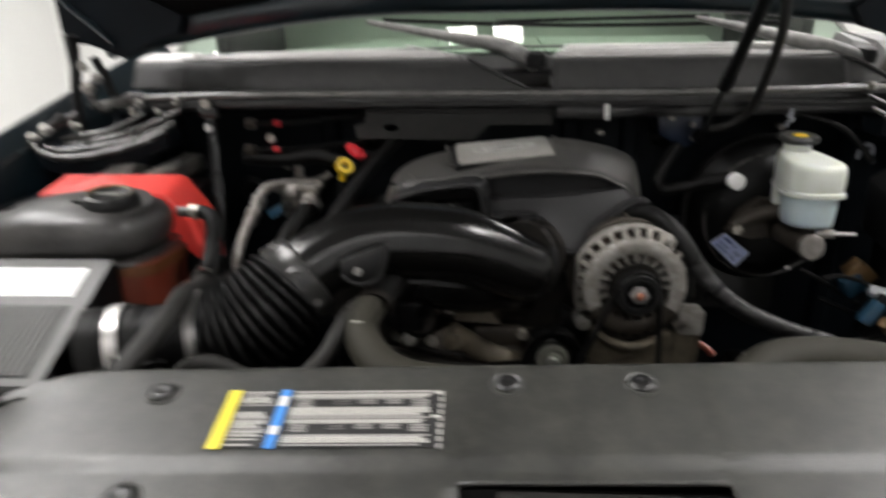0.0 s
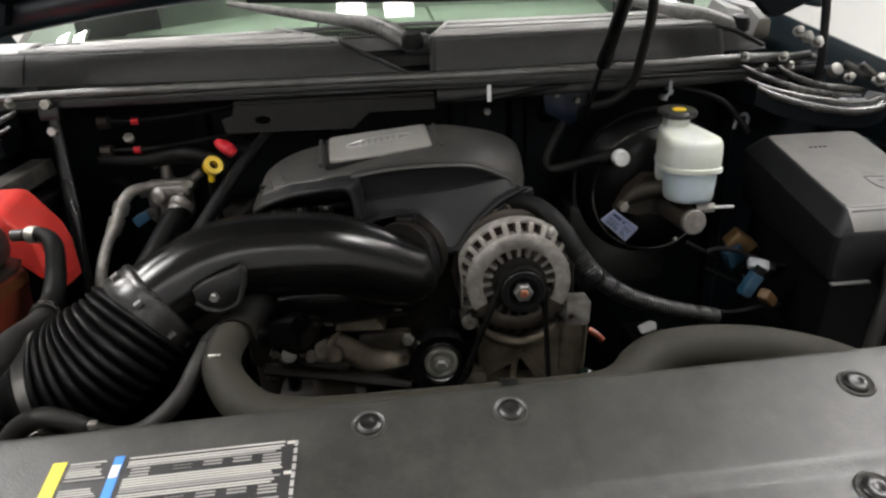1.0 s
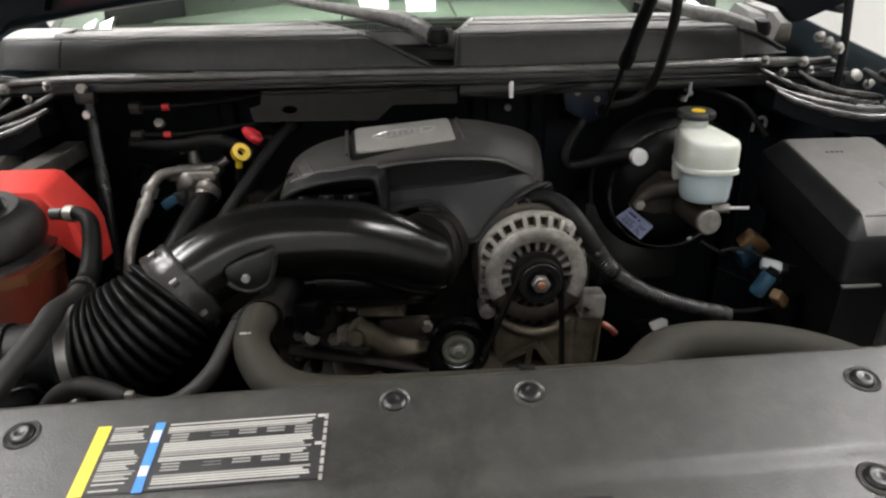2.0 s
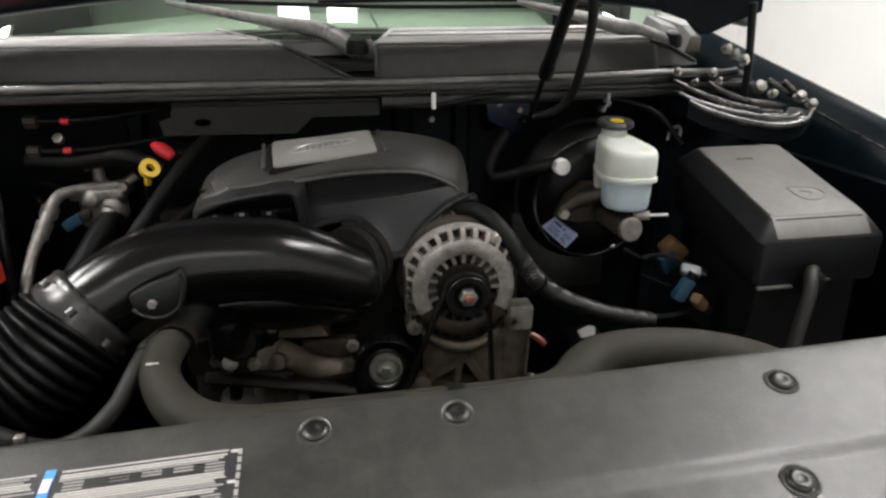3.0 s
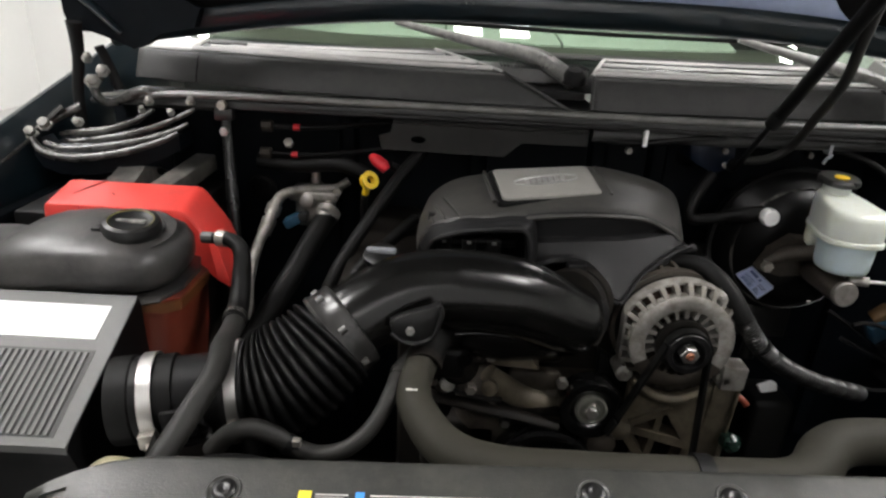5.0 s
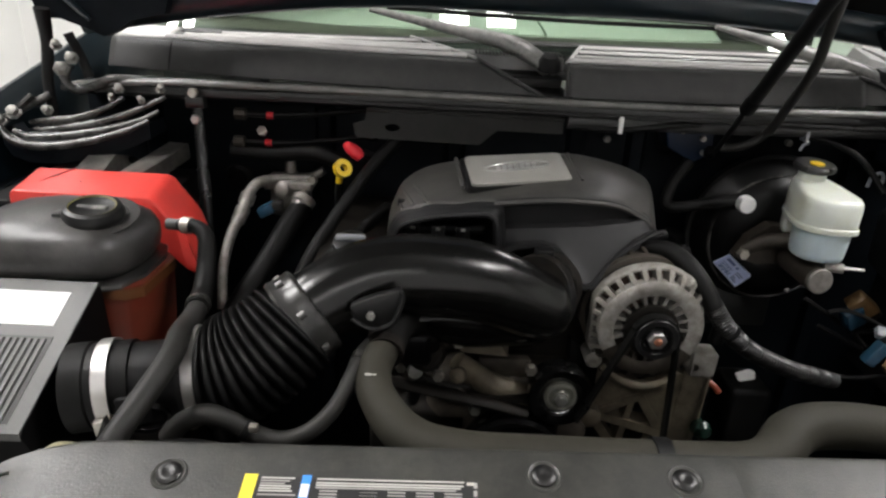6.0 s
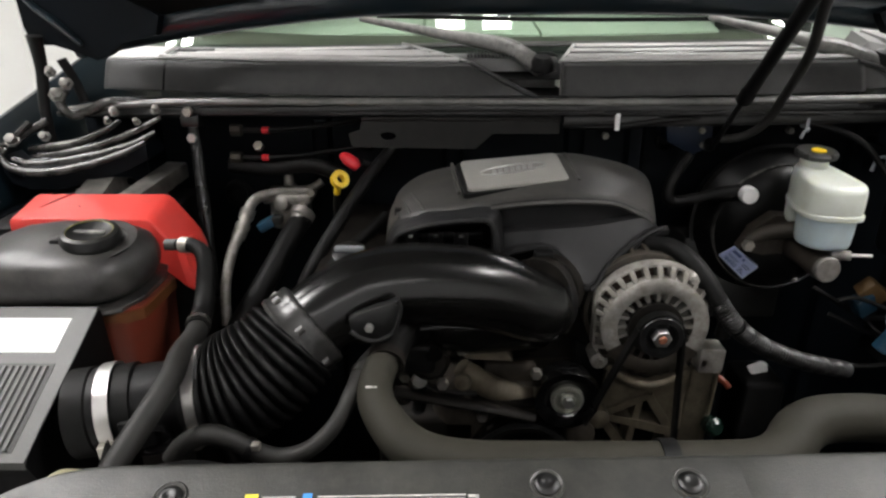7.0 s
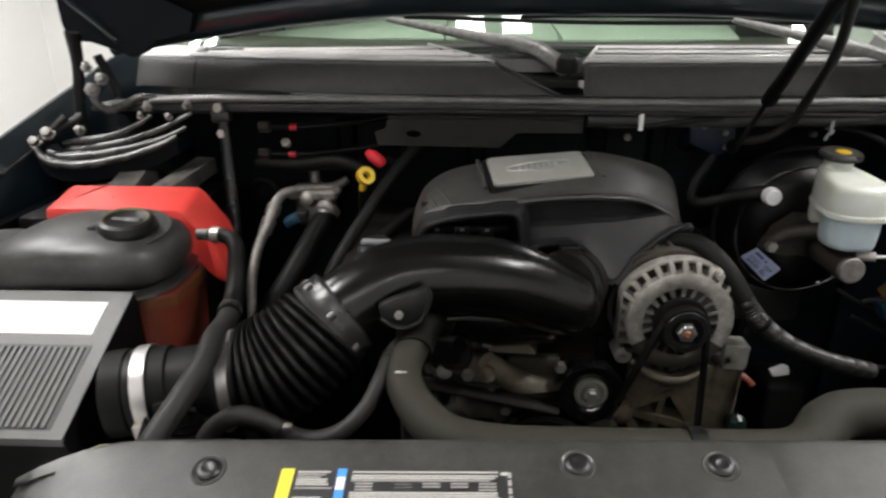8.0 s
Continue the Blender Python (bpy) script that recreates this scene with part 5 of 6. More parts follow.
part("side_boss", lathe([(0, 0), (0, 0.016), (0.016, 0.014), (0.02, 0.008), (0.02, 0)], (-0.455, 0.735, 1.10), (-0.2, -0.9, 0.2), 14), M_VALVE, rv)
part("crimp", lathe([(0, 0.0), (0, 0.0125), (0.006, 0.0135), (0.014, 0.0125), (0.03, 0.0125), (0.032, 0.0)], (-0.514, 0.672, 1.082), (-0.3, -0.45, -0.8), 14), M_VALVE, rv)
for c in ((-0.47, 0.732, 1.075), (-0.43, 0.725, 1.068), (-0.418, 0.73, 1.098), (-0.402, 0.735, 1.122)):
    part("bolt", hexnut(c, 0.009, 0.012), M_ZINC, rv)
bc = thing("blue_connector", (-0.48, 0.68, 1.07), "small blue and black wiring connector", "connector")
part("plug", box((-0.492, 0.675, 1.066), (-0.462, 0.70, 1.084), 0.003, m=Matrix.Translation((-0.477, 0.69, 1.075)) @ pose(0, 0, 0, 0, -28, 0) @ Matrix.Translation((0.477, -0.69, -1.075))), M_TEAL, bc)
part("socket", box((-0.466, 0.677, 1.076), (-0.448, 0.698, 1.092), 0.003), M_HOSE_DARK, bc)
solo("heater_hose", sweep([(-0.415, 0.70, 1.082), (-0.432, 0.665, 1.058), (-0.458, 0.60, 1.01), (-0.50, 0.53, 0.94), (-0.52, 0.48, 0.88), (-0.50, 0.47, 0.70), (-0.46, 0.48, 0.43)], 0.019, 16), M_RUBBER, "thick black heater hose beside the valve", "hose", "heater hoses")
solo("heater_hose", sweep([(-0.245, 0.745, 1.205), (-0.283, 0.68, 1.170), (-0.330, 0.60, 1.110), (-0.372, 0.54, 1.045), (-0.40, 0.50, 0.97)], 0.0115, 14), M_RUBBER, "slim black hose slanting down past the dipstick", "hose", "heater hoses")
solo("heater_hose", sweep([(-0.25, 0.60, 1.12), (-0.285, 0.55, 1.10), (-0.32, 0.50, 1.08), (-0.37, 0.45, 1.02)], 0.010, 12), M_RUBBER, "slim black hose beside the engine cover", "hose", "heater hoses")
ds = thing("oil_dipstick", (-0.334, 0.651, 1.12), "yellow oil dipstick loop", "dipstick")
part("loop", lathe([(-0.006, 0.007), (-0.006, 0.015), (0.006, 0.016), (0.006, 0.007), (-0.006, 0.007)], (-0.334, 0.651, 1.168), (0.55, -0.65, 0.5), 24), M_YELLOW, ds)
part("stem", sweep([(-0.338, 0.652, 1.156), (-0.341, 0.658, 1.142)], 0.006, 10, 2), M_YELLOW, ds)
part("tube", sweep([(-0.341, 0.658, 1.143), (-0.345, 0.67, 1.10), (-0.33, 0.68, 1.0)], 0.006, 10), M_BLACK, ds)
rp = thing("red_cap_lever", (-0.31, 0.68, 1.2), "small bright red plastic lever cap", "cap")
part("lever", sweep([(-0.338, 0.716, 1.196), (-0.328, 0.710, 1.190), (-0.316, 0.705, 1.182), (-0.309, 0.703, 1.174)], [0.007, 0.0125, 0.013, 0.009], 14, squash=0.85), M_REDCLIP, rp)
part("stub", sweep([(-0.305, 0.71, 1.182), (-0.285, 0.72, 1.172)], 0.008, 10, 1), M_BLACK, rp)
oc = thing("oil_filler", (-0.292, 0.469, 1.06), "black ribbed oil filler cap on its neck", "oil filler")
part("neck", lathe([(0, 0), (0, 0.02), (0.05, 0.018), (0.05, 0)], (-0.292, 0.468, 1.058), (0, 0, 1), 20), M_BLACK, oc)
part("cap", lathe([(0, 0), (0, 0.024), (0.006, 0.027), (0.014, 0.026), (0.017, 0.02), (0.017, 0)], (-0.292, 0.465, 1.099), (0, -0.3, 1), 24), M_LIDDARK, oc)
part("grip", box((-0.314, 0.455, 1.113), (-0.27, 0.466, 1.122), 0.003), M_CLEAR, oc, "worn grey grip")
for y0, z0, x0 in ((0.735, 1.236, -0.525), (0.735, 1.186, -0.53)):
    cl = thing("brake_line_run", (x0, y0, z0), "thin dark line with a red clip along the firewall", "brake line", "brake lines")
    part("line", sweep([(x0, y0, z0), (x0 + 0.08, y0, z0 + 0.001), (x0 + 0.16, y0 + 0.01, z0 + 0.008), (x0 + 0.26, y0 + 0.03, z0 + 0.02)], 0.005, 8), M_RUBBER, cl)
    part("clip", lathe([(0, 0), (0, 0.0065), (0.012, 0.0065), (0.012, 0)], (x0 + 0.044, y0 - 0.001, z0), (1, 0, 0), 14), M_REDCLIP, cl, "bright red clip")
    part("end_fitting", lathe([(0, 0), (0, 0.011), (0.018, 0.011), (0.02, 0.006), (0.02, 0)], (x0 - 0.012, y0, z0), (1, 0, 0), 8), M_ALU_DIRTY, cl)
solo("stud_nut", lathe([(0, 0), (0, 0.009), (0.01, 0.009), (0.012, 0)], (-0.49, 0.735, 1.205), (0, -0.8, 0.5), 6), M_ZINC, "bright nut on the firewall", "nut")
solo("wiring_loom", sweep([(-0.55, 0.74, 1.17), (-0.47, 0.74, 1.165), (-0.39, 0.72, 1.175), (-0.33, 0.72, 1.15)], 0.014, 10), M_RUBBER, "dark taped wiring loom along the firewall", "wiring loom", "wiring looms")
solo("cowl_cable", sweep([(0.05, 0.715, 1.248), (0.14, 0.70, 1.248), (0.25, 0.70, 1.262), (0.36, 0.72, 1.258), (0.48, 0.73, 1.25), (0.56, 0.70, 1.225), (0.60, 0.66, 1.17)], 0.0055, 10), M_RUBBER, "black cable clipped below the cowl seal", "cable")
solo("cable_tie", box((0.136, 0.690, 1.243), (0.143, 0.706, 1.272), 0.001), M_WHITE, "white plastic cable tie", "cable tie")

# ---- alternator ----
AX, AZ, AY = 0.1207, 1.0596, 0.347
al = thing("alternator", (AX, AY, AZ), "cast aluminium alternator with radial cooling slots and pulley", "alternator")
def radius(a):
    c = math.sin(a)
    return min(0.0835, 0.0715 / max(c, 1e-4) if c > 0 else 0.0765 / max(-c, 1e-4))
def sector(prof, a0, a1, n=40, shaped=False):
    rows = []
    for k in range(n + 1):
        a = radians(a0 + (a1 - a0) * k / n)
        f = radius(a) / 0.0835 if shaped else 1.0
        rows.append([Vector((AX + r * f * math.sin(a), AY - d, AZ + r * f * math.cos(a))) for d, r in prof])
    return loft(rows)
RIM = [(-0.016, 0.0795), (-0.016, 0.0835), (-0.004, 0.0838), (0.001, 0.0825), (0.001, 0.0795)]
FACE = [(0.002, 0.0485), (0.0145, 0.0485), (0.016, 0.0505), (0.016, 0.0670), (0.0145, 0.0690), (0.002, 0.0690)]
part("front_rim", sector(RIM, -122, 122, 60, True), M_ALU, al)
# Lower half takes grimy metal: grime, with shade below the pulley in the colour.
part("lower_rim", sector(RIM, 122, 238, 40, True), M_ALU_DIRTY, al, "grimy lower rim with shade in its colour")
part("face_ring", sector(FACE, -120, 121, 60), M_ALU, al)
part("lower_face", sector(FACE, 121, 240, 40), M_ALU_DIRTY, al, "grimy lower face with shade in its colour")
part("hub_ring", lathe([(0.004, 0.024), (0.019, 0.024), (0.020, 0.027), (0.018, 0.036), (0.006, 0.0365), (0.004, 0.024)], (AX, AY, AZ), seg=48), M_IRON, al)
# Ribs in the lower arc carry the same grime and painted shade.
def radial(name, count, prof, w, dark_from, dark_to, shaped=False):
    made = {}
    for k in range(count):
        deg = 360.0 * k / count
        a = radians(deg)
        low = dark_from < deg < dark_to
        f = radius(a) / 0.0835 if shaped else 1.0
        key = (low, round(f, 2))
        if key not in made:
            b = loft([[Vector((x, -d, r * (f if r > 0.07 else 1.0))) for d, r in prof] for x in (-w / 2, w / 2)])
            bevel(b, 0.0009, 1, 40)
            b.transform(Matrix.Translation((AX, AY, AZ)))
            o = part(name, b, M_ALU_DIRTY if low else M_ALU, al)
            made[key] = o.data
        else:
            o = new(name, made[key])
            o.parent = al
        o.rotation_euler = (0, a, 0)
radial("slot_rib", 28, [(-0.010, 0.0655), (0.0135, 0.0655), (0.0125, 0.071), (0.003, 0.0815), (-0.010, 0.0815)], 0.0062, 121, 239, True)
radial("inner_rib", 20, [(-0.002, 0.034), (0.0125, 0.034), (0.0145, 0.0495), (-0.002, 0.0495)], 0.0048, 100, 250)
part("winding", lathe([(-0.006, 0.030), (-0.002, 0.050), (-0.006, 0.064), (-0.013, 0.075), (-0.016, 0.060)], (AX, AY, AZ), seg=48), mat("rusty_copper_winding", (0.05, 0.026, 0.014), 0.6, metal=0.3, scale=60, vary=0.4, bump=0.5, dirt=(0.01, 0.008, 0.006), dirt_amount=0.7), al, "rusty brown copper winding behind the slots")
part("stator", lathe([(-0.034, 0.060), (-0.034, 0.0775), (-0.015, 0.0775), (-0.015, 0.060)], (AX, AY, AZ), seg=64), M_IRON, al)
part("rear_rim", lathe([(-0.048, 0.060), (-0.048, 0.083), (-0.034, 0.0835), (-0.032, 0.080), (-0.032, 0.060)], (AX, AY, AZ), seg=64), M_ALU_DIRTY, al)
part("rear_housing", lathe([(-0.10, 0.0), (-0.10, 0.05), (-0.092, 0.065), (-0.078, 0.076), (-0.048, 0.0765), (-0.048, 0.06)], (AX, AY, AZ), seg=64), M_ALU_DIRTY, al)
first = None
for k in range(26):
    a = 2 * math.pi * k / 26
    if first is None:
        b = box((-0.003, 0.046, 0.066), (0.003, 0.078, 0.0825), 0.0012, 1)
        b.transform(Matrix.Translation((AX, AY, AZ)))
        first = part("rear_fin", b, M_ALU_DIRTY, al)
    else:
        o = new("rear_fin", first.data)
        o.parent = al
        o.rotation_euler = (0, a, 0)
for ex, ez, r in ((-0.065, -0.058, 0.0115), (0.071, -0.056, 0.0110), (0.043, 0.064, 0.0080)):
    part("lug", lathe([(-0.03, 0), (-0.03, r), (0.003, r), (0.006, r - 0.003), (0.006, 0)], (AX + ex, AY, AZ + ez), seg=24), M_ALU, al)
    part("lug_bolt", lathe([(0, 0), (0, r * 0.72), (0.003, r * 0.72), (0.003, r * 0.5), (0.007, r * 0.5), (0.007, 0)], (AX + ex, AY - 0.006, AZ + ez), seg=6), M_ALU, al)
part("through_bolt", sweep([(AX + 0.043, AY - 0.002, AZ + 0.066), (AX + 0.044, AY + 0.05, AZ + 0.068)], 0.006, 10, 1), M_ALU, al)
pu = part("pulley", lathe([(0.022, 0.012), (0.022, 0.0275), (0.026, 0.0290), (0.028, 0.0262), (0.030, 0.0262), (0.0315, 0.0275), (0.033, 0.0262), (0.0345, 0.0275), (0.036, 0.0262), (0.0375, 0.0275), (0.039, 0.0262), (0.042, 0.0285), (0.044, 0.0275), (0.044, 0.021), (0.036, 0.018), (0.036, 0.0)], (AX, AY, AZ), seg=48), M_LIDDARK, al, "dark grooved belt pulley")
part("washer", disc((AX, AY - 0.035, AZ), 0.016, 0.003, seg=32), M_BLACK, pu)
part("nut", hexnut((AX, AY - 0.037, AZ), 0.0125, 0.011), M_STEEL, pu, "bright steel hex nut")
part("shaft_end", disc((AX, AY - 0.0475, AZ), 0.0058, 0.003, seg=20), M_COPPER, pu, "rusty shaft end")

# bracket under the alternator
bk = thing("accessory_bracket", (0.12, 0.35, 0.9), "grimy cast aluminium bracket with triangular webs", "bracket")
def strut_bar(p, q, w=0.008, d=0.03):
    p, q = Vector(p), Vector(q)
    t = (q - p).normalized()
    n = t.cross(Vector((0, 1, 0))).normalized() * w
    f = Vector((0, d, 0))
    b = loft([[p - n, p + n, p + n + f, p - n + f], [q - n * 1.2, q + n * 1.2, q + n * 1.2 + f, q - n * 1.2 + f]])
    bevel(b, 0.002, 2, 30)
    return b
Y0 = 0.339
for k, (p, q, w) in enumerate( (((0.128, 0.949), (0.064, 0.918), 0.0045), ((0.062, 0.917), (0.168, 0.888), 0.0055), ((0.128, 0.948), (0.166, 0.888), 0.0055), ((0.062, 0.915), (0.098, 0.866), 0.0055), ((0.120, 0.952), (0.108, 0.868), 0.004), ((0.166, 0.89), (0.150, 0.78), 0.006), ((0.098, 0.868), (0.11, 0.76), 0.006), ((0.178, 0.985), (0.176, 0.80), 0.0045))):
    part("web", strut_bar((p[0], Y0 + 0.0012 * k, p[1]), (q[0], Y0 + 0.0012 * k, q[1]), w), M_BRACKET, bk)
part("cradle_lip", sweep([(0.066, Y0, 0.997), (0.083, Y0 - 0.003, 0.984), (0.103, Y0 - 0.004, 0.974), (0.127, Y0 - 0.004, 0.970), (0.150, Y0 - 0.003, 0.977), (0.172, Y0, 0.992)], [0.004, 0.0055, 0.0065, 0.0065, 0.0055, 0.004], 10), M_BRACKET, bk)
part("upper_panel", plate([(0.066, 0.345, 0.985), (0.127, 0.345, 0.968), (0.178, 0.345, 0.985), (0.180, 0.345, 0.89), (0.166, 0.345, 0.888), (0.128, 0.345, 0.949), (0.066, 0.345, 0.925)], (0, 0.012, 0), bev=0.0015), M_BRACKET, bk)
part("boss", lathe([(0, 0), (0, 0.017), (0.014, 0.015), (0.018, 0.009), (0.018, 0)], (0.060, 0.345, 0.916), seg=20), M_BRACKET, bk)
# Black rubber on this plate puts the shade between the webs into colour.
part("web_gap_shade", plate([(0.03, 0.385, 1.01), (0.05, 0.385, 0.76), (0.20, 0.385, 0.76), (0.215, 0.385, 1.0), (0.18, 0.385, 1.0), (0.12, 0.385, 0.965), (0.07, 0.385, 0.985)], (0, 0.02, 0), bev=0.002), M_RUBBER, bk)
part("ear", plate([(0.186, 0.334, 1.026), (0.2185, 0.334, 1.0255), (0.220, 0.334, 1.022), (0.219, 0.334, 0.992), (0.214, 0.334, 0.988), (0.186, 0.334, 0.989)], (0, 0.03, 0), bev=0.003), M_ALU, bk)
part("side_panel", plate([(0.184, 0.345, 0.99), (0.2165, 0.345, 0.988), (0.210, 0.345, 0.883), (0.203, 0.345, 0.78), (0.172, 0.345, 0.78), (0.180, 0.345, 0.93)], (0, 0.012, 0), bev=0.002), M_BRACKET, bk)
part("side_edge", sweep([(0.2165, 0.342, 0.99), (0.2105, 0.342, 0.885), (0.203, 0.342, 0.79)], 0.003, 8, 3), M_BRACKET, bk)


# idler pulley, belt, crank pulley
ip = thing("idler_pulley", (0.008, 0.32, 0.962), "black idler pulley with a dull metal hub", "pulley")
part("wheel", lathe([(-0.022, 0.02), (-0.022, 0.043), (-0.018, 0.045), (0.008, 0.045), (0.012, 0.043), (0.012, 0.034), (0.008, 0.027), (0.004, 0.023), (0.004, 0)], (0.008, 0.318, 0.962), seg=48), M_PULLEY, ip)
part("hub", lathe([(0.002, 0), (0.002, 0.0225), (0.010, 0.022), (0.011, 0.0185), (0.007, 0.016), (0.007, 0.012), (0.013, 0.010), (0.013, 0)], (0.008, 0.318, 0.962), seg=40), mat("dull_grey_hub", (0.22, 0.22, 0.19), 0.5, metal=0.3, scale=60, vary=0.3, bump=0.3), ip, "dull zinc hub")
part("bolt", hexnut((0.008, 0.306, 0.962), 0.0085, 0.008), M_STEEL, ip)
ip.location += Vector((0.0045, 0.012, -0.007))
cp = thing("crank_pulley", (-0.05, 0.3, 0.83), "glossy black lower belt pulley", "pulley")
part("wheel", lathe([(-0.03, 0.02), (-0.03, 0.078), (0.004, 0.080), (0.010, 0.077), (0.012, 0.070), (0.006, 0.060), (0.0, 0.045), (0.004, 0.03), (0.004, 0)], (-0.045, 0.31, 0.842), (0, -0.97, 0.25), 48), M_PULLEY, cp)
def belt_run(p, q, w=0.014):
    p, q = Vector(p), Vector(q)
    t = (q - p).normalized()
    n = t.cross(Vector((0, 1, 0))).normalized() * 0.0022
    f = Vector((0, w, 0))
    return loft([[p - n, p + n, p + n + f, p - n + f], [q - n, q + n, q + n + f, q - n + f]])
be = thing("serpentine_belt", (0.1, 0.30, 0.95), "black ribbed serpentine belt round the pulleys", "belt")
BY = 0.306
part("run", belt_run((AX - 0.027, BY, AZ + 0.008), (0.047, BY, 0.952)), M_RUBBER, be)
part("run", belt_run((AX + 0.029, BY, AZ), (0.168, BY, 0.74)), M_RUBBER, be)
arcs = [0.03 + k * (math.pi - 0.4) / 18 for k in range(19)]
part("wrap", loft([[Vector((AX + r * math.cos(a), y, AZ + r * math.sin(a))) for r, y in ((0.027, BY), (0.0312, BY), (0.0312, BY + 0.014), (0.027, BY + 0.014))] for a in arcs]), M_RUBBER, be)
part("run", belt_run((0.045, BY, 0.945), (0.035, BY, 0.925)), M_RUBBER, be)

# ---- engine front castings ----
eb = thing("engine_block", (-0.05, 0.5, 0.7), "grimy cast engine front with water pump housing", "engine")
part("block", box((-0.26, 0.42, 0.48), (0.20, 0.85, 1.06), 0.02), M_IRON, eb)
part("timing_cover", box((-0.17, 0.36, 0.60), (0.06, 0.44, 0.96), 0.02, 3), M_ALU_DIRTY, eb)
part("pump_neck", sweep([(-0.13, 0.350, 0.988), (-0.112, 0.352, 0.970), (-0.075, 0.355, 0.945), (-0.02, 0.358, 0.926)], [0.013, 0.017, 0.018, 0.018], 16), M_BRACKET, eb)
# Dark bar standing in for the belt band and its shadow here.
part("belt_shade_bar", sweep([(-0.22, 0.325, 0.965), (-0.12, 0.325, 0.945), (-0.03, 0.325, 0.925)], 0.011, 10, squash=0.6), M_IRON, eb)
part("coil_plug", box((-0.205, 0.30, 1.005), (-0.165, 0.335, 1.05), 0.008, 3), M_BLACK, eb)
part("coil_plug", lathe([(0, 0), (0, 0.02), (0.03, 0.018), (0.032, 0)], (-0.155, 0.35, 1.035), (0.3, -0.9, 0.2), 14), M_IRON, eb)
part("pump_body", box((-0.145, 0.38, 0.985), (-0.015, 0.43, 1.055), 0.016, 3), M_IRON, eb)
part("pump_flange", loft([[(-0.126, 0.352, 1.000), (-0.060, 0.352, 0.996), (-0.056, 0.385, 0.996), (-0.126, 0.385, 1.0)], [(-0.120, 0.358, 1.030), (-0.078, 0.358, 1.020), (-0.072, 0.385, 1.02), (-0.120, 0.385, 1.03)]]), M_BRACKET, eb)
part("pump_web", box((-0.098, 0.362, 0.955), (-0.025, 0.38, 0.985), 0.006), M_ALU_DIRTY, eb)
part("hose_neck_nub", lathe([(0, 0), (0, 0.012), (0.01, 0.011), (0.014, 0.006), (0.014, 0)], (-0.127, 0.335, 0.975), (-0.2, -0.9, 0.3), 16), M_BRACKET, eb)
for c, r in (((-0.192, 0.335, 0.975), 0.011), ((-0.152, 0.34, 1.026), 0.010), ((-0.168, 0.335, 0.985), 0.014), ((-0.21, 0.34, 0.95), 0.013), ((-0.125, 0.345, 0.945), 0.010)):
    part("casting_knob", lathe([(0, 0), (0, r), (0.012, r * 0.9), (0.018, r * 0.5), (0.018, 0)], c, (0.1, -0.9, 0.3), 14), M_ALU_DIRTY, eb)
part("pump_boss", lathe([(0, 0), (0, 0.028), (0.02, 0.026), (0.03, 0.018), (0.03, 0)], (-0.175, 0.34, 1.01), (0.2, -0.9, 0.2), 20), M_IRON, eb)
part("head_front", box((-0.26, 0.40, 0.92), (-0.15, 0.46, 1.08), 0.012), M_IRON, eb)
part("lower_casting", box((-0.22, 0.36, 0.80), (-0.10, 0.42, 0.90), 0.015, 3), M_IRON, eb)
part("rib_casting", box((-0.15, 0.335, 0.93), (-0.02, 0.355, 0.943), 0.004), M_IRON, eb)
part("tensioner_boss", lathe([(0, 0), (0, 0.022), (0.015, 0.02), (0.02, 0.012), (0.02, 0)], (0.035, 0.34, 0.895), (0, -1, 0.1), 20), M_ALU_DIRTY, eb)
for c in ((-0.13, 0.33, 1.03), (-0.155, 0.31, 0.99), (-0.205, 0.335, 0.985), (-0.03, 0.335, 0.99), (-0.10, 0.35, 0.91)):
    part("bolt", hexnut(c, 0.008, 0.010), M_ZINC, eb)
part("sensor_plug", sweep([(-0.175, 0.33, 1.045), (-0.165, 0.30, 1.035)], 0.011, 12, 1), M_RUBBER, eb)
part("fuel_rail", sweep([(-0.22, 0.44, 1.145), (-0.10, 0.44, 1.15)], 0.008, 10, 1), M_BLACK, eb)
for x in (-0.20, -0.165, -0.13):
    part("injector_plug", box((x - 0.01, 0.425, 1.13), (x + 0.01, 0.445, 1.155), 0.003), M_LIDDARK, eb)
    # Tiny steel chips added to give the dark plugs their glints.
    part("injector_glint", box((x - 0.003, 0.4235, 1.149), (x + 0.003, 0.4255, 1.153), 0.0005), M_STEEL, eb)
part("valve_cover", box((-0.36, 0.46, 0.95), (-0.24, 0.84, 1.07), 0.02), M_IRON, eb)
part("valve_cover", box((0.14, 0.50, 0.90), (0.25, 0.84, 1.03), 0.02), M_IRON, eb)

# ---- radiator hoses ----
rh = thing("radiator_hose", (0.0, 0.1, 1.05), "dusty grey rubber radiator hose behind the shield", "radiator hose")
part("hose", sweep([(0.50, 0.12, 0.985), (0.45, 0.155, 1.010), (0.38, 0.172, 1.027), (0.31, 0.178, 1.034), (0.255, 0.172, 1.036), (0.222, 0.155, 1.034), (0.195, 0.125, 1.034), (0.16, 0.102, 1.038), (0.10, 0.092, 1.042), (-0.06, 0.09, 1.042), (-0.14, 0.094, 1.042), (-0.187, 0.113, 1.047), (-0.218, 0.15, 1.062), (-0.226, 0.185, 1.072), (-0.218, 0.225, 1.08)], [0.026, 0.026, 0.026, 0.026, 0.0255, 0.0255, 0.025, 0.0235, 0.0235, 0.0235, 0.0235, 0.0220, 0.0198, 0.0188, 0.0188], 20), M_HOSE, rh)
part("hose_band", lathe([(-0.008, 0.0235), (-0.008, 0.0255), (0.008, 0.0255), (0.008, 0.0235)], (0.063, 0.0915, 1.0425), (1, 0, 0), 28), M_BLACK, rh, "black retaining band")
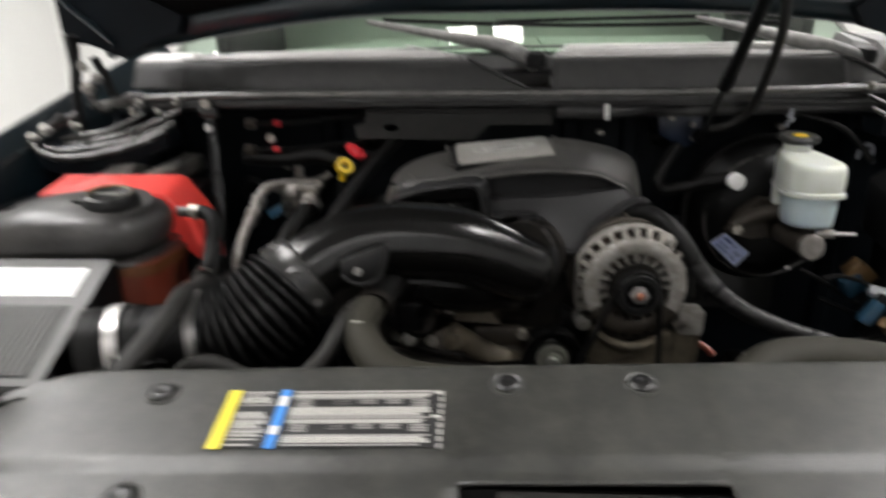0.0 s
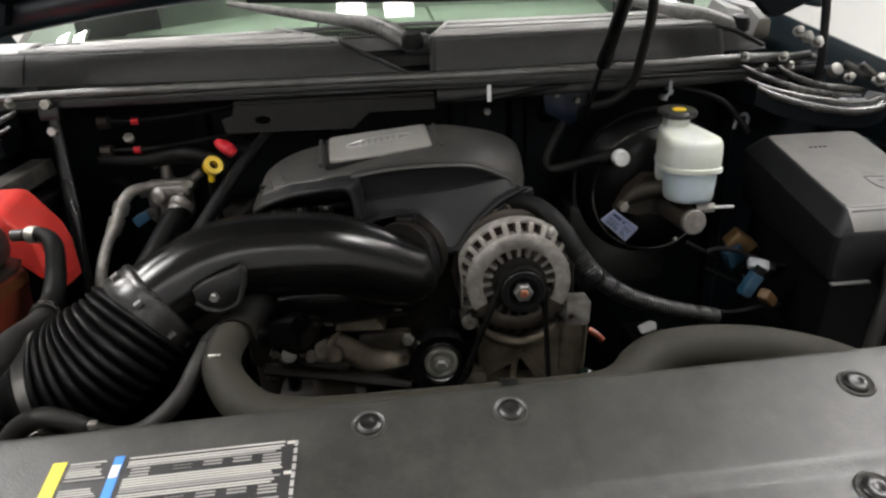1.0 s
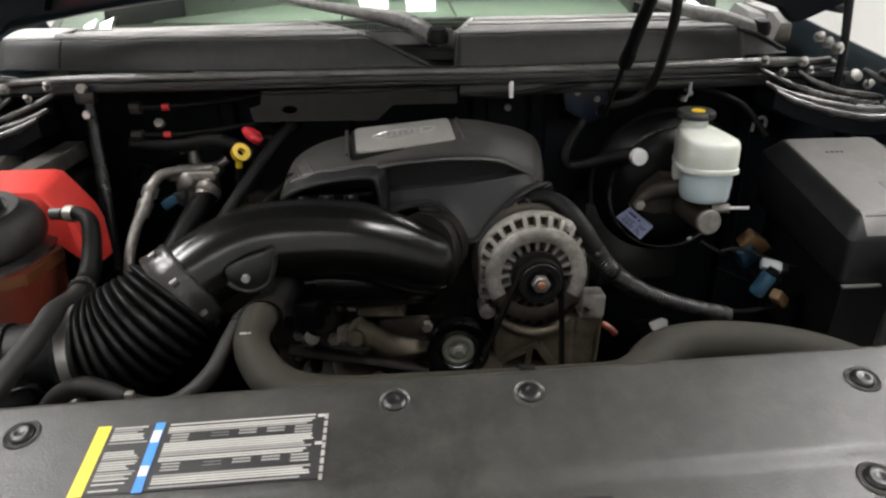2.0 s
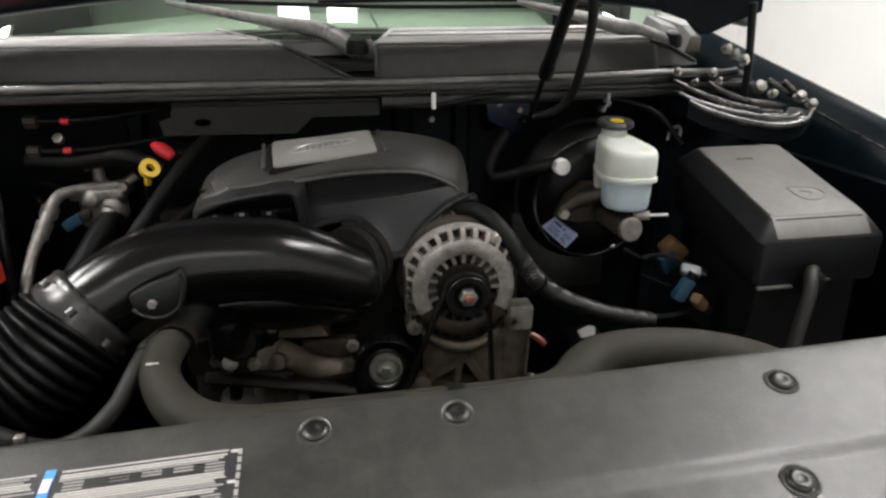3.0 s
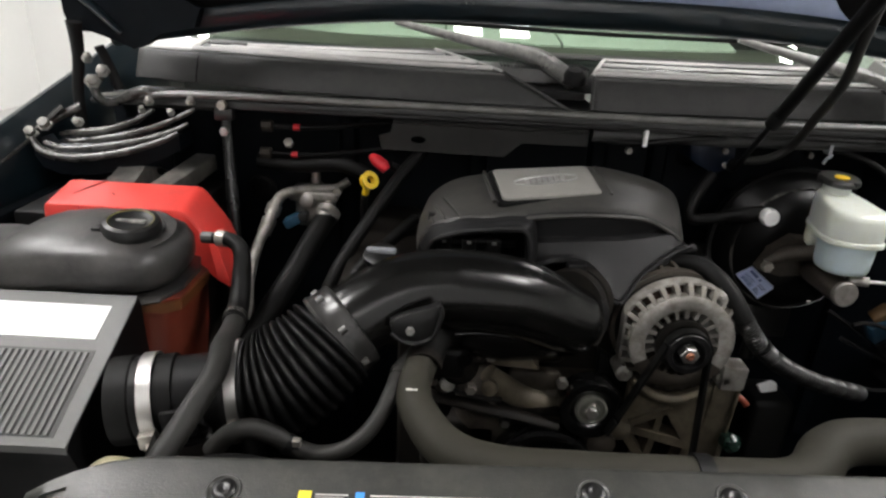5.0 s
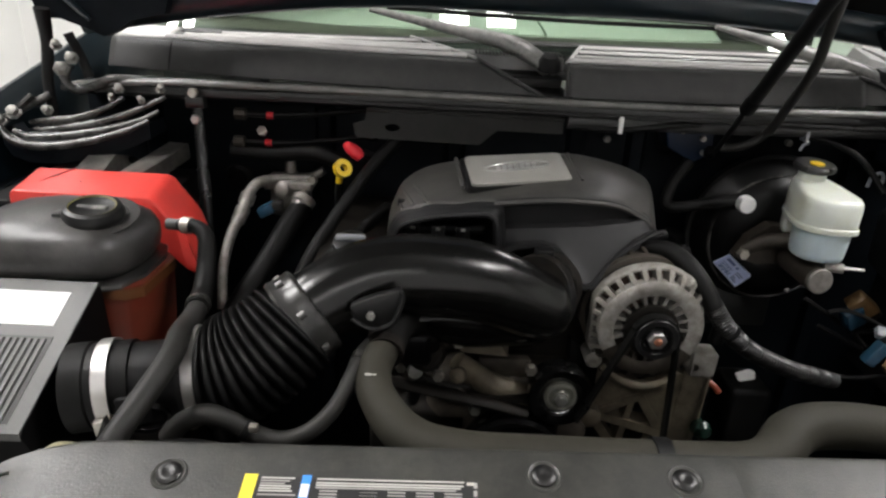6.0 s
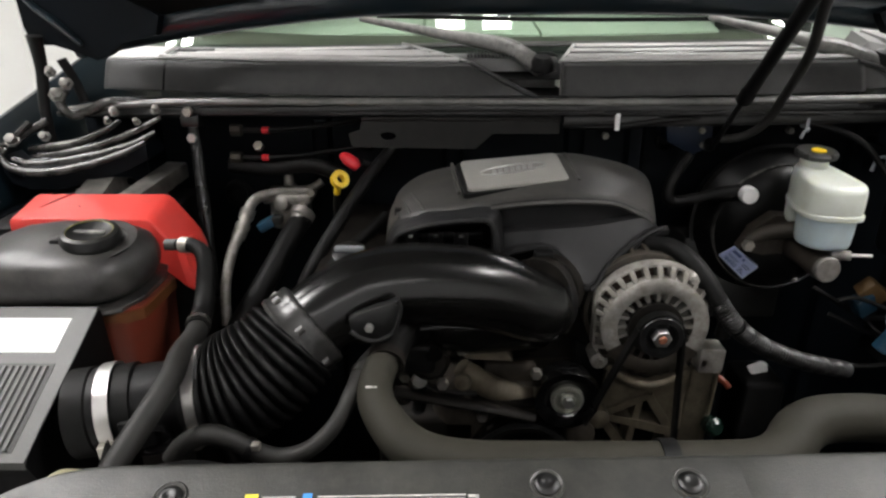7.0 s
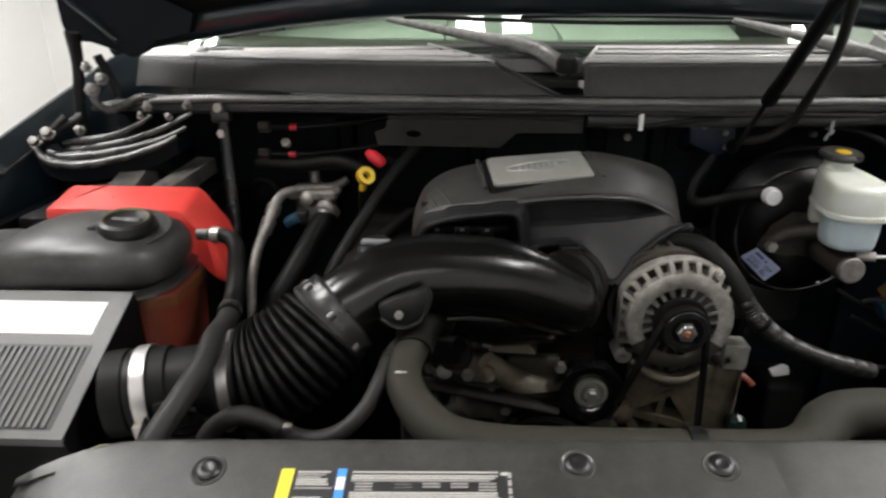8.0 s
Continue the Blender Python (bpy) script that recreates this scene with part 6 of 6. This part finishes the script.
part("paint_mark", box((-0.233, 0.157, 1.0836), (-0.221, 0.160, 1.0850), 0.0003), M_PRINT, rh)
wo = thing("water_outlet", (-0.21, 0.25, 1.07), "dark cast water outlet with a spring clamp", "water outlet")
part("neck", sweep([(-0.214, 0.22, 1.079), (-0.205, 0.27, 1.085), (-0.19, 0.32, 1.07), (-0.17, 0.36, 1.05)], [0.0175, 0.020, 0.026, 0.03], 20), M_RUBBER, wo)
part("clamp", lathe([(-0.006, 0.0185), (-0.006, 0.0215), (0.006, 0.0215), (0.006, 0.0185)], (-0.217, 0.217, 1.079), (0.1, 0.95, 0.15), 28), M_IRON, wo)
bh = thing("bypass_hose", (-0.34, 0.13, 1.03), "slim grey rubber hose looping below the bellows", "hose")
part("hose", sweep([(-0.432, 0.125, 1.018), (-0.414, 0.127, 1.038), (-0.391, 0.13, 1.046), (-0.366, 0.13, 1.038), (-0.345, 0.13, 1.024), (-0.318, 0.13, 1.0175), (-0.288, 0.132, 1.028), (-0.264, 0.150, 1.046), (-0.250, 0.175, 1.068), (-0.240, 0.215, 1.078), (-0.215, 0.28, 1.075)], [0.0105, 0.0108, 0.0108, 0.0102, 0.0098, 0.0095, 0.0092, 0.009, 0.0088, 0.0088, 0.0088], 14), M_HOSE_DARK, bh)
part("end_clamp", lathe([(-0.005, 0.0088), (-0.005, 0.0112), (0.005, 0.0112), (0.005, 0.0088)], (-0.243, 0.200, 1.0755), (0.2, 0.95, 0.25), 18), M_LIP, bh)
fs = thing("fan_shroud", (-0.3, 0.09, 1.0), "black plastic fan shroud edge behind the radiator", "fan shroud")
part("edge", sweep([(-0.50, 0.06, 1.01), (-0.42, 0.075, 1.035), (-0.36, 0.075, 1.035), (-0.28, 0.075, 1.0), (-0.1, 0.075, 0.99), (0.2, 0.075, 0.99), (0.45, 0.06, 1.0)], [0.012, 0.016, 0.016, 0.012, 0.012, 0.012, 0.012], 10), M_BLACK, fs)
part("wall", box((-0.5, 0.055, 0.425), (0.5, 0.075, 1.0), 0.004), M_BLACK, fs)

# ---- driver's side: booster, master cylinder, fuse box ----
bo = thing("brake_booster", (0.43, 0.75, 1.08), "black round brake booster behind the master cylinder", "brake booster")
part("shell", lathe([(-0.08, 0.0), (-0.08, 0.10), (-0.03, 0.135), (0.0, 0.142), (0.008, 0.140), (0.014, 0.132), (0.05, 0.118), (0.07, 0.085), (0.074, 0.04), (0.085, 0.035), (0.085, 0.0)], (0.45, 0.745, 1.065), seg=64), M_BOOSTER, bo)
part("rim", lathe([(-0.003, 0.138), (-0.003, 0.146), (0.006, 0.146), (0.006, 0.138)], (0.45, 0.742, 1.065), seg=64), M_BOOSTER, bo)
# Paler lip material on this ring paints the booster's bright arc highlight.
part("edge_ring", lathe([(0.046, 0.116), (0.049, 0.1205), (0.053, 0.1175), (0.050, 0.113)], (0.45, 0.745, 1.065), seg=64), M_LIP, bo)
part("check_valve", lathe([(0, 0), (0, 0.0155), (0.012, 0.0155), (0.018, 0.013), (0.018, 0)], (0.371, 0.672, 1.136), (-0.1, -1, 0.05), 24), M_WHITE, bo, "white plastic check valve")
VAC = [(0.366, 0.685, 1.136), (0.335, 0.69, 1.131), (0.302, 0.70, 1.121), (0.256, 0.70, 1.114), (0.243, 0.70, 1.128), (0.255, 0.712, 1.158), (0.284, 0.735, 1.19)]
part("vacuum_hose", sweep(VAC, [0.015, 0.013, 0.0105, 0.0105, 0.0105, 0.0105, 0.0105], 14), M_RUBBER, bo)
c0, c1, c2, c3 = Vector((0.3475, 0.688, 1.0135)), Vector((0.3660, 0.672, 1.0365)), Vector((0.4115, 0.667, 0.998)), Vector((0.3965, 0.685, 0.968))
def on_label(u, v, lift):
    n = (c1 - c0).cross(c3 - c0).normalized()
    p = c0.lerp(c1, v).lerp(c3.lerp(c2, v), u)
    return p + n * lift * (1 if n.y < 0 else -1)
def label_bar(u0, u1, v0, v1, l0, l1):
    return loft([[on_label(u, v, l) for u, v in ((u0, v0), (u1, v0), (u1, v1), (u0, v1))] for l in (l0, l1)])
lab = part("label", label_bar(0, 1, 0, 1, -0.012, 0.0), mat("pale_blue_paper", (0.55, 0.62, 0.86), 0.45, vary=0.04, bump=0.02), bo, "pale blue label with dark print")
b = bmesh.new()
for u0, u1, v0, v1 in ((0.08, 0.40, 0.74, 0.90), (0.48, 0.56, 0.74, 0.88), (0.62, 0.90, 0.62, 0.67), (0.62, 0.86, 0.50, 0.55), (0.08, 0.50, 0.52, 0.56), (0.08, 0.46, 0.42, 0.46)):
    merge(b, label_bar(u0, u1, v0, v1, 0.0002, 0.0006))
for k in range(11):
    merge(b, label_bar(0.10 + 0.042 * k, 0.10 + 0.042 * k + (0.026 if k % 3 else 0.014), 0.10, 0.36, 0.0002, 0.0006))
for k in range(3):
    merge(b, label_bar(0.64, 0.88 - 0.06 * k, 0.14 + 0.1 * k, 0.19 + 0.1 * k, 0.0002, 0.0006))
part("label_print", b, mat("slate_blue_print", (0.10, 0.14, 0.34), 0.45, scale=200, vary=0.3, bump=0.0), lab)
mc = thing("master_cylinder", (0.44, 0.58, 1.05), "dirty aluminium brake master cylinder", "master cylinder")
part("bore", sweep([(0.446, 0.62, 1.060), (0.447, 0.58, 1.057), (0.449, 0.535, 1.055)], [0.024, 0.0215, 0.0205], 20), M_ALU_DIRTY, mc)
part("flange", box((0.375, 0.655, 1.045), (0.52, 0.667, 1.085), 0.005), M_ALU_DIRTY, mc)
part("end_plug", disc((0.4495, 0.535, 1.055), 0.021, 0.009, (0.05, -1, 0.1), 0.002, 28), M_VALVE, mc, "pale round end plug")
part("port", sweep([(0.46, 0.545, 1.075), (0.485, 0.535, 1.077)], 0.008, 12, 1), M_ALU, mc)
part("pipe_stub", sweep([(0.482, 0.536, 1.077), (0.515, 0.53, 1.078)], 0.003, 8, 1), M_STEEL, mc)
part("flange_nut", hexnut((0.362, 0.622, 1.062), 0.010, 0.012), M_ZINC, mc)
part("rear_casting", loft([[(0.355, y, 1.050), (0.375, y, 1.088), (0.405, y, 1.112), (0.440, y, 1.110), (0.440, y, 1.045), (0.395, y, 1.040)] for y in (0.628, 0.655)]), M_ALU_DIRTY, mc)
part("casting_rib", sweep([(0.362, 0.626, 1.064), (0.392, 0.620, 1.085), (0.430, 0.600, 1.098)], [0.010, 0.013, 0.014], 12), M_ALU_DIRTY, mc)
fr = thing("brake_fluid_reservoir", (0.45, 0.58, 1.08), "yellowed milky plastic brake fluid reservoir with dark cap", "fluid reservoir")
def rounded(points, rounds=3):
    """Cuts the corners of a closed outline, again and again."""
    pts = [Vector((*q, 0.0)) for q in points]
    for _ in range(rounds):
        pts = [q for a, b in zip(pts, pts[1:] + pts[:1]) for q in (a.lerp(b, 0.22), a.lerp(b, 0.78))]
    return pts
def tank_loop(outline, centre, scale, z, slope=0.0):
    c = Vector((*centre, 0.0))
    return [Vector((*(c + (q - c) * scale).xy, z + slope * (q.y - c.y))) for q in outline]
UPPER = rounded([(0.427, 0.522), (0.474, 0.520), (0.490, 0.534), (0.491, 0.565), (0.484, 0.625), (0.472, 0.657), (0.436, 0.658), (0.422, 0.640), (0.407, 0.585), (0.404, 0.545)], 3)
LOWER = rounded([(0.430, 0.524), (0.470, 0.522), (0.485, 0.536), (0.486, 0.565), (0.476, 0.602), (0.425, 0.604), (0.411, 0.580), (0.410, 0.545)], 3)
MID = (0.449, 0.588)
part("upper_shell", loft([tank_loop(UPPER, MID, k, z, sl) for k, z, sl in ((0.97, 1.140, 0.0), (1.0, 1.146, 0.0), (1.005, 1.165, 0.01), (1.0, 1.181, 0.04), (0.975, 1.189, 0.06), (0.92, 1.1935, 0.07), (0.80, 1.196, 0.075))]), M_MILK, fr, smooth=50)
part("seam", loft([tank_loop(UPPER, MID, k, z) for k, z in ((1.0, 1.136), (1.045, 1.1375), (1.05, 1.141), (1.045, 1.1445), (1.0, 1.146))]), M_MILK, fr, smooth=50)
LMID = (0.448, 0.562)
part("lower_shell", loft([tank_loop(LOWER, LMID, k, z) for k, z in ((1.0, 1.139), (0.985, 1.115), (0.95, 1.095), (0.90, 1.0885), (0.75, 1.086))]), M_FLUID, fr, smooth=60)
REAR = rounded([(0.412, 0.604), (0.455, 0.604), (0.455, 0.650), (0.425, 0.650)], 3)
part("rear_chamber", loft([tank_loop(REAR, (0.435, 0.627), k, z) for k, z in ((1.0, 1.140), (0.98, 1.118), (0.90, 1.108), (0.7, 1.105))]), M_MILK, fr, smooth=60)
part("neck", lathe([(0, 0), (0, 0.024), (0.006, 0.0215), (0.024, 0.0215), (0.024, 0)], (0.4495, 0.628, 1.192), (0, 0, 1), 28), M_MILK, fr)
cpp = part("cap", lathe([(0, 0), (0, 0.026), (0.003, 0.0315), (0.009, 0.0325), (0.013, 0.029), (0.012, 0.012), (0.012, 0)], (0.4495, 0.628, 1.212), (0, -0.1, 1), 32), M_COWL, fr, "dusty black screw cap with a yellow mark")
part("cap_mark", disc((0.4510, 0.624, 1.2235), 0.0115, 0.0022, (0, -0.1, 1), 0.0005, 20), M_YELLOW, cpp, "worn yellow mark")
for a in (0.4, 2.2, 3.6, 5.2):
    part("cap_tooth", box((-0.006, 0.027, -0.004), (0.006, 0.0345, 0.004), 0.0015, m=Matrix.Translation((0.4495, 0.627, 1.219)) @ pose(0, 0, 0, 0, 0, math.degrees(a))), M_COWL, cpp)
lv = thing("abs_unit", (0.40, 0.74, 0.95), "black control unit below the brake booster", "control unit")
part("case", box((0.30, 0.735, 0.86), (0.50, 0.84, 1.03), 0.008), M_SEAL, lv)
part("bracket", sweep([(0.43, 0.72, 0.965), (0.47, 0.70, 0.968), (0.5, 0.69, 0.965)], 0.004, 8), M_STEEL, lv)

fb = thing("fuse_box", (0.68, 0.5, 0.95), "grey-black fuse box with a sloping dusty lid", "fuse box")
def lid_plane(y):
    return 1.117 + 0.27 * (y - 0.375)
def lid_loop(x0, x1, y0, y1, dz, k=1.0):
    out = []
    r = 0.010
    for cx, cy, a0 in ((x1 - r, y1 - r, 0), (x0 + r, y1 - r, 90), (x0 + r, y0 + r, 180), (x1 - r, y0 + r, 270)):
        for i in range(5):
            a = radians(a0 + 22.5 * i)
            x, y = cx + r * math.cos(a), cy + r * math.sin(a)
            out.append(Vector((x, y, lid_plane(0.375 + (y - 0.375) * k) + dz)))
    return out
# Dark plastic sides; the bevels' shade is put into the same colour.
part("lid", loft([lid_loop(0.572, 0.770, 0.356, 0.612, -0.098, 0.7), lid_loop(0.568, 0.773, 0.353, 0.614, -0.092, 0.75), lid_loop(0.567, 0.774, 0.352, 0.614, -0.027), lid_loop(0.569, 0.772, 0.354, 0.612, -0.0235), lid_loop(0.589, 0.753, 0.3735, 0.600, -0.0025), lid_loop(0.592, 0.750, 0.376, 0.597, -0.001)]), mat("dark_shaded_lid_plastic", (0.006, 0.0063, 0.007), 0.45, scale=40, vary=0.2, bump=0.2, dirt=(0.014, 0.014, 0.014), dirt_amount=0.4, spec=0.25), fb, "dark slate lid with deep sides, bevel shade in its colour", smooth=30)
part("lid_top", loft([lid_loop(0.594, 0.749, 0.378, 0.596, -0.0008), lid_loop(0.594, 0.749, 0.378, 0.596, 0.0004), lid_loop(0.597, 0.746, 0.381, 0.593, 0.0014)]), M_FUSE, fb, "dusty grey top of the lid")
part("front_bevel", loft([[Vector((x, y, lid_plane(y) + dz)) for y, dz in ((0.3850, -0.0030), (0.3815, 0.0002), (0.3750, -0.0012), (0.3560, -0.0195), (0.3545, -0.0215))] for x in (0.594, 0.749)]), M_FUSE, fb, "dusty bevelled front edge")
b = loft([[Vector((x + 0.008 * q, 0.372, 1.035)), Vector((x + 0.008 * q, 0.600, 1.075)), Vector((x, 0.60, 0.88)), Vector((x, 0.375, 0.88))] for x, q in ((0.582, 1), (0.762, -1))])
bevel(b, 0.004, 2, 30)
part("body", b, M_BLACK, fb)
# Pale strips paint the highlight along the lid skirt's lower edge.
part("front_highlight", box((0.570, 0.346, 1.013), (0.628, 0.355, 1.0165), 0.001), M_LID, fb, "pale strip painting the skirt edge highlight")
part("front_highlight", box((0.662, 0.346, 1.020), (0.690, 0.355, 1.0235), 0.001), M_LIP, fb)
def lid_mark(points, r=0.0007):
    return sweep([Vector((x, y, lid_plane(y) + 0.0016)) for x, y in points], r, 6, 3)
part("lid_mark", lid_mark([(0.668, 0.452), (0.712, 0.446), (0.718, 0.424), (0.690, 0.412), (0.672, 0.424), (0.668, 0.452)]), M_LID, fb)
part("lid_mark", lid_mark([(0.684, 0.440), (0.700, 0.432), (0.690, 0.424)]), M_LID, fb)
for x in (0.640, 0.648, 0.656, 0.664):
    part("lid_mark", lid_mark([(x, 0.548), (x + 0.004, 0.545)], 0.0014), M_BLACK, fb)
part("latch", box((0.640, 0.336, 1.005), (0.672, 0.356, 1.036), 0.004), M_BLACK, fb)
for k in range(3):
    part("latch_rib", box((0.649, 0.3345, 1.011 + 0.006 * k), (0.658, 0.337, 1.014 + 0.006 * k), 0.0006), M_CLEAR, fb)
solo("vent_tube", sweep([(0.655, 0.345, 1.040), (0.640, 0.33, 1.040), (0.626, 0.31, 1.018), (0.605, 0.295, 0.95), (0.585, 0.28, 0.80), (0.585, 0.28, 0.43)], 0.0095, 12), M_HOSE_DARK, "bent black tube below the fuse box", "hose")
wl = thing("wiring_sleeve", (0.25, 0.34, 1.04), "glossy black ribbed wiring sleeve beside the alternator", "wiring sleeve")
part("smooth_end", sweep([(0.128, 0.43, 1.135), (0.150, 0.40, 1.145), (0.168, 0.372, 1.138), (0.185, 0.352, 1.118), (0.200, 0.340, 1.092)], 0.0125, 14), M_RUBBER, wl)
part("ribbed_run", sweep([(0.198, 0.342, 1.096), (0.226, 0.335, 1.060), (0.274, 0.35, 1.022), (0.339, 0.375, 0.986), (0.40, 0.405, 0.957), (0.45, 0.43, 0.935)], lambda u: 0.0118 + 0.0014 * math.sin(u * 62 * 2 * math.pi), 14, 60), M_SEAL, wl, smooth=70)
part("cable_tie", lathe([(-0.002, 0.0118), (-0.002, 0.0138), (0.002, 0.0138), (0.002, 0.0118)], (0.226, 0.335, 1.060), (0.7, 0.1, -0.65), 18), M_BLACK, wl)
solo("alternator_cable", sweep([(0.20, 0.36, 1.10), (0.215, 0.345, 1.07), (0.215, 0.345, 1.04)], 0.010, 10), M_RUBBER, "black cable at the alternator side", "cable")
def connector(at, m, rot, size, lab):
    t = thing("wiring_connector", at, lab, "connector", "connectors")
    b = box((-size[0], -size[1], -size[2]), size, 0.004)
    b.transform(Matrix.Translation(at) @ pose(0, 0, 0, *rot))
    part("plug", b, m, t)
    b = box((size[0] * 0.8, -size[1] * 0.8, -size[2] * 0.8), (size[0] * 1.6, size[1] * 0.8, size[2] * 0.8), 0.003)
    b.transform(Matrix.Translation(at) @ pose(0, 0, 0, *rot))
    part("socket", b, M_BLACK, t)
    return t
connector((0.548, 0.555, 1.005), M_BROWN, (20, 35, 10), (0.024, 0.012, 0.016), "tan wiring connector beside the fuse box")
connector((0.535, 0.55, 0.985), M_TEAL, (10, 60, 20), (0.018, 0.012, 0.016), "teal wiring connector beside the fuse box")
connector((0.515, 0.44, 1.012), M_CLEAR, (30, 10, -20), (0.016, 0.010, 0.006), "small white wiring connector")
connector((0.50, 0.43, 0.985), M_TEAL, (0, -60, 0), (0.020, 0.009, 0.010), "slim blue wiring connector")
connector((0.525, 0.42, 0.965), M_BROWN, (0, 40, 30), (0.018, 0.009, 0.009), "slim tan wiring connector")
rng = random.Random(11)
for k in range(5):
    p = Vector((0.42 + rng.random() * 0.12, 0.42 + rng.random() * 0.18, 0.93 + rng.random() * 0.07))
    pts = [p + Vector((0.05 * i + rng.uniform(-0.02, 0.02), rng.uniform(-0.05, 0.05), rng.uniform(-0.025, 0.035))) for i in range(4)]
    solo("loose_wire", sweep(pts, 0.0035 + 0.002 * rng.random(), 6, 6), M_RUBBER, "thin dark wire among the connectors", "wire", "loose wires")
solo("heat_shield", box((0.395, 0.60, 0.43), (0.475, 0.69, 0.795), 0.012, 3), M_RUBBER, "dark dusty exhaust heat shield", "heat shield")
# White chip added in place of bright floor glimpsed through the bay.
b = loft([[(-0.018, y, -0.010), (0.014, y, -0.011), (0.019, y, 0.003), (0.010, y, 0.010), (-0.017, y, 0.008)] for y in (-0.003, 0.003)])
b.transform(Matrix.Translation((0.437, 0.645, 0.802)) @ pose(0, 0, 0, -50, -12, 8))
solo("bright_floor_patch", b, M_WHITE, "small white chip standing in for bright floor seen through the bay", "tag")
solo("orange_clip", sweep([(0.236, 0.39, 0.950), (0.247, 0.385, 0.944), (0.255, 0.38, 0.936)], 0.005, 8), mat("orange_plastic", (0.2, 0.035, 0.012), 0.45, bump=0.05), "small orange clip beside the alternator bracket", "clip")
solo("cable_end_fitting", lathe([(0, 0), (0, 0.012), (0.015, 0.014), (0.022, 0.008), (0.022, 0)], (0.215, 0.34, 0.905), (0.2, -1, 0.2), 12), mat("dark_green_glossy_plastic", (0.008, 0.022, 0.016), 0.2, bump=0.05), "glossy dark green cable fitting beside the bracket", "fitting")

# small clutter seen in the gaps
lw = thing("engine_wire_loom", (-0.2, 0.34, 1.0), "grimy black wire loom in front of the engine", "wiring loom", "wiring looms")
part("conduit", sweep([(-0.27, 0.40, 1.06), (-0.235, 0.355, 1.035), (-0.205, 0.335, 1.005), (-0.185, 0.335, 0.965), (-0.19, 0.345, 0.92)], lambda u: 0.009 + 0.0008 * math.sin(u * 40 * 2 * math.pi), 10, 40), M_RUBBER, lw, smooth=70)
part("branch", sweep([(-0.205, 0.335, 1.005), (-0.175, 0.325, 1.02), (-0.15, 0.33, 1.032), (-0.125, 0.34, 1.03)], 0.005, 8), M_RUBBER, lw)
part("branch", sweep([(-0.19, 0.335, 0.975), (-0.15, 0.33, 0.962), (-0.11, 0.335, 0.955)], 0.004, 8), M_HOSE_DARK, lw)
part("plug", box((-0.225, 0.322, 1.0), (-0.203, 0.345, 1.02), 0.004), M_BLACK, lw)
part("plug", box((-0.165, 0.318, 1.022), (-0.142, 0.338, 1.045), 0.005), M_ALU_DIRTY, lw)
part("plug", lathe([(0, 0), (0, 0.011), (0.016, 0.010), (0.02, 0.005), (0.02, 0)], (-0.188, 0.33, 0.982), (0.2, -0.9, 0.4), 12), M_BADGE, lw)
hc = thing("hose_clip", (-0.35, 0.125, 1.04), "small zinc spring clip on the slim hose", "hose clip", "hose clips")
part("band", lathe([(-0.004, 0.0098), (-0.004, 0.0115), (0.004, 0.0115), (0.004, 0.0098)], (-0.352, 0.130, 1.0285), (0.85, 0, -0.5), 18), M_BLACK, hc)
part("ear", box((-0.346, 0.118, 1.034), (-0.337, 0.126, 1.042), 0.0015), M_ZINC, hc)
fl = thing("drain_fitting", (-0.495, 0.06, 1.05), "pale yellowed plastic drain fitting behind the shield", "fitting")
part("body", sweep([(-0.525, 0.07, 1.03), (-0.508, 0.066, 1.043), (-0.49, 0.066, 1.043), (-0.475, 0.075, 1.03)], [0.008, 0.010, 0.010, 0.008], 12), mat("yellowed_dirty_plastic", (0.3, 0.27, 0.16), 0.5, scale=60, vary=0.3, dirt=(0.1, 0.09, 0.06), dirt_amount=0.6), fl)
part("tab", loft([[(-0.477, 0.07, 1.045), (-0.452, 0.07, 1.045), (-0.461, 0.07, 1.082)], [(-0.477, 0.076, 1.045), (-0.452, 0.076, 1.045), (-0.461, 0.076, 1.082)]]), M_HOSE_DARK, fl)
gb = thing("firewall_bracket", (0.30, 0.80, 1.22), "navy painted bracket with small bolts on the firewall", "bracket")
part("plate", plate([(0.255, 0.80, 1.255), (0.345, 0.80, 1.255), (0.350, 0.80, 1.19), (0.315, 0.80, 1.175), (0.265, 0.80, 1.20)], (0, 0.065, 0), bev=0.003), mat("blue_navy_bracket_paint", (0.006, 0.014, 0.035), 0.35, scale=20, vary=0.3, bump=0.1), gb)
for c in ((0.285, 0.797, 1.235), (0.325, 0.797, 1.222), (0.33, 0.797, 1.195)):
    part("bolt", hexnut(c, 0.006, 0.008), M_ZINC, gb)
fc = thing("line_clip", (0.465, 0.72, 1.235), "small white plastic line clip by the reservoir", "clip")
part("jaw", sweep([(0.459, 0.70, 1.228), (0.463, 0.70, 1.238), (0.470, 0.70, 1.244), (0.473, 0.71, 1.238)], 0.0026, 8), M_CLEAR, fc)
part("stem", box((0.464, 0.70, 1.244), (0.470, 0.72, 1.262), 0.001), M_CLEAR, fc)
tc = thing("tube_clip", (0.60, 0.70, 1.18), "hazy plastic clip holding the line beside the fuse box", "clip")
part("jaw", sweep([(0.588, 0.69, 1.172), (0.592, 0.69, 1.190), (0.604, 0.69, 1.198), (0.612, 0.69, 1.190), (0.610, 0.69, 1.175)], 0.0032, 8), M_CLEAR, tc)
